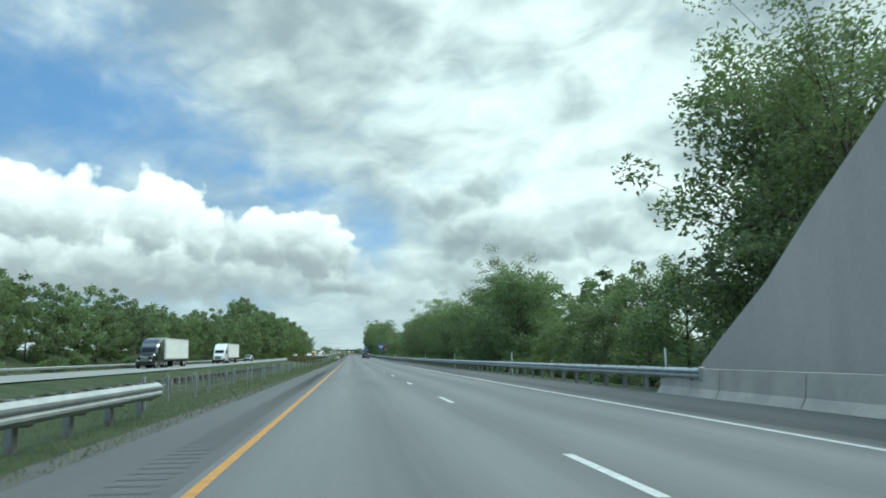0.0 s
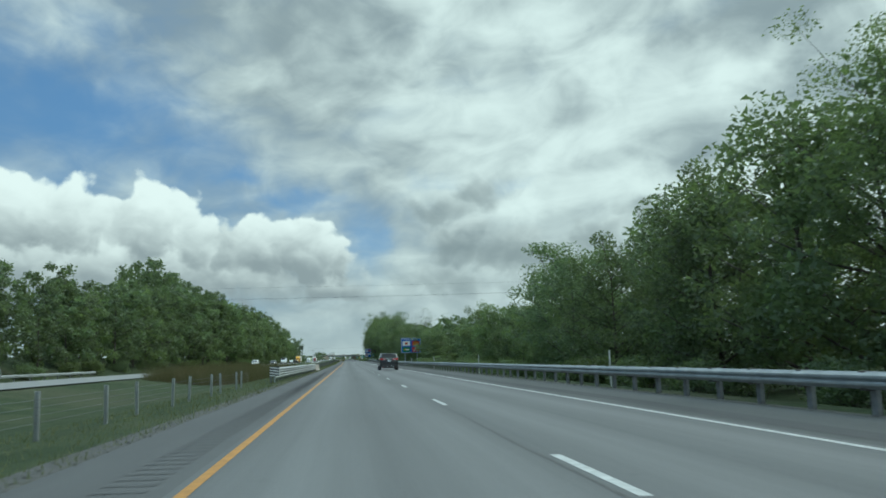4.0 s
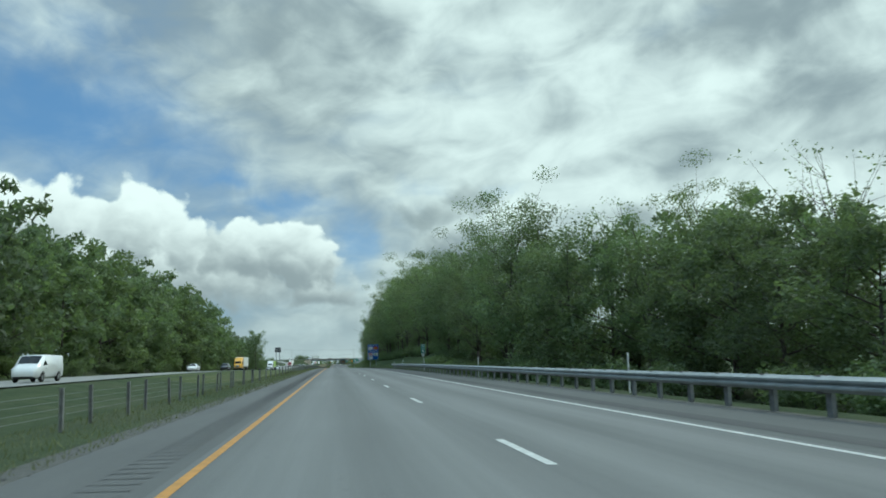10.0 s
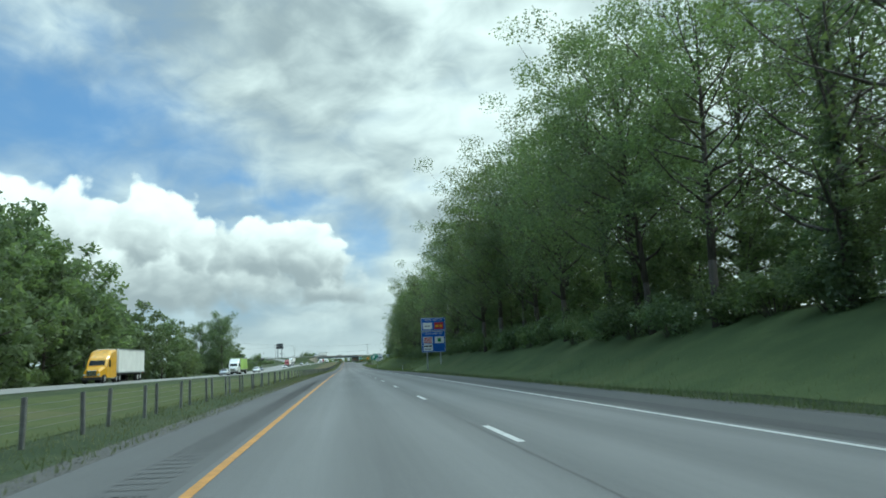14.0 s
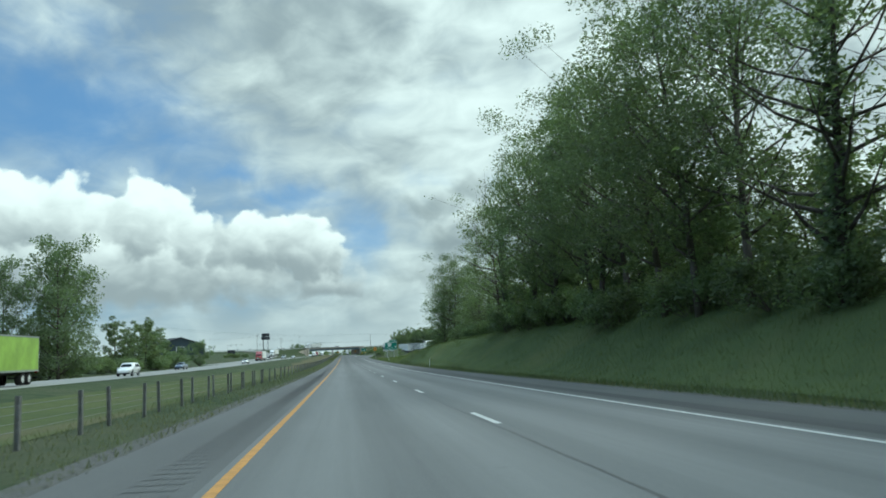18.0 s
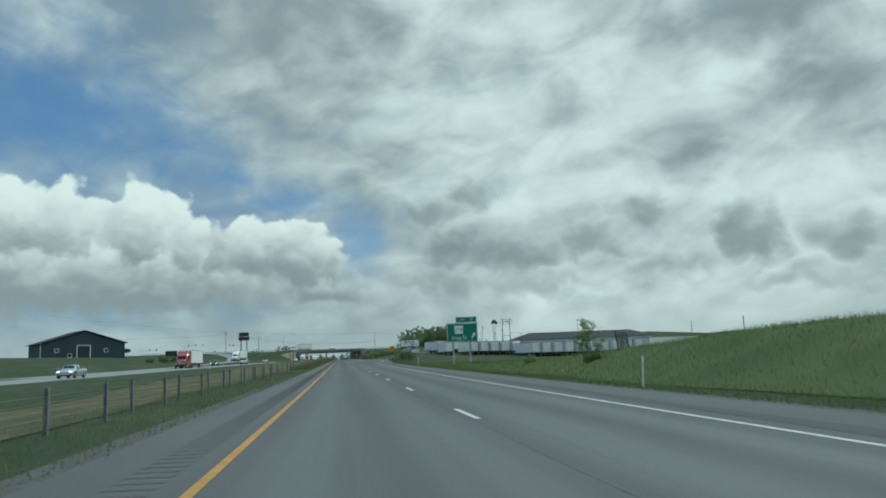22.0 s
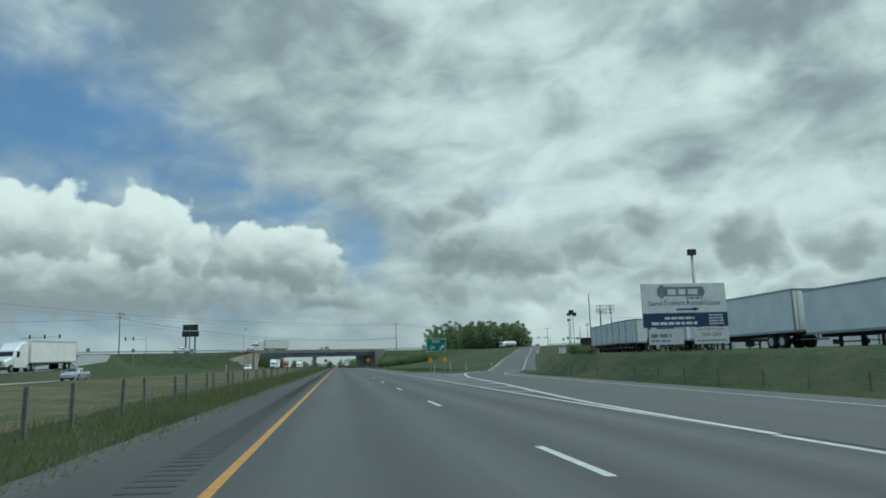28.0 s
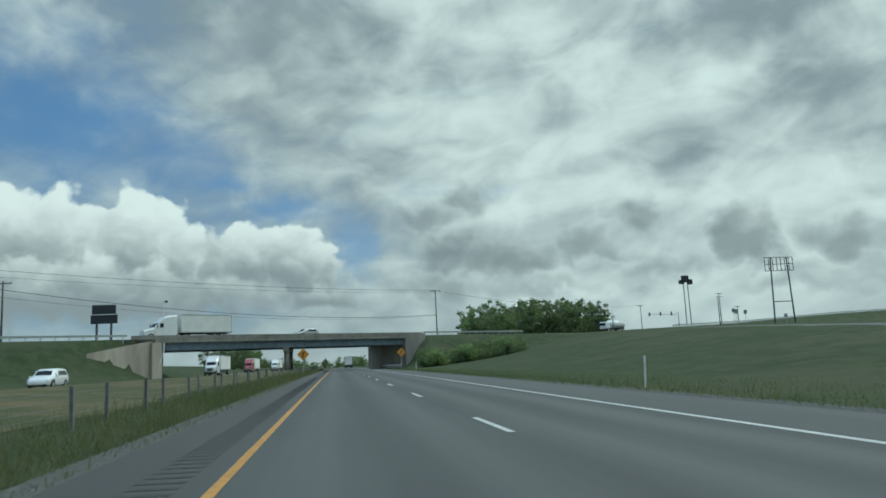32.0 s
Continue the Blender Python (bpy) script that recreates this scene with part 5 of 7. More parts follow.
def billboard():
    y = 1062.0
    r = empty("billboard", 20.45, y, zr(y), label="white roadside advertising board with navy lower band on wooden posts", category="billboard")
    plate(r, "main_board", 0, 6.3, 2.95, 6.05, M["sign_white"], thick=0.1, bevel=0.01)
    plate(r, "lower_band", 0.0, 6.32, 2.96, 3.95, M["navy"], y=-0.012, thick=0.01)
    link_mesh("logo_shape", [(1.15, -0.012, 5.25), (1.5, -0.012, 4.95), (1.75, -0.012, 5.15), (4.6, -0.012, 5.1), (4.75, -0.012, 5.45), (4.6, -0.012, 5.8), (1.75, -0.012, 5.8), (1.5, -0.012, 5.95), (1.2, -0.012, 5.7)], [tuple(range(9))], M["grey_print"], r)
    bars(r, 1.95, 4.4, 5.25, 0.38, M["sign_white"], 1, 4, y=-0.018)
    bars(r, 3.3, 4.5, 4.92, 0.14, M["grey_print"], 1, 14, y=-0.018)
    text_mesh("lettering", "Semi-Trailers Rental/Lease", 0.5, M["navy"], r, 3.15, 4.64, y=-0.014)
    link_mesh("arrow", [(2.5, -0.014, 4.14), (3.8, -0.014, 4.14), (3.8, -0.014, 4.05), (4.25, -0.014, 4.2), (3.8, -0.014, 4.35), (3.8, -0.014, 4.26), (2.5, -0.014, 4.26)], [tuple(range(7))], M["navy"], r)
    bars(r, 1.6, 3.8, 3.5, 0.17, M["sign_white"], 1, 5, y=-0.018)
    bars(r, 0.6, 4.0, 3.12, 0.2, M["sign_white"], 1, 6, y=-0.018)
    for i in range(4):
        bars(r, 4.9, 6.0, 3.1 + 0.2 * i, 0.11, M["sign_white"], 1, 7 + i, y=-0.018)
    plate(r, "lower_left_board", 0.35, 2.9, 1.75, 2.85, M["pale_back"], thick=0.06)
    bars(r, 0.5, 2.0, 2.25, 0.25, M["grey_print"], 1, 12)
    bars(r, 0.5, 1.9, 1.95, 0.14, M["grey_print"], 1, 13)
    plate(r, "lower_right_board", 3.7, 6.3, 1.75, 2.9, M["sign_white"], thick=0.06)
    text_mesh("lettering", "PAD SITES FOR LEASE", 0.21, M["sign_red"], r, 5.0, 2.73)
    text_mesh("lettering", "THIS EXIT", 0.36, M["sign_black"], r, 5.0, 2.38)
    bars(r, 3.9, 6.1, 1.9, 0.12, M["grey_print"], 1, 16)
    for x in (0.5, 2.2, 4.2, 5.9):
        part("post", boxes((x - 0.1, x + 0.1, 0.12, 0.32, -0.5, 4.2), bevel=0.01), M["pole_wood"], r)
    bm = bmesh.new()
    tube(bm, (0.5, 1.6, 0.1), (0.5, 0.3, 2.6), 0.07)
    part("brace", bm, M["pole_wood"], r)


def white_board():
    y = 782.0
    r = empty("faded_board", 10.7, y, zr(y), label="faded white board with an arrow on two leaning wooden posts", category="sign board")
    r.matrix_world = pose(10.7, y, zr(y), 0, -2, 0)
    plate(r, "panel", 0, 1.75, 2.1, 3.16, M["pale_back"], bevel=0.006)
    frame_line(r, 0.0, 1.75, 2.1, 3.16, 0.02, M["black_trim"])
    bars(r, 0.15, 1.6, 2.92, 0.12, M["grey_print"], 1, 1)
    bars(r, 0.4, 1.35, 2.8, 0.025, M["sign_black"], 0)
    bars(r, 0.45, 1.3, 2.56, 0.13, M["grey_print"], 1, 2)
    bars(r, 0.3, 0.85, 2.25, 0.12, M["grey_print"], 1, 3)
    arrow(r, 1.38, 2.33, 0.32, 0, M["navy"])
    legs(r, (0.35, 1.5), -0.3, 2.9, 0.045, "pole_wood")


def curve_sign(x, y, z, s=0.6):
    r = empty("curve_sign", x, y, zr(y), label="amber diamond sign with a black curve arrow on a post", category="road sign", group="curve signs by the bridge")
    o = part("plate", boxes((-s, s, -0.01, 0.01, -s, s), bevel=0.03), M["sign_orange"], r)
    o.matrix_basis = pose(0, 0, z, 0, 45, 0)
    link_mesh("curve_arrow", [(-0.12, -0.016, z - 0.4), (0.0, -0.016, z - 0.4), (0.02, -0.016, z + 0.05), (0.2, -0.016, z + 0.15), (0.16, -0.016, z + 0.3), (-0.12, -0.016, z + 0.15)], [(0, 1, 2, 3, 4, 5)], M["sign_black"], r)
    part("post", boxes((-0.04, 0.04, 0.02, 0.1, -0.6, z + 0.3)), M["galv"], r)


food_sign()
services_sign()
exit_sign()
gore_sign()
speed_sign()
billboard()
white_board()
curve_sign(-4.5, 1243, 2.4, 0.5)
curve_sign(9.2, 1270, 2.5, 0.5)


def mile_marker():
    y = 452.5
    r = empty("mile_marker", 9.8, y, gz(9.8, y), label="narrow green reference sign with white digits on a slim post", category="road sign")
    z = zr(y) - gz(9.8, y)
    plate(r, "panel", -0.23, 0.23, z + 1.72, z + 2.81, M["sign_green"], thick=0.01, bevel=0.003)
    frame_line(r, -0.215, 0.215, z + 1.735, z + 2.795, 0.02, M["sign_white"], y=-0.004)
    text_mesh("digit", "2", 0.46, M["sign_white"], r, 0, z + 2.48)
    text_mesh("digit", "8", 0.46, M["sign_white"], r, 0, z + 2.02)
    plate(r, "small_plate", -0.16, 0.16, z + 1.41, z + 1.68, M["sign_white"], thick=0.01, bevel=0.003)
    bars(r, -0.11, 0.11, z + 1.5, 0.09, M["sign_black"], 1, 33)
    part("post", boxes((-0.03, 0.03, 0.011, 0.05, -0.4, z + 2.6)), M["galv"], r)


mile_marker()


# ---------------------------------------------------------------- ramps and gore markings
def ribbon(name, fx, fz, half, ys, mat, lift=0.0, label=""):
    verts, faces = [], []
    for y in ys:
        dx = (fx(y + 1) - fx(y - 1)) / 2
        k = math.hypot(1, dx)
        for s in (-half, half):
            px, py = fx(y) + s / k, y - s * dx / k
            verts.append((px, py, zr(y) + fz(y) + lift))
    for i in range(len(ys) - 1):
        a = 2 * i
        faces.append((a, a + 1, a + 3, a + 2))
    ob = link_mesh(name, verts, faces, mat, smooth=True)
    return tagged(ob, label, "road", kind="structure")


def ramp_right(y):
    """The painted right edge of the ramp."""
    if y < 1125:
        return float(np.interp(y, [928, 954, 980, 1005, 1019, 1041, 1062, 1073, 1079, 1086, 1092, 1099, 1104, 1112, 1125], [5.5, 7.9, 9.7, 10.9, 11.05, 12.2, 13.3, 13.9, 14.5, 15.6, 17.3, 19.6, 21.3, 23.7, 27.25]))
    return ramp_x(y) + 2.55 * math.hypot(1, (ramp_x(y + 1) - ramp_x(y - 1)) / 2)


def xr(y):
    """The painted left edge of the ramp beside the gore."""
    return float(np.interp(y, [985, 1024, 1032, 1040, 1048, 1060, 1067, 1076, 1084, 1088, 1093, 1099, 1104, 1107], [5.55, 5.56, 5.85, 6.6, 7.4, 8.3, 8.8, 10.1, 11.3, 12.0, 13.1, 14.6, 16.1, 17.0]))


def ramp_left(y):
    if y < 1104:
        return max(5.76, xr(y) - 0.35)
    return ramp_x(y) - 2.9 * math.hypot(1, (ramp_x(y + 1) - ramp_x(y - 1)) / 2)


def sheet(name, fa, fb, fz, ys, mat, lift, label, category="road", edge=0.0):
    """A ribbon of paving or paint between two curves; edge turns its sides down."""
    verts = []
    for y in ys:
        a, b = fa(y), fb(y)
        za, zb = zr(y) + fz(a, y) + lift, zr(y) + fz(b, y) + lift
        verts += [(a, y, za), (b, y, zb), (a - edge, y, za - edge), (b + edge, y, zb - edge)]
    faces = []
    for i in range(len(ys) - 1):
        p, q = 4 * i, 4 * i + 4
        faces.append((p, p + 1, q + 1, q))
        if edge:
            faces += [(p + 2, p, q, q + 2), (p + 1, p + 3, q + 3, q + 1)]
    ob = link_mesh(name, verts, faces, mat, smooth=not edge)
    return tagged(ob, label, category, kind="structure")


sheet("exit_ramp", ramp_left, lambda y: ramp_right(y) + (1.9 if y > 950 else 1.9 * (y - 928) / 22 + 0.6), ramp_h, frange(935, 1355, 3), M["asphalt_ramp"], 0.008, "grey asphalt exit ramp climbing to the street", edge=0.22)
sheet("exit_ramp_line", lambda y: ramp_right(y) - 0.06, lambda y: ramp_right(y) + 0.06, ramp_h, frange(934, 1350, 3), M["white_line"], 0.014, "white edge line of the exit ramp", "road marking")
sheet("exit_ramp_line", lambda y: ramp_left(y) + 0.30, lambda y: ramp_left(y) + 0.44, ramp_h, frange(1105, 1350, 3), M["white_line"], 0.014, "white edge line of the exit ramp", "road marking")
ribbon("entry_ramp", on_x, on_z, 3.6, frange(900, 1248, 3), M["asphalt_pale"], 0.03, "pale asphalt entry ramp from the street")


def gore():
    """Painted gore between the carriageway and the exit ramp."""
    verts, faces = [], []

    def quad(p, q, w):
        (x0, y0), (x1, y1) = p, q
        d = math.hypot(x1 - x0, y1 - y0)
        nx, ny = -(y1 - y0) / d * w, (x1 - x0) / d * w
        i = len(verts)
        for x, y in ((x0 - nx, y0 - ny), (x0 + nx, y0 + ny), (x1 + nx, y1 + ny), (x1 - nx, y1 - ny)):
            verts.append((x, y, zr(y) - 0.02 * x + 0.016))
        faces.append((i, i + 1, i + 2, i + 3))

    for y in range(1022, 1107, 3):
        quad((xr(y), y), (xr(min(1107, y + 3)), min(1107, y + 3)), 0.1)
    for i in range(10):
        y = 1039.5 + 5.5 * i
        w = xr(y) - 5.6
        knee = (5.6 + 0.6 * w, y - 0.42 * w)
        quad((5.6, y), knee, 0.15)
        quad(knee, (xr(y) - 0.05, y - 0.2 * w), 0.26)
    ob = link_mesh("gore_marking", verts, faces, M["white_line"])
    tagged(ob, "white painted hatched gore beside the exit ramp", "road marking", kind="structure")
    verts2 = []
    for y in frange(1000, 1108, 4):
        for x in (5.74, xr(min(y, 1104)) + 0.3):
            verts2.append((x, y, zr(y) - 0.02 * x + 0.004))
    f2 = [(2 * i, 2 * i + 1, 2 * i + 3, 2 * i + 2) for i in range(len(verts2) // 2 - 1)]
    tagged(link_mesh("gore_pavement", verts2, f2, M["shoulder_r"]), "grey asphalt of the gore", "road", kind="structure")


gore()


# ---------------------------------------------------------------- the overbridge and its street
def along(x, d=0.0, z=0.0):
    """A point on the crossing street: x on its middle line, d to its far side, z over its surface."""
    k = math.hypot(1, 0.70)
    px, py = x - d * 0.70 / k, king_y(x) + d / k
    return Vector((px, py, zr(min(king_y(x), Y_B)) + king_h(x) + z))


def king_strip(name, x0, x1, d0, d1, z0, z1, mat, parent=None, step=4.0, label=""):
    """A beam along the street with a rectangular section."""
    verts, faces = [], []
    xs = frange(x0, x1, step)
    for x in xs:
        verts += [along(x, d0, z0), along(x, d1, z0), along(x, d1, z1), along(x, d0, z1)]
    for i in range(len(xs) - 1):
        for j in range(4):
            a, b = 4 * i + j, 4 * i + (j + 1) % 4
            faces.append((a, a + 4, b + 4, b))
    faces += [(0, 1, 2, 3), tuple(range(len(verts) - 1, len(verts) - 5, -1))]
    return link_mesh(name, verts, faces, mat, parent, label)


def overbridge():
    r = empty("road_bridge", 0, 0, 0, label="two-span road bridge with blue-grey steel girders on concrete abutments", category="bridge")
    A, B = -31.5, 9.6
    king_strip("deck", A - 1, B + 1, -6.2, 6.2, -0.55, -0.02, M["deck_concrete"], r)
    king_strip("parapet", A - 4, B + 4, -6.2, -5.85, 0.0, 0.62, M["deck_concrete"], r)
    king_strip("parapet", A - 4, B + 4, 5.85, 6.2, 0.0, 0.62, M["deck_concrete"], r)
    for d in (-5.6, -2.8, 0.0, 2.8, 5.6):
        g = king_strip("girder", A, B, d - 0.03, d + 0.03, -1.75, -0.55, M["steel_blue"], r)
        king_strip("flange", A, B, d - 0.22, d + 0.22, -1.80, -1.75, M["steel_blue"], g)
        king_strip("flange", A, B, d - 0.16, d + 0.16, -0.62, -0.56, M["steel_blue"], g)
    for x in frange(A + 3, B - 3, 4.2):
        bm = bmesh.new()
        p = along(x, -5.66, 0)
        box(bm, -0.05, 0.05, -0.012, 0.012, -1.74, -0.6)
        o = part("stiffener", bm, M["steel_blue"], r)
        o.matrix_basis = pose(p.x, p.y, p.z, 0, 0, 35)
    # abutments
    for x, s in ((A - 0.2, -1), (B + 0.2, 1)):
        king_strip("abutment", min(x, x + s * 1.2), max(x, x + s * 1.2), -6.4, 6.4, -KING_H - 0.8, -0.56, M["abut_concrete"], r)
        # wing wall that slopes down towards the traffic
        ends = ((-28.4, 1280.4, 6.5), (-36.2, 1268.6, 4.3)) if s < 0 else ((x + 3.7, king_y(x) - 5.2, 6.9), (x + 7.6, king_y(x) - 5.5, 6.6))
        verts = []
        for xx, yy, zt in ends:
            zb = zr(yy)
            verts += [(xx, yy, zb - 0.6), (xx, yy, zb + zt), (xx, yy + 0.4, zb + zt), (xx, yy + 0.4, zb - 0.6)]
        link_mesh("wing_wall", verts, [(0, 1, 5, 4), (1, 2, 6, 5), (2, 3, 7, 6), (3, 0, 4, 7), (0, 3, 2, 1), (4, 5, 6, 7)], M["abut_concrete"], r)
    # pier of three columns under a cap in the median, parallel to the motorway
    px, py = -9.6, king_y(-9.6)
    top = zr(py) + KING_H - 1.82
    part("pier_cap", boxes((px - 0.5, px + 0.5, py - 7.6, py + 7.6, top - 0.75, top), bevel=0.03), M["deck_concrete"], r)
    for d in (-6.2, 0.0, 6.2):
        bm = bmesh.new()
        tube(bm, (px, py + d, gz(px, py + d) - 0.5), (px, py + d, top - 0.74), 0.45, sides=14)
        part("column", bm, M["deck_concrete"], r, smooth=True)
    bm = bmesh.new()
    p = along(A + 0.1, -6.35)
    tube(bm, (p.x, p.y, p.z - 1.9), (p.x, p.y, p.z - 0.6), 0.12)
    tube(bm, (p.x, p.y, p.z - 1.9), (p.x - 0.5, p.y - 0.3, p.z - 3.6), 0.12)
    part("drain_pipe", bm, M["delin"], r)
    return r


overbridge()
king_strip("street_left", -150, -32.5, -5.0, 5.0, -0.4, 0.06, M["shoulder_r"])
king_strip("street_right", 10.6, 270, -5.0, 5.0, -0.4, 0.06, M["shoulder_r"])
for n in ("street_left", "street_right"):
    tagged(bpy.data.objects[n], "grey asphalt street crossing on an embankment", "road", kind="structure")


def street_rail(x0, x1, d):
    r = empty("street_guard_rail", 0, 0, 0, label="pale steel guard rail along the raised street", category="guard rail", group="rails of the raised street")
    king_strip("beam", x0, x1, d - 0.04, d + 0.04, 0.45, 0.78, M["galv"], r, 3.0)
    post = None
    for x in frange(x0 + 0.5, x1 - 0.5, 1.6):
        p = along(x, d)
        m = pose(p.x, p.y, p.z, 0, 0, 35)
        if post is None:
            post = part("post", boxes((-0.06, 0.06, 0.05, 0.2, -0.6, 0.78)), M["galv"], r)
            post.matrix_basis = m
        else:
            shared("post", post, r, m)


street_rail(-110, -36, -6.0)
street_rail(14, 40, -6.0)
street_rail(96, 262, -6.0)


guard_rail("guard_rail", lambda y: 8.9, 1268.0, 1345.0, -1, "steel guard rail in front of the bridge abutment", pitch=2.4)


# ---------------------------------------------------------------- poles, wires, signals, boards
def utility_pole(x, y, top, arms=1, lamp=False, base=None):
    z = gz(x, y) if base is None else base
    r = empty("utility_pole", x, y, z, label="weathered wooden utility pole with crossarm", category="utility pole", group="utility poles along the street")
    hgt = top - z
    bm = bmesh.new()
    tube(bm, (0, 0, -0.5), (0, 0, hgt), 0.17, 0.11, 10)
    part("pole", bm, M["pole_wood"], r, smooth=True)
    for i in range(arms):
        a = part("crossarm", boxes((-1.2, 1.2, -0.06, 0.06, hgt - 0.45 - i * 1.0, hgt - 0.3 - i * 1.0)), M["pole_wood"], r)
        for q in (-1.1, -0.5, 0.5, 1.1):
            bm = bmesh.new()
            tube(bm, (q, 0, hgt - 0.3 - i), (q, 0, hgt - 0.08 - i), 0.05, 0.03, 6)
            part("insulator", bm, M["grey_print"], a)
    if lamp:
        bm = bmesh.new()
        tube(bm, (0, 0, hgt - 1.2), (1.6, 0, hgt - 0.7), 0.04, 0.03, 6)
        box(bm, 1.4, 2.1, -0.12, 0.12, hgt - 0.78, hgt - 0.66, 0.02)
        part("lamp_arm", bm, M["galv"], r)


def lamp_post(x, y, top, label="slim grey lamp post", arm=0.0):
    z = gz(x, y)
    r = empty("lamp_post", x, y, z, label=label, category="lamp post")
    bm = bmesh.new()
    tube(bm, (0, 0, -0.3), (0, 0, top - z), 0.15, 0.10, 8)
    part("pole", bm, M["galv"], r, smooth=True)
    part("lamp_head", boxes((-0.3 + arm, 0.3 + arm, -0.2, 0.2, top - z - 0.3, top - z + 0.15), bevel=0.05), M["dark_board"], r)
    if arm:
        part("arm", boxes((0, arm, -0.03, 0.03, top - z - 0.1, top - z - 0.04)), M["galv"], r)


def wire(name, p, q, sag, label, rad=0.018, n=24):
    verts, faces = [], []
    p, q = Vector(p), Vector(q)
    for i in range(n + 1):
        f = i / n
        c = p.lerp(q, f) - Vector((0, 0, 4 * sag * f * (1 - f)))
        verts += [c + Vector((0, -rad, -rad)), c + Vector((0, rad, -rad)), c + Vector((0, 0, rad))]
    for i in range(n):
        for j in range(3):
            a, b = 3 * i + j, 3 * i + (j + 1) % 3
            faces.append((a, b, b + 3, a + 3))
    tagged(link_mesh(name, verts, faces, M["wire"]), label, "wire")


for dz, dy in ((10.45, 241.5), (8.95, 240.5), (9.05, 240.9)):
    wire("overhead_wire", (-70, dy + 1, zr(dy) + dz + 0.5), (70, dy - 1, zr(dy) + dz + 0.5), 0.6, "thin black overhead wire crossing the motorway", 0.006)
utility_pole(-66.4, 1251.8, 20.3, 2)
utility_pole(-50.1, 1274.3, 17.4, 1)
utility_pole(23.9, 1337.1, 20.0, 1)
utility_pole(64.7, 1202.3, 18.9, 0)
utility_pole(85.9, 1253.1, 17.9, 1, True)
utility_pole(118.5, 1375.4, 18.5, 0)
utility_pole(128, 1392, 21.0, 2)
for x, y, t in ((95, 1420, 20.5), (120, 1440, 21), (60, 1400, 19), (150, 1420, 18)):
    utility_pole(x, y, t, 1)
lamp_post(-39.2, 1330.8, 18.8, "slim grey lamp post beyond the raised street", 0.7)
lamp_post(57.8, 1198.8, 12.0, "lamp post with dark flood lamp", 0.0)
lamp_post(25.7, 1064.5, 9.3, "leaning lamp post with dark flood lamp behind the billboard", 0.0)
P = (23.9, 1337.1)
wire("street_wire", (-150, 1216, 30), (P[0], P[1], 19.8), 4.2, "long sagging power line beside the street", 0.03)
wire("street_wire", (-150, 1218, 28.6), (P[0], P[1], 19.4), 4.4, "long sagging power line beside the street", 0.02)
wire("street_wire", (-66.4, 1251.8, 18.5), (P[0], P[1], 13.8), 3.2, "thick sagging cable beside the street", 0.04)
wire("street_wire", (-66.4, 1251.8, 17.0), (P[0], P[1], 13.6), 3.0, "thin sagging cable beside the street", 0.02)
wire("street_wire", (-150, 1200, 17.5), (-66.4, 1251.8, 18.3), 1.2, "thin sagging cable beside the street", 0.03)
wire("street_wire", (P[0], P[1], 19.7), (120, 1440, 20.8), 2.0, "long sagging power line beside the street", 0.03)
wire("street_wire", (64.7, 1202.3, 12.5), (140, 1190, 12.8), 0.6, "thin cable on the wooden pole", 0.02)


def signal_mast(x, y, top, reach, heads):
    z = gz(x, y)
    r = empty("traffic_signal", x, y, z, label="grey traffic signal mast with arm and dark signal heads", category="traffic signal", group="signals at the street junctions")
    hgt = top - z
    bm = bmesh.new()
    tube(bm, (0, 0, -0.3), (0, 0, hgt), 0.13, 0.09, 8)
    part("mast", bm, M["galv"], r, smooth=True)
    bm = bmesh.new()
    tube(bm, (0, 0, hgt - 0.9), (reach, 0, hgt - 0.6), 0.08, 0.05, 8)
    part("mast_arm", bm, M["galv"], r, smooth=True)
    for i in range(heads):
        q = reach * (1 - 0.38 * i)
        h = part("signal_head", boxes((q - 0.18, q + 0.18, -0.15, 0.15, hgt - 1.15, hgt - 0.05), bevel=0.03), M["signal"], r)
        for k in range(3):
            bm = bmesh.new()
            tube(bm, (q, -0.15, hgt - 0.25 - 0.34 * k), (q, -0.32, hgt - 0.25 - 0.34 * k), 0.13, 0.13, 8)
            part("visor", bm, M["signal"], h)


signal_mast(-85.1, 1227.7, 12.9, 10.0, 3)
signal_mast(-58.0, 1249.6, 12.8, -6.0, 2)
signal_mast(-92, 1160, 9.6, 8.0, 2)
signal_mast(72, 1345, 13.5, -9.0, 3)
signal_mast(100, 1365, 13.8, -9.0, 3)
for x, y, z in ((-70, 1235, 9.2), (-60, 1243, 8.9), (-78, 1228, 9.4), (-47, 1262, 9.0), (93, 1320, 11.2), (98, 1330, 12), (104, 1335, 11.8), (112, 1330, 10.2)):
    g0 = gz(x, y)
    r = empty("street_sign", x, y, g0, label="small sign seen from behind on a thin post", category="street sign", group="small signs along the street")
    part("plate", boxes((-0.45, 0.45, -0.02, 0.02, z - g0 - 1.0, z - g0), bevel=0.01), M["grey_print"], r)
    part("post", boxes((-0.04, 0.04, 0.02, 0.08, -0.3, z - g0)), M["galv"], r)


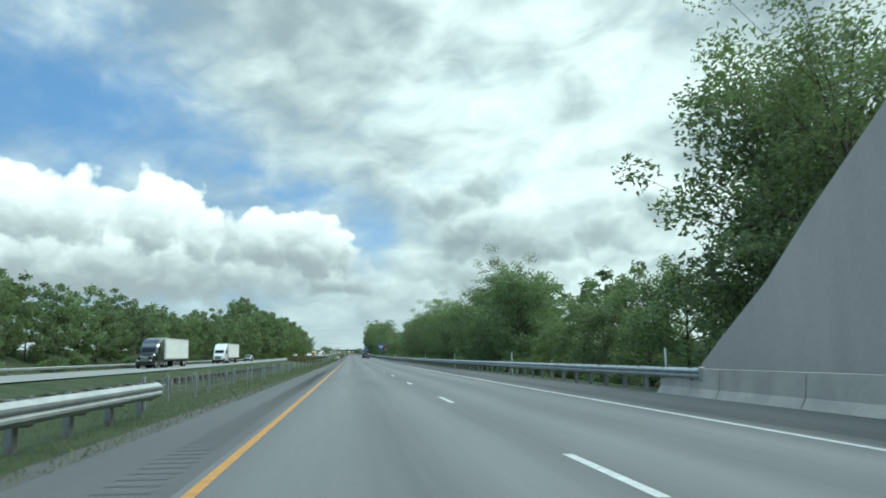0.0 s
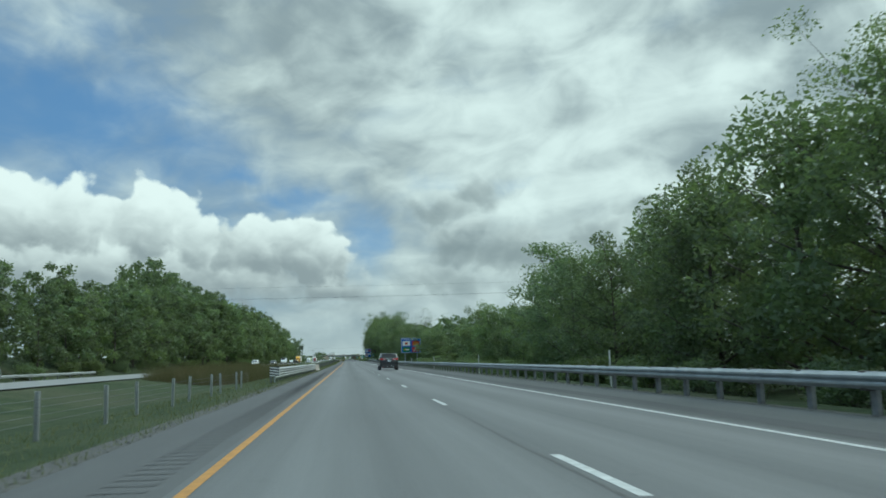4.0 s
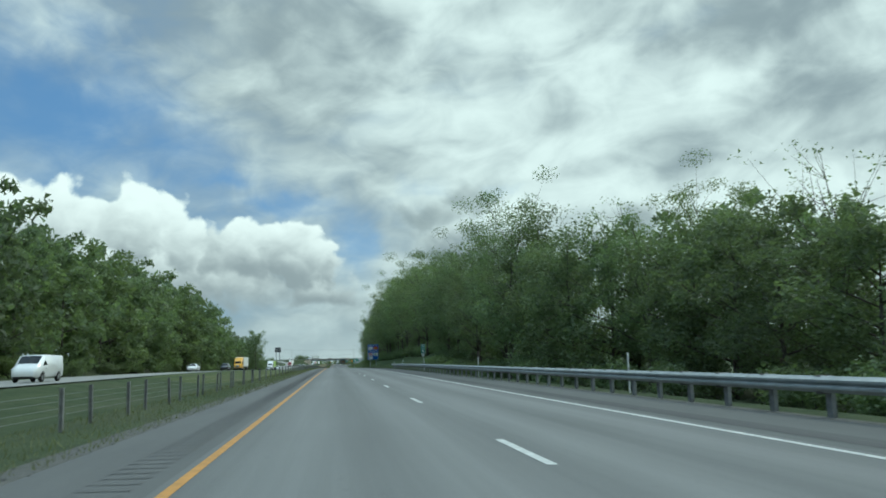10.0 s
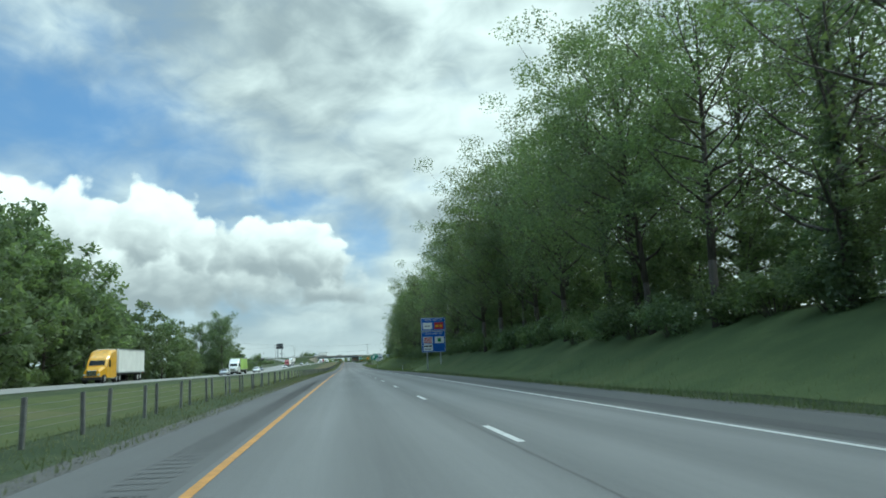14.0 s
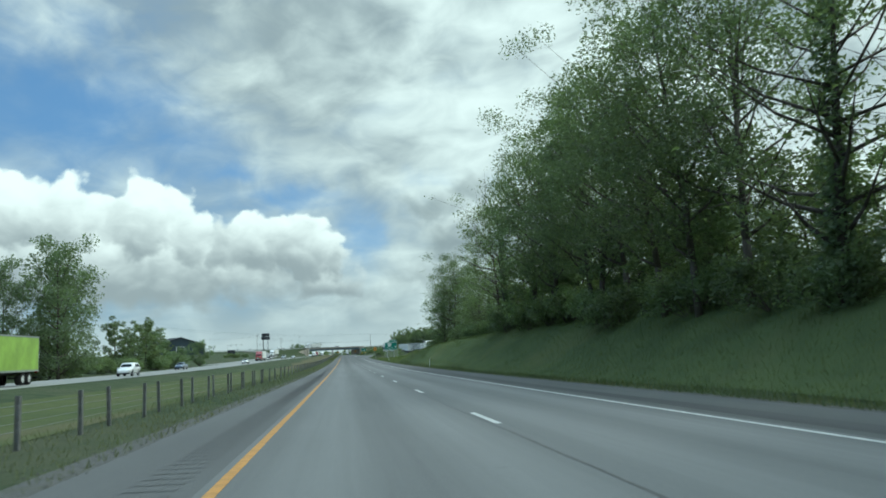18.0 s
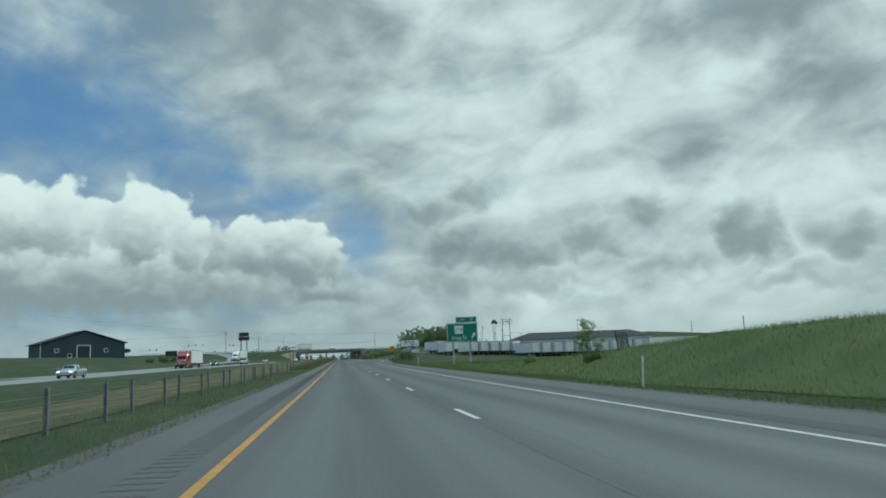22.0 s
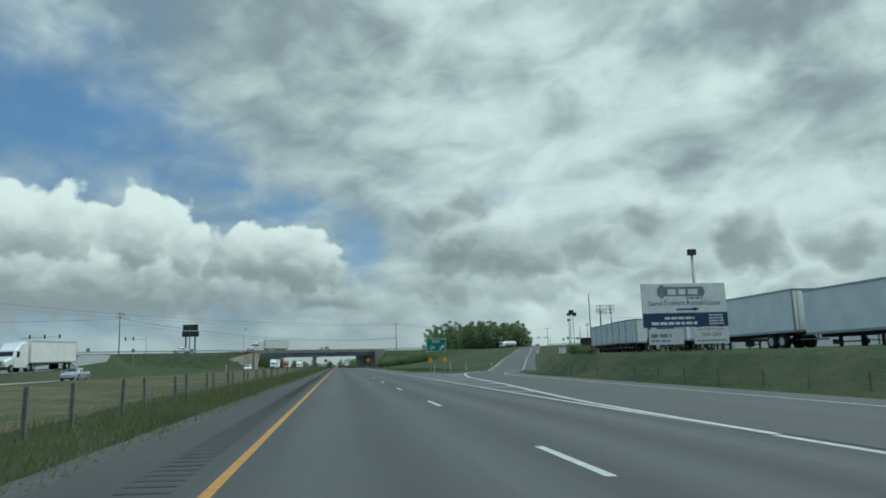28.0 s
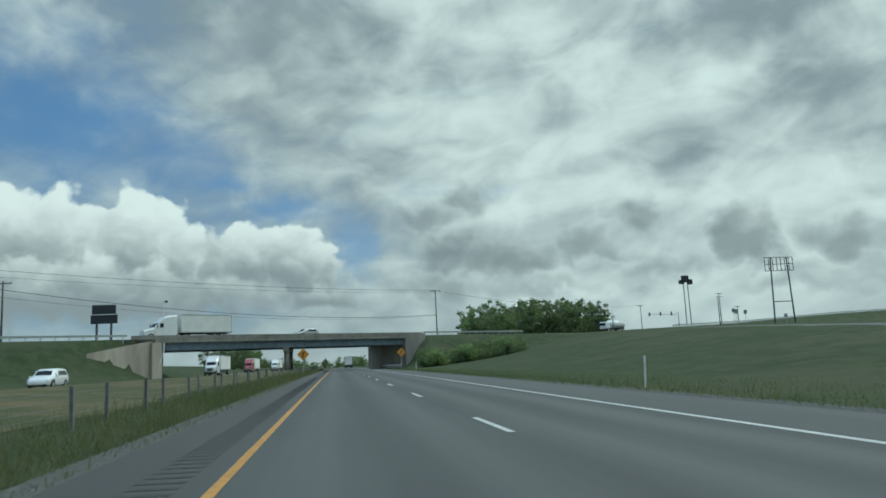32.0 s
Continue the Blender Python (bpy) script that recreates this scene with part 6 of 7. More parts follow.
def tall_board(x0, x1, y, z0, zm, z1, label):
    """Large dark advertising board of two parts on two steel columns."""
    xm = (x0 + x1) / 2
    g0 = gz(xm, y)
    r = empty("tall_advertising_board", xm, y, g0, label=label, category="billboard")
    w = (x1 - x0) / 2
    part("upper_board", boxes((-w * 0.92, w * 0.88, 0, 0.6, zm + 0.25 - g0, z1 - g0), bevel=0.04), M["dark_board"], r)
    part("lower_board", boxes((-w, w, -0.1, 0.7, z0 - g0, zm - g0), bevel=0.04), M["dark_board"], r)
    for x in (-w * 0.55, w * 0.55):
        bm = bmesh.new()
        tube(bm, (x, 0.3, -0.5), (x, 0.3, z0 - g0 + 0.2), 0.38, 0.38, 10)
        part("column", bm, M["dark_board"], r, smooth=True)


tall_board(-80.3, -72.0, 1415, 20.0, 22.9, 26.2, "large dark two-part advertising board on two columns")


def low_board():
    r = empty("low_advertising_board", -63.2, 1093, gz(-63.2, 1093), label="dark low advertising board seen from behind on four posts", category="billboard")
    part("board", boxes((-2.1, 2.1, 0, 0.15, 1.4, 3.6), bevel=0.02), M["dark_board"], r)
    for x in (-1.6, -0.5, 0.6, 1.7):
        part("post", boxes((x - 0.06, x + 0.06, 0.15, 0.27, -0.5, 3.2)), M["pole_wood"], r)


low_board()


def frame_sign():
    x, y = 121.2, 1345.0
    g0 = gz(x, y)
    r = empty("empty_sign_frame", x, y, g0, label="tall empty steel sign frame on two columns", category="sign frame")
    t = 26.5 - g0
    for q in (-3.0, 3.0):
        bm = bmesh.new()
        tube(bm, (q, 0, -0.5), (q * 0.8, 0, t), 0.22, 0.18, 8)
        part("column", bm, M["dark_board"], r)
    bm = bmesh.new()
    tube(bm, (-2.6, 0, t * 0.33), (2.6, 0, t * 0.33), 0.12)
    part("crossbar", bm, M["dark_board"], r)
    bm = bmesh.new()
    for k in range(3):
        box(bm, -4.2, 4.2, -0.08, 0.08, t - 3.8 + 1.85 * k, t - 3.65 + 1.85 * k)
    for k in range(8):
        q = -4.2 + 1.2 * k
        box(bm, q - 0.07, q + 0.07, -0.07, 0.07, t - 3.8, t)
    part("frame", bm, M["dark_board"], r)


def logo_sign():
    x, y = 126.0, 1411.6
    g0 = gz(x, y)
    r = empty("tall_logo_sign", x, y, g0, label="tall dark irregular sign on two thin columns", category="sign")
    t = 29.3 - g0
    for q in (-0.9, 0.9):
        bm = bmesh.new()
        tube(bm, (q, 0, -0.5), (q * 0.85, 0, t - 3), 0.2)
        part("column", bm, M["galv"], r)
    bm = bmesh.new()
    for a, b, c, d in ((-2.6, -0.4, t - 3.2, t - 1.6), (-1.5, 1.4, t - 2.6, t), (0.6, 2.8, t - 3.4, t - 1.4)):
        box(bm, a, b, -0.3, 0.3, c, d, 0.25)
    part("sign_body", bm, M["dark_board"], r)


frame_sign()
logo_sign()


# ---------------------------------------------------------------- buildings
def barn():
    """Gabled metal barn, its front turned towards the oncoming carriageway."""
    w, y1 = 13.2, 15.0
    base, eave, ridge = 4.3, 9.3, 13.4
    r = empty("barn", -85.1, 1064.6, zr(1066), 34.0, label="large blue-grey metal barn with white-framed door and small windows", category="barn")
    bm = bmesh.new()
    pts = [(-w, base - 2.5), (w, base - 2.5), (w, eave), (0, ridge), (-w, eave)]
    a = [bm.verts.new((x, 0, q)) for x, q in pts]
    b = [bm.verts.new((x, y1, q)) for x, q in pts]
    bm.faces.new(a)
    bm.faces.new(b[::-1])
    for i in (0, 1, 4):
        j = (i + 1) % 5
        bm.faces.new((a[j], a[i], b[i], b[j]))
    part("wall_shell", bm, M["barn_blue"], r)
    sl = (ridge - eave) / w
    for s in (-1, 1):
        xe = s * (w + 0.7)
        verts = [(0, -0.6, ridge + 0.15), (xe, -0.6, eave - 0.7 * sl + 0.15), (xe, y1 + 0.6, eave - 0.7 * sl + 0.15), (0, y1 + 0.6, ridge + 0.15)]
        verts += [(q[0], q[1], q[2] - 0.25) for q in verts]
        link_mesh("roof_slope", verts, [(0, 1, 2, 3), (4, 7, 6, 5), (0, 4, 5, 1), (1, 5, 6, 2), (2, 6, 7, 3), (3, 7, 4, 0)], M["barn_roof"], r)
    part("corner_trim", boxes((-w - 0.12, -w - 0.01, -0.12, 0.5, base - 1.0, eave)), M["sign_white"], r)
    d = part("door", boxes((-2.1, 1.8, -0.08, -0.01, base - 0.6, 8.4)), M["dark_board"], r)
    for q in ((-2.35, -2.1, base - 0.6, 8.6), (1.8, 2.05, base - 0.6, 8.6), (-2.1, 1.8, 8.4, 8.6)):
        part("door_trim", boxes((q[0], q[1], -0.12, -0.01, q[2], q[3])), M["sign_white"], d)
    for x in frange(-w + 0.6, w - 0.6, 0.9):
        top = ridge - abs(x) * sl - 0.2
        if not -2.5 < x < 2.2:
            part("cladding_rib", boxes((x - 0.03, x + 0.03, -0.035, -0.002, base - 1.5, top)), M["barn_blue"], r)
    for wx, wz in ((-8.4, 6.9), (7.0, 6.7), (-4.4, 5.2)):
        win = part("window", boxes((wx - 0.5, wx + 0.5, -0.06, -0.01, wz - 0.5, wz + 0.5)), M["glass"], r)
        for q in ((-0.65, -0.5, -0.65, 0.65), (0.5, 0.65, -0.65, 0.65), (-0.5, 0.5, 0.5, 0.65), (-0.5, 0.5, -0.65, -0.5)):
            part("window_trim", boxes((wx + q[0], wx + q[1], -0.1, -0.01, wz + q[2], wz + q[3])), M["sign_white"], win)


def oval_sign():
    x, y = -100.7, 1172.3
    z = gz(x, y)
    r = empty("oval_sign", x, y, z, label="dark oval dealer sign on two short posts", category="sign")
    top = 10.4 - z
    bm = bmesh.new()
    ring = [(2.4 * math.cos(k * math.pi / 12), top - 1.0 + 1.0 * math.sin(k * math.pi / 12)) for k in range(24)]
    f = [bm.verts.new((p, -0.2, q)) for p, q in ring]
    b = [bm.verts.new((p, 0.2, q)) for p, q in ring]
    bm.faces.new(f)
    bm.faces.new(b[::-1])
    for k in range(24):
        bm.faces.new((f[(k + 1) % 24], f[k], b[k], b[(k + 1) % 24]))
    part("sign_face", bm, M["dark_board"], r)
    for q in (-0.9, 0.9):
        part("post", boxes((q - 0.12, q + 0.12, -0.12, 0.12, -0.5, top - 1.6)), M["galv"], r)


oval_sign()


def low_building(name, x0, x1, y0, y1, z0, z1, ridge, mat, roof, label):
    z = zr(min(y0, Y_B))
    r = empty(name, 0, 0, z, label=label, category="building")
    part("wall_shell", boxes((x0, x1, y0, y1, z0, z1), bevel=0.05), M[mat], r)
    ym = (y0 + y1) / 2
    verts = [(x0 - 0.8, y0 - 0.8, z1), (x1 + 0.8, y0 - 0.8, z1), (x1 - 6, ym, ridge), (x0 + 6, ym, ridge), (x0 - 0.8, y1 + 0.8, z1), (x1 + 0.8, y1 + 0.8, z1)]
    link_mesh("roof", verts, [(0, 1, 2, 3), (1, 5, 2), (5, 4, 3, 2), (4, 0, 3), (0, 4, 5, 1)], M[roof], r)
    for q in frange(x0 + 4, x1 - 4, 8):
        part("window", boxes((q - 1.2, q + 1.2, y0 - 0.06, y0 + 0.01, z0 + 1.4, z0 + 2.6)), M["glass"], r)


def ramp_signs():
    """Two small signs on the far side of the exit ramp."""
    x, y = 44.5, 1181.0
    z = gz(x, y)
    r = empty("parking_ban_sign", x, y, z, label="white square sign with a crossed-out letter on a post", category="road sign")
    plate(r, "panel", -0.62, 0.62, 2.0, 3.25, M["sign_white"], bevel=0.01)
    plate(r, "small_plate", -0.3, 0.3, 1.1, 1.85, M["sign_white"], bevel=0.01)
    text_mesh("lettering", "P", 0.9, M["sign_black"], r, 0, 2.62)
    n = 28
    ring = [(q * math.cos(2 * math.pi * k / n), -0.012, 2.62 + q * math.sin(2 * math.pi * k / n)) for k in range(n) for q in (0.42, 0.52)]
    link_mesh("ban_ring", ring, [(2 * k, 2 * k + 1, (2 * k + 3) % (2 * n), (2 * k + 2) % (2 * n)) for k in range(n)], M["sign_red"], r)
    link_mesh("ban_bar", [(-0.36, -0.014, 2.93), (-0.30, -0.014, 2.99), (0.36, -0.014, 2.31), (0.30, -0.014, 2.25)], [(0, 1, 2, 3)], M["sign_red"], r)
    part("post", boxes((-0.04, 0.04, 0.02, 0.1, -0.5, 3.2)), M["galv"], r)
    x, y = 46.0, 1166.0
    z = gz(x, y)
    r = empty("market_board", x, y, z, label="small white board with dark lettering leaning on two stakes", category="sign board")
    r.matrix_world = pose(x, y, z, 0, -4, 0)
    plate(r, "panel", -0.8, 0.8, 1.3, 2.5, M["sign_white"], bevel=0.01)
    text_mesh("lettering", "FLEA", 0.42, M["navy"], r, 0, 2.18)
    text_mesh("lettering", "MARKET", 0.36, M["navy"], r, 0, 1.72)
    for q in (-0.6, 0.6):
        part("stake", boxes((q - 0.03, q + 0.03, 0.02, 0.08, -0.4, 2.3)), M["pole_wood"], r)


ramp_signs()
barn()
low_building("warehouse", 95, 165, 1185, 1215, 1.0, 6.5, 10.3, "pale_back", "barn_roof", "long low warehouse with a dark shallow roof")
low_building("warehouse", 108, 170, 1250, 1285, 3.0, 7.5, 10.6, "grey_print", "barn_roof", "long low building with a dark sloping roof")
low_building("shop_building", 64.2, 66.6, 1207, 1209.5, 1.5, 6.2, 6.3, "brick_brown", "barn_roof", "small dark brown kiosk with a flat roof")


# ---------------------------------------------------------------- vehicles
def wheel(parent, x, y, r, w, side, rim="rim"):
    bm = bmesh.new()
    n = 20
    prof = [(0.0, r * 0.62), (0.0, r * 0.92), (0.03, r), (w - 0.03, r), (w, r * 0.92), (w, r * 0.62)]
    rings = []
    for d, rad in prof:
        rings.append([bm.verts.new((-side * d, rad * math.cos(2 * math.pi * i / n), rad * math.sin(2 * math.pi * i / n))) for i in range(n)])
    for a, b in zip(rings, rings[1:]):
        for i in range(n):
            j = (i + 1) % n
            bm.faces.new((a[i], a[j], b[j], b[i]))
    wh = empty("wheel", 0, 0, 0)
    wh.parent = parent
    wh.matrix_basis = pose(x, y, r)
    part("tyre", bm, M["rubber"], wh, smooth=True)
    bm = bmesh.new()
    tube(bm, (-side * 0.06, 0, 0), (-side * 0.03, 0, 0), r * 0.63, r * 0.63, 20)
    for i in range(10):
        a = 2 * math.pi * (i // 2) / 5 + (0.16 if i % 2 else -0.16)
        tube(bm, (-side * 0.03, 0, 0), (-side * 0.012, r * 0.6 * math.cos(a), r * 0.6 * math.sin(a)), 0.028, 0.024, 5)
    tube(bm, (-side * 0.05, 0, 0), (-side * 0.005, 0, 0), r * 0.16, r * 0.14, 10)
    part("rim", bm, M[rim], wh)


# stations: y, half width at sill, belt, roof; heights of sill, belt, roof edge, roof middle
VAN = [(0.00, 0.74, 0.84, 0.78, 0.42, 1.10, 1.15, 1.17), (0.05, 0.82, 0.90, 0.82, 0.34, 1.12, 1.20, 1.22), (0.13, 0.88, 0.94, 0.82, 0.28, 1.13, 1.28, 1.31), (0.30, 0.93, 0.98, 0.79, 0.26, 1.12, 1.50, 1.54), (0.52, 0.96, 1.00, 0.78, 0.26, 1.10, 1.68, 1.72),
       (0.95, 0.98, 1.01, 0.80, 0.26, 1.09, 1.72, 1.77), (1.9, 0.98, 1.01, 0.80, 0.25, 1.06, 1.72, 1.78), (2.9, 0.98, 1.01, 0.79, 0.25, 1.03, 1.68, 1.74), (3.5, 0.98, 1.00, 0.76, 0.25, 1.01, 1.54, 1.60),
       (4.0, 0.97, 0.98, 0.80, 0.25, 0.99, 1.26, 1.30), (4.25, 0.96, 0.96, 0.84, 0.25, 0.98, 1.06, 1.10), (4.8, 0.92, 0.90, 0.74, 0.26, 0.88, 0.95, 0.98), (5.08, 0.82, 0.80, 0.62, 0.30, 0.74, 0.80, 0.82), (5.18, 0.66, 0.66, 0.5, 0.36, 0.62, 0.66, 0.66)]
SEDAN = [(0.00, 0.72, 0.78, 0.7, 0.40, 0.88, 0.95, 0.96), (0.12, 0.84, 0.88, 0.76, 0.28, 0.93, 1.02, 1.03), (0.75, 0.88, 0.91, 0.70, 0.22, 0.95, 1.05, 1.07), (1.35, 0.89, 0.91, 0.60, 0.22, 0.95, 1.34, 1.38), (2.1, 0.89, 0.91, 0.60, 0.22, 0.93, 1.40, 1.45),
         (2.9, 0.89, 0.91, 0.60, 0.22, 0.91, 1.33, 1.38), (3.5, 0.89, 0.90, 0.70, 0.22, 0.90, 0.98, 1.02), (4.2, 0.86, 0.86, 0.66, 0.23, 0.80, 0.84, 0.87), (4.6, 0.76, 0.76, 0.56, 0.28, 0.66, 0.70, 0.72), (4.72, 0.6, 0.6, 0.45, 0.34, 0.55, 0.58, 0.58)]
SUV = [(0.00, 0.78, 0.84, 0.78, 0.45, 0.98, 1.02, 1.03), (0.12, 0.88, 0.92, 0.80, 0.34, 1.04, 1.22, 1.24), (0.45, 0.92, 0.94, 0.72, 0.30, 1.06, 1.62, 1.66), (1.2, 0.93, 0.95, 0.71, 0.30, 1.05, 1.68, 1.73), (2.4, 0.93, 0.95, 0.71, 0.30, 1.03, 1.66, 1.71), (3.0, 0.93, 0.95, 0.70, 0.30, 1.02, 1.50, 1.55),
       (3.5, 0.92, 0.93, 0.76, 0.30, 1.01, 1.10, 1.13), (4.2, 0.88, 0.88, 0.70, 0.31, 0.94, 0.99, 1.01), (4.6, 0.78, 0.78, 0.6, 0.36, 0.78, 0.83, 0.84), (4.72, 0.64, 0.64, 0.5, 0.42, 0.64, 0.68, 0.68)]
PICKUP = [(0.0, 0.92, 0.96, 0.94, 0.55, 1.05, 1.10, 1.10), (0.06, 0.95, 0.98, 0.96, 0.45, 1.08, 1.12, 1.12), (1.75, 0.96, 0.99, 0.96, 0.42, 1.08, 1.12, 1.12), (1.95, 0.96, 0.99, 0.78, 0.42, 1.12, 1.80, 1.84), (3.0, 0.96, 0.99, 0.78, 0.42, 1.12, 1.86, 1.90), (3.7, 0.96, 0.99, 0.78, 0.42, 1.12, 1.74, 1.78),
          (4.3, 0.96, 0.98, 0.86, 0.42, 1.12, 1.22, 1.25), (5.2, 0.94, 0.95, 0.80, 0.44, 1.08, 1.14, 1.16), (5.6, 0.86, 0.88, 0.7, 0.5, 0.9, 0.98, 1.0), (5.7, 0.72, 0.74, 0.6, 0.55, 0.8, 0.84, 0.84)]
PANEL_VAN = [(0.0, 0.92, 0.96, 0.88, 0.45, 1.20, 1.98, 2.02), (0.08, 0.96, 1.0, 0.9, 0.35, 1.22, 2.04, 2.08), (2.8, 0.98, 1.02, 0.9, 0.32, 1.22, 2.06, 2.11), (3.9, 0.98, 1.02, 0.86, 0.32, 1.2, 1.98, 2.03), (4.75, 0.97, 0.99, 0.84, 0.32, 1.15, 1.32, 1.36), (5.25, 0.92, 0.92, 0.76, 0.34, 1.02, 1.12, 1.14), (5.5, 0.8, 0.8, 0.62, 0.4, 0.8, 0.86, 0.86), (5.56, 0.68, 0.68, 0.5, 0.45, 0.66, 0.7, 0.7)]


def station(st, y):
    ys = [s[0] for s in st]
    return [float(np.interp(y, ys, [s[i] for s in st])) for i in range(1, 8)]


def on_side(st, y, v, side, out=0.012):
    """A point of the body's side between belt (v 0) and roof edge (v 1)."""
    ws, wb, wr, zs, zb, ze, zt = station(st, y)
    return (side * (wb + (wr - wb) * v + out), y, zb + (ze - zb) * v)


def body_loft(name, st, mat, parent):
    verts, faces = [], []
    n = 13
    for y, ws, wb, wr, zs, zb, ze, zt in st:
        zm = (zs + zb) / 2
        half = [(ws * 0.9, zs), (ws, zs + 0.1), (wb + 0.015, zm + 0.05), (wb, zb), (wr + 0.02, ze - 0.01), (wr * 0.75, ze + (zt - ze) * 0.65)]
        ring = [(x, y, z) for x, z in half] + [(0, y, zt)] + [(-x, y, z) for x, z in reversed(half)]
        verts += ring
    for i in range(len(st) - 1):
        for j in range(n - 1):
            a = i * n + j
            faces.append((a, a + n, a + n + 1, a + 1))
        faces.append((i * n + n - 1, i * n + n - 1 + n, i * n + n, i * n))
    faces += [tuple(range(n)), tuple(range(len(verts) - 1, len(verts) - n - 1, -1))]
    ob = link_mesh(name, verts, faces, mat, parent, smooth=True)
    return ob


def side_glass(st, parent, ya, yb, va, vb, name="side_window", slant=0.0, slant_f=0.0):
    for s in (-1, 1):
        n = 4
        verts, faces = [], []
        for i in range(n + 1):
            f = i / n
            y0, y1 = ya + (yb - ya) * f, (ya + slant) + (yb - slant_f - ya - slant) * f
            verts += [on_side(st, y0, va, s), on_side(st, y1, vb, s)]
        for i in range(n):
            q = (2 * i, 2 * i + 1, 2 * i + 3, 2 * i + 2)
            faces.append(q if s < 0 else q[::-1])
        link_mesh(name, verts, faces, M["glass"], parent, smooth=True)


def end_glass(st, parent, y0, y1, name, frac=0.86, lift=0.012, sgn=1):
    """Windscreen or rear window between two stations."""
    verts, faces = [], []
    for y in (y0, (y0 + y1) / 2, y1):
        ws, wb, wr, zs, zb, ze, zt = station(st, y)
        for k in (-1, -0.5, 0.0, 0.5, 1):
            x = k * wr * frac
            z = zt - (zt - ze) * abs(k) ** 2 * 0.9
            verts.append((x, y - sgn * lift * 0.7, z + lift))
    for i in range(2):
        for j in range(4):
            a = 5 * i + j
            faces.append((a, a + 1, a + 6, a + 5))
    link_mesh(name, verts, faces, M["glass"], parent, smooth=True)


def car(name, st, paint_mat, x, y, rz, label, kind="car", group="", lit=False, wheels=None, z=None, r=0.34, tails=True):
    """A road vehicle with its nose towards +y before turning; y is its tail's place on the road when rz is 0."""
    root = empty(name, 0, 0, 0, label=label, category=kind, group=group)
    L = st[-1][0]
    z0 = (gz(x, y) if z is None else z) + 0.02
    root.matrix_world = pose(x, y, z0, 0, 0, rz) @ Matrix.Translation((0, -L / 2, 0))
    body_loft("body", st, M[paint_mat], root)
    wy = wheels or (0.19 * L, 0.80 * L)
    w = station(st, L * 0.5)[1]
    for yy in wy:
        for s in (-1, 1):
            wheel(root, s * (w + 0.005), yy, r, 0.22, s)
            bm = bmesh.new()
            n = 12
            inner = [bm.verts.new((s * (w + 0.014), yy + (r + 0.02) * math.cos(math.pi * i / n), r + (r + 0.02) * math.sin(math.pi * i / n))) for i in range(n + 1)]
            outer = [bm.verts.new((s * (w + 0.008), yy + (r + 0.09) * math.cos(math.pi * i / n), r + (r + 0.09) * math.sin(math.pi * i / n))) for i in range(n + 1)]
            for i in range(n):
                bm.faces.new((inner[i], inner[i + 1], outer[i + 1], outer[i]))
            part("wheel_arch", bm, M["black_trim"], root)
    for s in (-1, 1):
        m = part("mirror", boxes((s * 0.97 - 0.02, s * 0.97 + 0.16 * s + 0.02, L * 0.68, L * 0.68 + 0.12, 0.98, 1.14), bevel=0.03) if s > 0 else boxes((-1.15, -0.97, L * 0.68, L * 0.68 + 0.12, 0.98, 1.14), bevel=0.03), M[paint_mat], root)
        part("headlight", boxes((s * 0.62 - 0.16, s * 0.62 + 0.16, L - 0.22, L - 0.05, 0.62, 0.76), bevel=0.03), M["headlight" if lit else "clear_lamp"], root)
        if tails:
            part("tail_light", boxes((s * 0.72 - 0.14, s * 0.72 + 0.14, -0.02, 0.12, 0.82, 0.98), bevel=0.03), M["red_lamp"], root)
    part("grille", boxes((-0.42, 0.42, L - 0.1, L - 0.005, 0.46, 0.64), bevel=0.02), M["black_trim"], root)
    part("front_bumper", boxes((-0.72, 0.72, L - 0.28, L - 0.02, 0.26, 0.46), bevel=0.04), M["black_trim"], root)
    return root


def sedan(mat, x, y, label, lit=False, rz=180):
    c = car("car", SEDAN, mat, x, y, rz, label, group="oncoming cars", lit=lit, z=zr(y) + rel(x, y) + 0.03)
    side_glass(SEDAN, c, 1.15, 3.25, 0.12, 0.88, slant=0.25, slant_f=0.35)
    end_glass(SEDAN, c, 2.95, 3.45, "windscreen", sgn=-1)
    end_glass(SEDAN, c, 0.8, 1.3, "rear_window")
    return c


def suv(mat, x, y, label, lit=False, rz=180):
    c = car("car", SUV, mat, x, y, rz, label, group="oncoming cars", lit=lit, z=zr(y) + rel(x, y) + 0.03, r=0.37)
    side_glass(SUV, c, 0.5, 3.2, 0.12, 0.86, slant=0.1, slant_f=0.4)
    end_glass(SUV, c, 3.02, 3.46, "windscreen", sgn=-1)
    end_glass(SUV, c, 0.14, 0.42, "rear_window")
    return c


def pickup(mat, x, y, label, lit=False, rz=180):
    c = car("pickup_truck", PICKUP, mat, x, y, rz, label, kind="pickup", group="oncoming cars", lit=lit, z=zr(y) + rel(x, y) + 0.03, r=0.4)
    side_glass(PICKUP, c, 2.1, 4.0, 0.15, 0.86, slant=0.05, slant_f=0.45)
    end_glass(PICKUP, c, 3.72, 4.26, "windscreen", sgn=-1)
    part("load_bed", boxes((-0.8, 0.8, 0.1, 1.7, 0.9, 1.126)), M["black_trim"], c)
    return c


def panel_van(x, y):
    c = car("delivery_van", PANEL_VAN, "car_white", x, y, 180, "white panel van with dark lower bumper", kind="van", group="oncoming cars", z=zr(y) + rel(x, y) + 0.03, r=0.36)
    side_glass(PANEL_VAN, c, 3.55, 4.45, 0.1, 0.85, slant_f=0.35)
    end_glass(PANEL_VAN, c, 3.95, 4.7, "windscreen", sgn=-1)


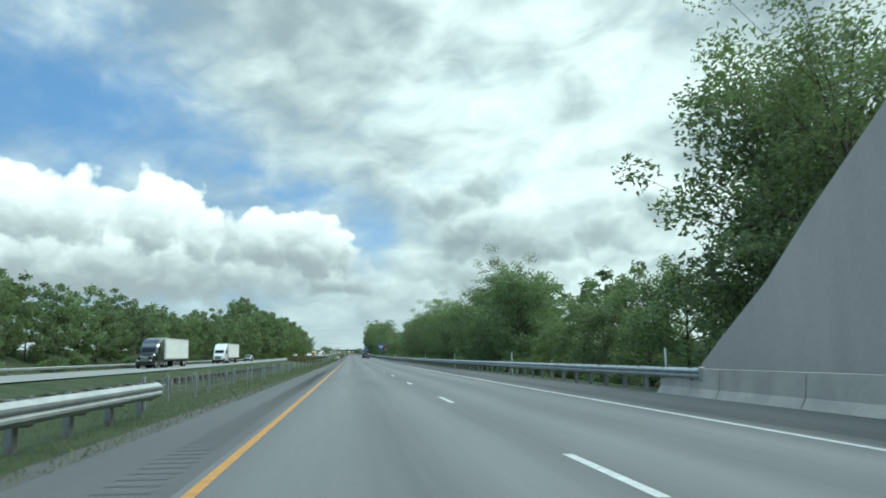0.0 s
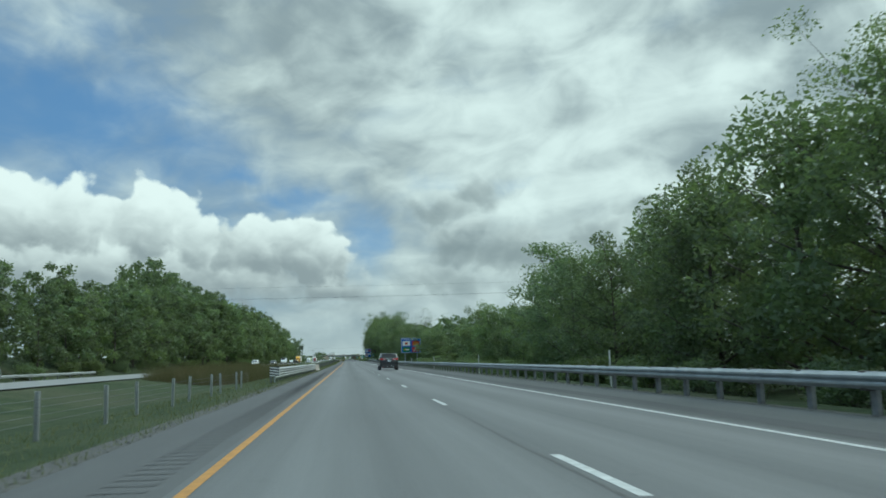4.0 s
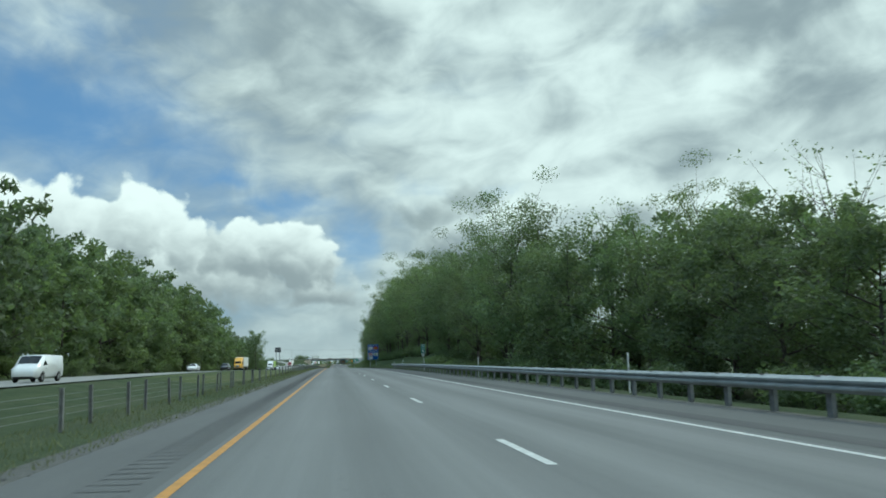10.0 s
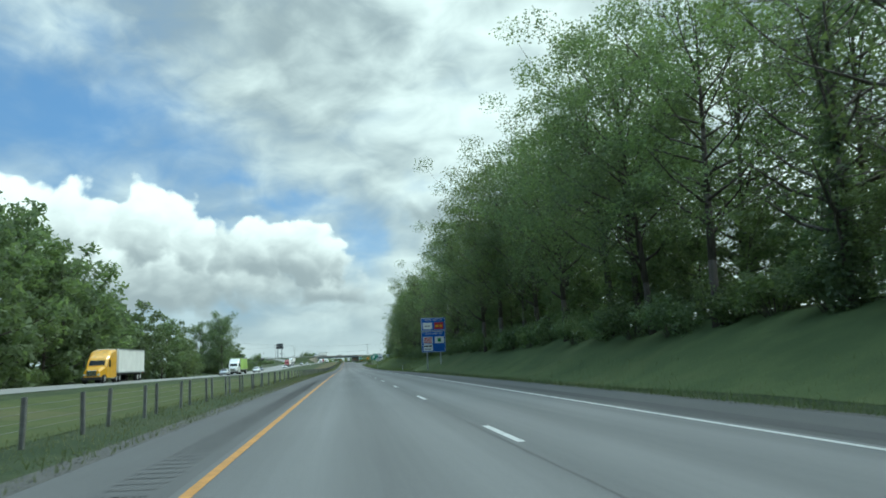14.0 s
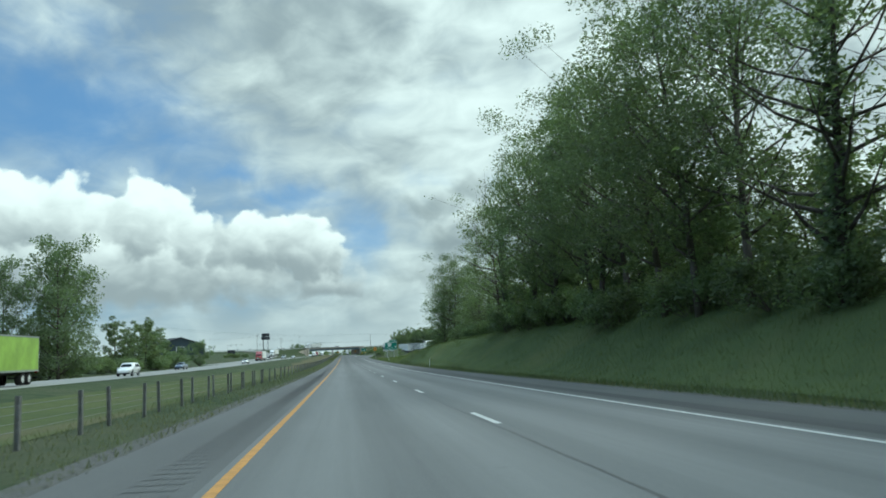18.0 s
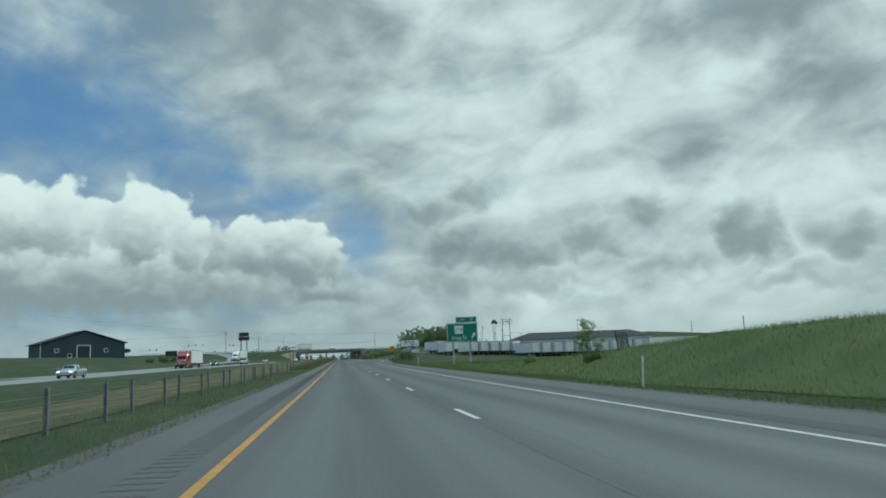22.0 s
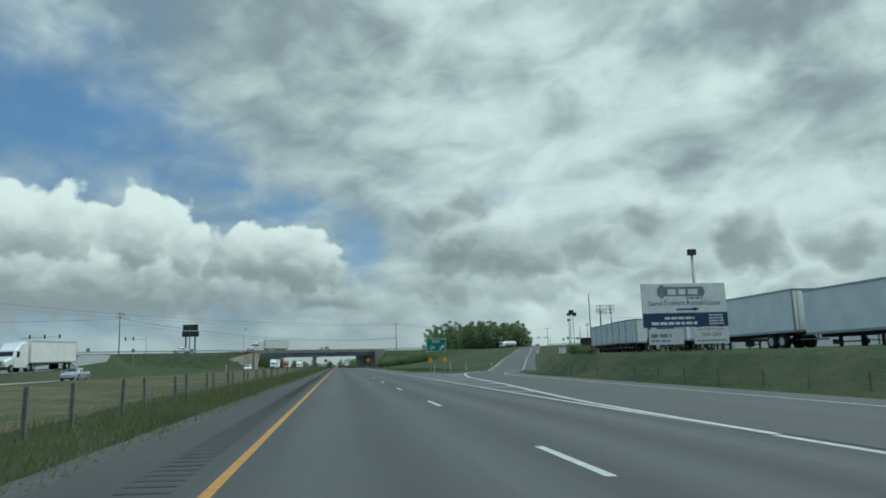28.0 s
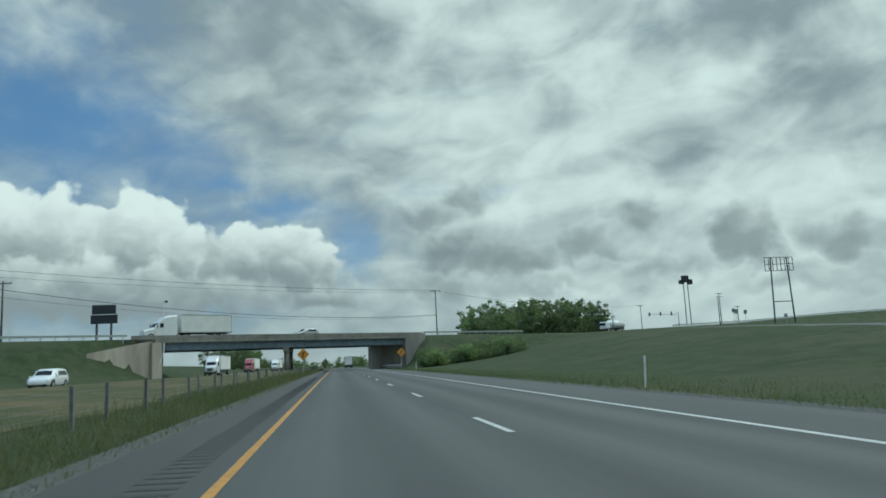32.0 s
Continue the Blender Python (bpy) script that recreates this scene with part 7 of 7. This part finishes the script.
def trailer_parts(root, y0, L, mat, gear=False, wheels_at=None):
    """Box trailer on root from y0 (front) back to y0 - L."""
    a, b = y0 - L, y0
    part("trailer_box", boxes((-1.29, 1.29, a, b, 1.12, 4.08), bevel=0.03), M[mat], root)
    for s in (-1, 1):
        part("top_rail", boxes((s * 1.3 - 0.02, s * 1.3 + 0.02, a, b, 3.96, 4.09)), M["galv"], root)
        part("bottom_rail", boxes((s * 1.3 - 0.025, s * 1.3 + 0.025, a, b, 1.08, 1.24)), M["galv"], root)
        part("rear_door", boxes((s * 0.64 - 0.6, s * 0.64 + 0.6, a - 0.035, a - 0.003, 1.22, 3.94), bevel=0.008), M[mat], root)
        for q in (0.3, 0.9):
            part("lock_bar", boxes((s * q - 0.02, s * q + 0.02, a - 0.07, a - 0.035, 1.15, 4.0)), M["galv"], root)
        part("tail_light", boxes((s * 1.1 - 0.12, s * 1.1 + 0.12, a - 0.05, a - 0.003, 0.98, 1.1)), M["red_lamp"], root)
    part("rear_frame", boxes((-1.31, -1.21, a - 0.05, a + 0.02, 1.1, 4.1), (1.21, 1.31, a - 0.05, a + 0.02, 1.1, 4.1), (-1.21, 1.21, a - 0.05, a + 0.02, 3.95, 4.1), (-1.21, 1.21, a - 0.05, a + 0.02, 1.08, 1.22)), M["grey_print"], root, "dull grey rear door frame")
    part("rear_bumper", boxes((-1.2, 1.2, a - 0.06, a + 0.05, 0.5, 0.62), (-0.5, -0.42, a - 0.03, a + 0.03, 0.6, 1.12), (0.42, 0.5, a - 0.03, a + 0.03, 0.6, 1.12)), M["black_trim"], root)
    part("reflective_tape", boxes((-1.0, 1.0, a - 0.075, a - 0.062, 0.55, 0.58)), M["pale_back"], root)
    part("underframe", boxes((-0.55, 0.55, a + 0.3, b - 0.5, 0.88, 1.12)), M["black_trim"], root)
    for yy in (a + 1.7, a + 3.0):
        for s in (-1, 1):
            wheel(root, s * 1.24, yy, 0.5, 0.5, s, "delin")
    if gear:
        part("landing_gear", boxes((-0.95, -0.8, b - 2.9, b - 2.7, 0.02, 1.1), (0.8, 0.95, b - 2.9, b - 2.7, 0.02, 1.1), (-0.95, 0.95, b - 2.85, b - 2.78, 0.5, 0.58)), M["black_trim"], root)


def semi(cab_mat, trailer_mat, x, y, label, rz=180, L=14.5, group="lorries on the far carriageway", z=None, lit=False, day=False):
    """Conventional tractor with a box trailer; y is the nose's place when the lorry comes towards us."""
    root = empty("articulated_lorry", 0, 0, 0, label=label, category="lorry", group=group)
    z0 = (zr(y) + rel(x, y) + 0.04) if z is None else z
    root.matrix_world = pose(x, y, z0, 0, 0, rz)
    # the nose lies at local y 0, the rest at negative y
    bm = bmesh.new()
    secs = [(-0.05, 0.85, 0.75, 1.55), (-0.9, 0.98, 0.6, 1.75), (-1.75, 1.05, 0.6, 1.95), (-1.8, 1.16, 0.6, 2.05), (-2.35, 1.16, 0.6, 2.9), (-2.9, 1.18, 0.6, 3.25), (-3.4, 1.2, 0.6, 3.75), (-4.4, 1.22, 0.6, 3.95), (-5.4, 1.22, 0.6, 3.98)]
    rings = []
    for yy, w, za, zb in secs:
        rings.append([bm.verts.new(p) for p in ((-w, yy, za), (-w, yy, zb - 0.2), (-w * 0.82, yy, zb), (w * 0.82, yy, zb), (w, yy, zb - 0.2), (w, yy, za))])
    for a, b in zip(rings, rings[1:]):
        for i in range(6):
            j = (i + 1) % 6
            bm.faces.new((a[i], b[i], b[j], a[j]))
    bm.faces.new(rings[0])
    bm.faces.new(rings[-1][::-1])
    part("cab", bm, M[cab_mat], root)
    link_mesh("windscreen", [(-0.9, -1.80, 2.08), (0.9, -1.80, 2.08), (0.86, -2.33, 2.86), (-0.86, -2.33, 2.86)], [(0, 1, 2, 3)], M["glass"], root)
    for s in (-1, 1):
        link_mesh("side_window", [(s * 1.185, -2.5, 1.95), (s * 1.19, -3.2, 1.95), (s * 1.19, -3.2, 2.65), (s * 1.185, -2.62, 2.65)], [(0, 1, 2, 3)], M["glass"], root)
        part("headlight", boxes((s * 0.78 - 0.14, s * 0.78 + 0.14, -0.25, 0.0, 0.92, 1.12), bevel=0.03), M["headlight" if lit else "clear_lamp"], root)
        part("mirror", boxes((s * 1.45 - 0.1, s * 1.45 + 0.1, -2.05, -1.95, 1.9, 2.7), bevel=0.03), M["black_trim"], root)
        part("fuel_tank", boxes((s * 0.95 - 0.25, s * 0.95 + 0.25, -5.2, -3.4, 0.45, 0.95), bevel=0.1), M["galv"], root)
        bm = bmesh.new()
        tube(bm, (s * 1.12, -5.5, 0.8), (s * 1.12, -5.5, 4.1), 0.07, 0.07, 8)
        part("exhaust_stack", bm, M["chrome"], root)
        for yy in (-1.15,):
            wheel(root, s * 1.2, yy, 0.5, 0.32, s, "rim")
        for yy in (-5.6, -6.9):
            wheel(root, s * 1.22, yy, 0.5, 0.5, s, "rim")
    part("grille", boxes((-0.55, 0.55, -0.12, 0.02, 0.85, 1.5), bevel=0.03), M["chrome"], root)
    part("bumper", boxes((-1.1, 1.1, -0.35, 0.05, 0.4, 0.75), bevel=0.05), M["black_trim"], root)
    part("chassis", boxes((-0.45, 0.45, -8.0, -1.0, 0.62, 0.95)), M["black_trim"], root)
    trailer_parts(root, -6.1, L, trailer_mat)
    return root


def parked_trailer(x, y, mat, label, rz=0.0):
    root = empty("parked_trailer", 0, 0, 0, label=label, category="trailer", group="trailers parked in the yard")
    root.matrix_world = pose(x, y, gz(x, y) + 0.02, 0, 0, rz)
    trailer_parts(root, 15.0, 15.0, mat, True)
    return root


def minivan():
    L = 5.18
    y_tail = 226.15
    c = car("minivan", VAN, "charcoal", 3.87, y_tail + L / 2, 0, "dark charcoal minivan with chrome trim driving in the outer lane", kind="minivan", z=zr(228) - 0.02 * 3.87 - 0.01, wheels=(0.98, 4.07), r=0.355, tails=False)
    c.matrix_world = pose(3.87, y_tail, zr(228) - 0.02 * 3.87, 0, 1.15, 0)
    side_glass(VAN, c, 0.62, 1.62, 0.10, 0.88, "quarter_window", slant=0.10)
    side_glass(VAN, c, 1.72, 2.72, 0.08, 0.90, "door_window")
    side_glass(VAN, c, 2.82, 3.95, 0.08, 0.88, "front_window", slant_f=0.52)
    end_glass(VAN, c, 0.10, 0.505, "rear_window", 0.93, 0.014)
    side_glass(VAN, c, 0.20, 0.57, 0.12, 0.90, "rear_quarter_glass", slant=0.22)
    end_glass(VAN, c, 3.55, 4.22, "windscreen", sgn=-1)
    for s in (-1, 1):
        bm = bmesh.new()
        last = None
        for i in range(13):
            y = 0.60 + 3.5 * i / 12
            p = on_side(VAN, y, 0.0, s, 0.02)
            if last:
                tube(bm, last, p, 0.014, 0.014, 5)
            last = p
        last = None
        for i in range(11):
            y = 0.66 + 2.85 * i / 10
            p = on_side(VAN, y, 0.95, s, 0.02)
            if last:
                tube(bm, last, p, 0.013, 0.013, 5)
            last = p
        tube(bm, on_side(VAN, 0.60, 0.0, s, 0.02), on_side(VAN, 0.66, 0.95, s, 0.02), 0.014, 0.014, 5)
        part("window_chrome", bm, M["chrome"], c, "bright chrome window surround")
        bm = bmesh.new()
        last = None
        for i in range(9):
            f = i / 8
            y = 0.75 + 2.3 * f
            st = station(VAN, y)
            p = (s * (st[2] - 0.03), y, st[5] + 0.03 + 0.075 * math.sin(math.pi * f) ** 0.5)
            if last:
                tube(bm, last, p, 0.02, 0.02, 6)
            last = p
        part("roof_rail", bm, M["galv"], c, "silver roof rail")
        part("sill_trim", boxes((s * 1.0 - 0.012, s * 1.0 + 0.012, 1.45, 3.5, 0.38, 0.405)), M["chrome"], c)
        for yy in (2.0, 2.98):
            part("door_handle", boxes((s * 1.02 - 0.018, s * 1.02 + 0.018, yy - 0.1, yy + 0.1, 0.88, 0.915), bevel=0.01), M["charcoal"], c)
        # wrap-round tail lamp in two pieces
        verts = [(s * 0.36, -0.024, 1.12), (s * 0.45, -0.024, 1.075), (s * 0.752, -0.024, 1.06), (s * 0.752, 0.0, 1.23), (s * 0.55, -0.004, 1.21), (s * 0.40, -0.02, 1.165)]
        link_mesh("tail_lamp", verts, [tuple(range(6)) if s > 0 else tuple(range(5, -1, -1))], M["red_lamp"], c, "red tail lamp lens")
        verts = [(s * 0.765, -0.024, 1.06), (s * 0.865, -0.015, 1.06), (s * 0.925, 0.04, 1.07), (s * 0.975, 0.16, 1.10), (s * 1.005, 0.38, 1.17), (s * 0.985, 0.38, 1.225), (s * 0.945, 0.16, 1.24), (s * 0.875, 0.03, 1.235), (s * 0.765, 0.0, 1.23)]
        link_mesh("tail_lamp", verts, [(0, 1, 7, 8) if s > 0 else (8, 7, 1, 0), (1, 2, 6, 7) if s > 0 else (7, 6, 2, 1), (2, 3, 5, 6) if s > 0 else (6, 5, 3, 2), (3, 4, 5) if s > 0 else (5, 4, 3)], M["red_lamp"], c, "red tail lamp lens")
        link_mesh("reverse_lamp", [(s * 0.46, -0.03, 1.10), (s * 0.66, -0.03, 1.085), (s * 0.66, -0.028, 1.125), (s * 0.46, -0.028, 1.135)], [(0, 1, 2, 3) if s > 0 else (3, 2, 1, 0)], M["clear_lamp"], c)
        part("reflector", boxes((s * 0.68 - 0.06, s * 0.68 + 0.06, -0.025, 0.02, 0.33, 0.355)), M["red_lamp"], c)
    part("number_plate", boxes((-0.16, 0.16, -0.035, -0.01, 0.87, 1.03), bevel=0.004), M["pale_back"], c, "pale number plate")
    for k in range(5):
        part("plate_bar", boxes((-0.12 + k * 0.05, -0.085 + k * 0.05, -0.039, -0.036, 0.91, 0.99)), M["navy"], c)
    part("tailgate_badge", boxes((-0.22, 0.22, -0.02, 0.02, 1.105, 1.122), bevel=0.004), M["chrome"], c)
    part("tailgate_crease", boxes((-0.70, 0.70, -0.012, 0.03, 0.70, 0.715)), M["charcoal"], c)
    part("bumper_chrome", boxes((-0.70, 0.70, -0.03, 0.02, 0.405, 0.425), bevel=0.004), M["chrome"], c, "thin chrome strip along the rear bumper")
    part("rear_bumper", boxes((-0.76, 0.76, -0.014, 0.25, 0.30, 0.60), bevel=0.025), M["charcoal"], c)
    part("bumper_valance", boxes((-0.66, 0.66, -0.01, 0.3, 0.22, 0.33), bevel=0.03), M["black_trim"], c)
    part("wiper", boxes((-0.02, 0.5, 0.10, 0.125, 1.285, 1.30)), M["black_trim"], c)
    # lip spoiler, bowed down and forward towards its ends
    verts, faces = [], []
    for i in range(13):
        k = (i - 6) / 6
        x, dz, dy = 0.70 * k, 0.075 * k * k, 0.10 * k ** 4
        verts += [(x, 0.40 + dy, 1.712 - dz), (x, 0.39 + dy, 1.735 - dz), (x, 0.70, 1.772 - dz), (x, 0.70, 1.72 - dz)]
    for i in range(12):
        for j in range(4):
            a, b = 4 * i + j, 4 * i + (j + 1) % 4
            faces.append((a, b, b + 4, a + 4))
    faces += [(0, 3, 2, 1), (48, 49, 50, 51)]
    link_mesh("spoiler", verts, faces, M["charcoal"], c, smooth=True)
    bm = bmesh.new()
    tube(bm, (0, 0.95, 1.75), (0, 0.85, 1.86), 0.06, 0.015, 6)
    part("antenna_fin", bm, M["charcoal"], c)


minivan()

# oncoming traffic on the far carriageway
LI, LO = -23.4, -27.2
semi("car_black", "trailer_white", LO, 103, "black sleeper tractor with a plain white box trailer")
semi("car_white", "trailer_white", LO, 158, "white tractor with a plain white box trailer", L=14.0)
suv("car_grey", LO, 205, "dark grey sport utility car coming towards us")
suv("car_white", LO, 374, "white sport utility car coming towards us", True)
sedan("car_black", LI, 388, "black saloon with lit headlights", True)
panel_van(LI, 428)
sedan("car_white", LO, 516, "white saloon with dark windows")
pickup("car_black", LO - 1.5, 570, "black pickup with lit headlights", True)
semi("cab_yellow", "trailer_white", LO - 2.3, 601, "bright yellow tractor with a white box trailer", L=12.0)
sedan("car_silver", LI - 3.5, 682, "silver saloon coming towards us")
semi("car_white", "trailer_lime", LO - 1.2, 704, "white tractor with a lime green printed trailer", L=13.0)
suv("car_white", LI - 5, 756, "white sport utility car in the inner lane")
sedan("car_blue", LO - 6, 812, "dark blue saloon in the outer lane")
semi("cab_red", "trailer_white", LO - 8, 970, "red tractor with a white box trailer", L=14.0)
sedan("car_silver", LI - 6.3, 886, "silver-grey saloon with lit headlights coming towards us", True)
sedan("car_black", LO - 7.3, 1012, "black saloon with lit headlights", True)
pickup("car_silver", LI - 7, 1042, "silver pickup with lit headlights", True)
sedan("car_silver", LI - 6, 1100, "silver saloon coming towards us")
suv("car_white", LI - 1.5, 1222, "white estate car beside the grass median")
semi("car_white", "trailer_white", LO + 1.2, 1312, "white tractor with a white trailer under the bridge")
semi("cab_red", "trailer_white", LO + 1.6, 1375, "red tractor with a white trailer beyond the bridge")
semi("car_white", "trailer_white", LI + 1.6, 1420, "white tractor with a white trailer beyond the bridge")
t = semi("car_white", "trailer_white", -43.0, 1116, "white tractor with a white trailer on the entry ramp")
t.matrix_world = pose(-43.2, 1114, zr(1114) + on_z(1114) + 0.06, -1.2, 0, 176)
t = semi("trailer_dark", "trailer_white", 3.7, 1452, "lorry trailer far ahead in the outer lane", rz=0, group="traffic ahead")
t = semi("car_white", "trailer_white", 0, 0, "white articulated lorry crossing the bridge", L=9.0, group="traffic on the bridge")
p = along(-33.0, -2.2, 0.08)
t.matrix_world = pose(p.x, p.y, p.z, 0, 0, 90 + 35)
for xx, d, mat, lab in ((-7.5, -2.2, "car_silver", "silver car crossing the bridge"), (-52, -2.2, "car_white", "white pickup on the raised street")):
    p = along(xx, d, 0.08)
    c = (suv if mat != "car_white" else pickup)(mat, -30, 1000, lab)
    c["group"] = "traffic on the bridge"
    c.matrix_world = pose(p.x, p.y, p.z, 0, 0, 90 + 35) @ Matrix.Translation((0, -2.3, 0))



def tank_lorry():
    p = along(76.0, 2.0, 0.08)
    r = empty("tank_lorry", 0, 0, 0, label="white tank lorry standing at the street junction", category="lorry", group="traffic on the bridge")
    r.matrix_world = pose(p.x, p.y, p.z, 0, 0, 125)
    part("cab", boxes((-1.15, 1.15, -2.3, 0.0, 0.7, 2.7), bevel=0.22), M["car_white"], r)
    part("windscreen", boxes((-0.95, 0.95, -0.02, 0.02, 1.7, 2.45), bevel=0.01), M["glass"], r)
    bm = bmesh.new()
    tube(bm, (0, -10.2, 2.1), (0, -9.7, 2.1), 0.75, 1.12, 16)
    tube(bm, (0, -9.7, 2.1), (0, -3.1, 2.1), 1.12, 1.12, 16)
    tube(bm, (0, -3.1, 2.1), (0, -2.7, 2.1), 1.12, 0.75, 16)
    part("tank", bm, M["car_white"], r, smooth=True)
    part("chassis", boxes((-0.5, 0.5, -10.0, -0.4, 0.62, 1.0)), M["black_trim"], r)
    part("ladder", boxes((-0.25, 0.25, -10.35, -10.25, 0.7, 3.1)), M["galv"], r)
    for y in (-1.1, -7.4, -8.6):
        for q in (-1, 1):
            wheel(r, q * 1.2, y, 0.5, 0.35, q, "delin")


tank_lorry()

# trailers parked in the yard: rows with their doors towards the traffic
TL = "white box trailer parked nose in with closed doors"
for x0, y0, n, dx, dy, rz in ((40.0, 1026.2, 5, 3.0, -1.2, 5.5), (54.2, 1006.7, 11, 2.95, -1.15, 5.0)):
    for i in range(n):
        parked_trailer(x0 + i * dx, y0 + i * dy, "trailer_white", TL, rz)
parked_trailer(37.4, 1047.5, "trailer_white", TL, 6.0)
for x0, y0 in ((32.4, 1027.3), (32.1, 1043.6), (31.8, 1060.0)):
    parked_trailer(x0, y0, "trailer_white", "white box trailer parked in line along the yard fence", 1.5)
for x0, y0, mat, lab in ((34.4, 1086.3, "trailer_white", "white box trailer with its doors towards the ramp"), (35.6, 1092.5, "trailer_dark", "dark box trailer with its doors towards the ramp")):
    parked_trailer(x0, y0, mat, lab, -80.0)
for i in range(7):
    parked_trailer(36.2 + 0.6 * i, 1103.6 + 4.0 * i, "trailer_white", "white box trailer backed up in a close row", -80.0)
parked_trailer(73.5, 975.0, "trailer_white", "long white box trailer side on to the road", -78.0)
t = semi("cab_red", "trailer_dark", 0, 0, "red tractor with a dark box trailer standing in the yard", group="trailers parked in the yard")
t.matrix_world = pose(109.0, 975.0, gz(109, 975) + 0.03, 0, 0, -84)
for x0, y0 in ((120, 1008), (127, 1003), (134, 998), (141, 993)):
    parked_trailer(x0, y0, "trailer_white", "white box trailer far back in the yard", -60.0)


def wire_fence():
    """Low field fence between the verge and the yard: thin posts and two strands."""
    r = empty("wire_fence", 0, 0, 0, label="low wire fence on thin weathered posts along the verge", category="fence")
    rng = random.Random(8)
    post, last = None, None
    bm = bmesh.new()
    y = 868.0
    while y < 1078:
        x = max(12.9, verge_x(y) + 1.6)
        m = pose(x, y, gz(x, y), rng.uniform(-5, 5), rng.uniform(-5, 5), rng.uniform(0, 40))
        if post is None:
            post = part("post", boxes((-0.025, 0.025, -0.025, 0.025, -0.3, 0.75), bevel=0.006), M["wood_post"], r)
            post.matrix_basis = m
        else:
            shared("post", post, r, m)
        q = Vector((x, y, gz(x, y)))
        if last is not None:
            for hgt in (0.4, 0.68):
                tube(bm, last + Vector((0, 0, hgt)), q + Vector((0, 0, hgt)), 0.004, 0.004, 3)
        last = q
        y += 3.4 + rng.uniform(-0.5, 0.6)
    part("wire", bm, M["cable"], r)


def mesh_panel():
    """Leaning end of a chain-link fence on the bank."""
    x0, y0, x1, y1 = 15.6, 840.6, 18.6, 846.6
    z0, z1 = gz(x0, y0), gz(x1, y1)
    r = empty("chain_link_fence", x0, y0, z0, label="leaning end of a chain-link fence among weeds on the bank", category="fence")
    a, b = Vector((0, 0, 0)), Vector((x1 - x0, y1 - y0, z1 - z0))
    lean = Vector((-0.16, 0.0, 1.25))
    bm = bmesh.new()
    tube(bm, a - lean * 0.2, a + lean, 0.045, 0.045, 8)
    part("post", bm, M["wood_post"], r)
    bm = bmesh.new()
    tube(bm, b - lean * 0.2, b + lean * 0.85, 0.045, 0.045, 8)
    part("post", bm, M["wood_post"], r)
    bm = bmesh.new()
    for i in range(46):
        f, g1 = i / 45, min(1.0, i / 45 + 0.17)
        tube(bm, a.lerp(b, f) + lean * 0.05, a.lerp(b, g1) + lean * 0.92, 0.004, 0.004, 3)
        tube(bm, a.lerp(b, g1) + lean * 0.05, a.lerp(b, f) + lean * 0.92, 0.004, 0.004, 3)
    part("mesh", bm, M["cable"], r, "sagging grey wire mesh")


wire_fence()
mesh_panel()
utility_pole(112.7, 998.3, 8.6, 0)
utility_pole(166.9, 1141.7, 13.4, 0)
utility_pole(117.6, 1164.2, 16.4, 1)


# ---------------------------------------------------------------- trees round the junction and beyond
for i in range(34):
    plant(rnd.choice("lmo"), 53 + i * 1.85 + rnd.uniform(-1, 1), 1452 + rnd.uniform(-12, 14), rnd.uniform(8.5, 17), group="trees beyond the street")
for i in range(24):
    plant(rnd.choice("mn"), 60 + i * 2.6 + rnd.uniform(-1, 1), 1500 + rnd.uniform(-14, 14), rnd.uniform(15, 22), group="trees beyond the street")
for i in range(34):
    k = rnd.random()
    plant(rnd.choice("sst"), 15.5 + 20 * k, 1287 + 12 * k + rnd.uniform(-4, 7), rnd.uniform(3.0, 4.6), sink=0.4, group="scrub on the bridge embankment")
for i in range(16):
    plant(rnd.choice("lmo"), rnd.uniform(-60, -34), rnd.uniform(1480, 1660), rnd.uniform(9, 13), group="trees beyond the bridge")
for i in range(14):
    plant(rnd.choice("no"), rnd.uniform(-36, 40) + (30 if i % 2 else -20), 1690 + rnd.uniform(0, 60), rnd.uniform(6, 9), group="trees beyond the bridge")
for i in range(7):
    plant(rnd.choice("st"), rnd.uniform(-80, -46), rnd.uniform(1030, 1100), rnd.uniform(2, 3.5), group="scrub by the entry ramp")
for i in range(6):
    plant(rnd.choice("st"), rnd.uniform(60, 66), rnd.uniform(1196, 1206), rnd.uniform(2, 3.2), group="scrub by the kiosk")


def far_woods():
    """A distant belt of woodland on the horizon."""
    rng = np.random.default_rng(5)
    c, r = [], []
    for i in range(420):
        a = radians(rng.uniform(-62, 62))
        d = rng.uniform(1500, 2300)
        c.append((math.sin(a) * d, 700 + math.cos(a) * d, 2 + rng.uniform(1, 8)))
        r.append(rng.uniform(9, 17))
    v, f = leaf_cloud(rng, c, r, 60000, 2.8, 0.55)
    v[:, 2] = np.maximum(v[:, 2], -1)
    tagged(link_mesh("far_woodland", v, f, M["leaf_b"]), "distant dark woodland along the horizon", "woodland", kind="stuff")


far_woods()
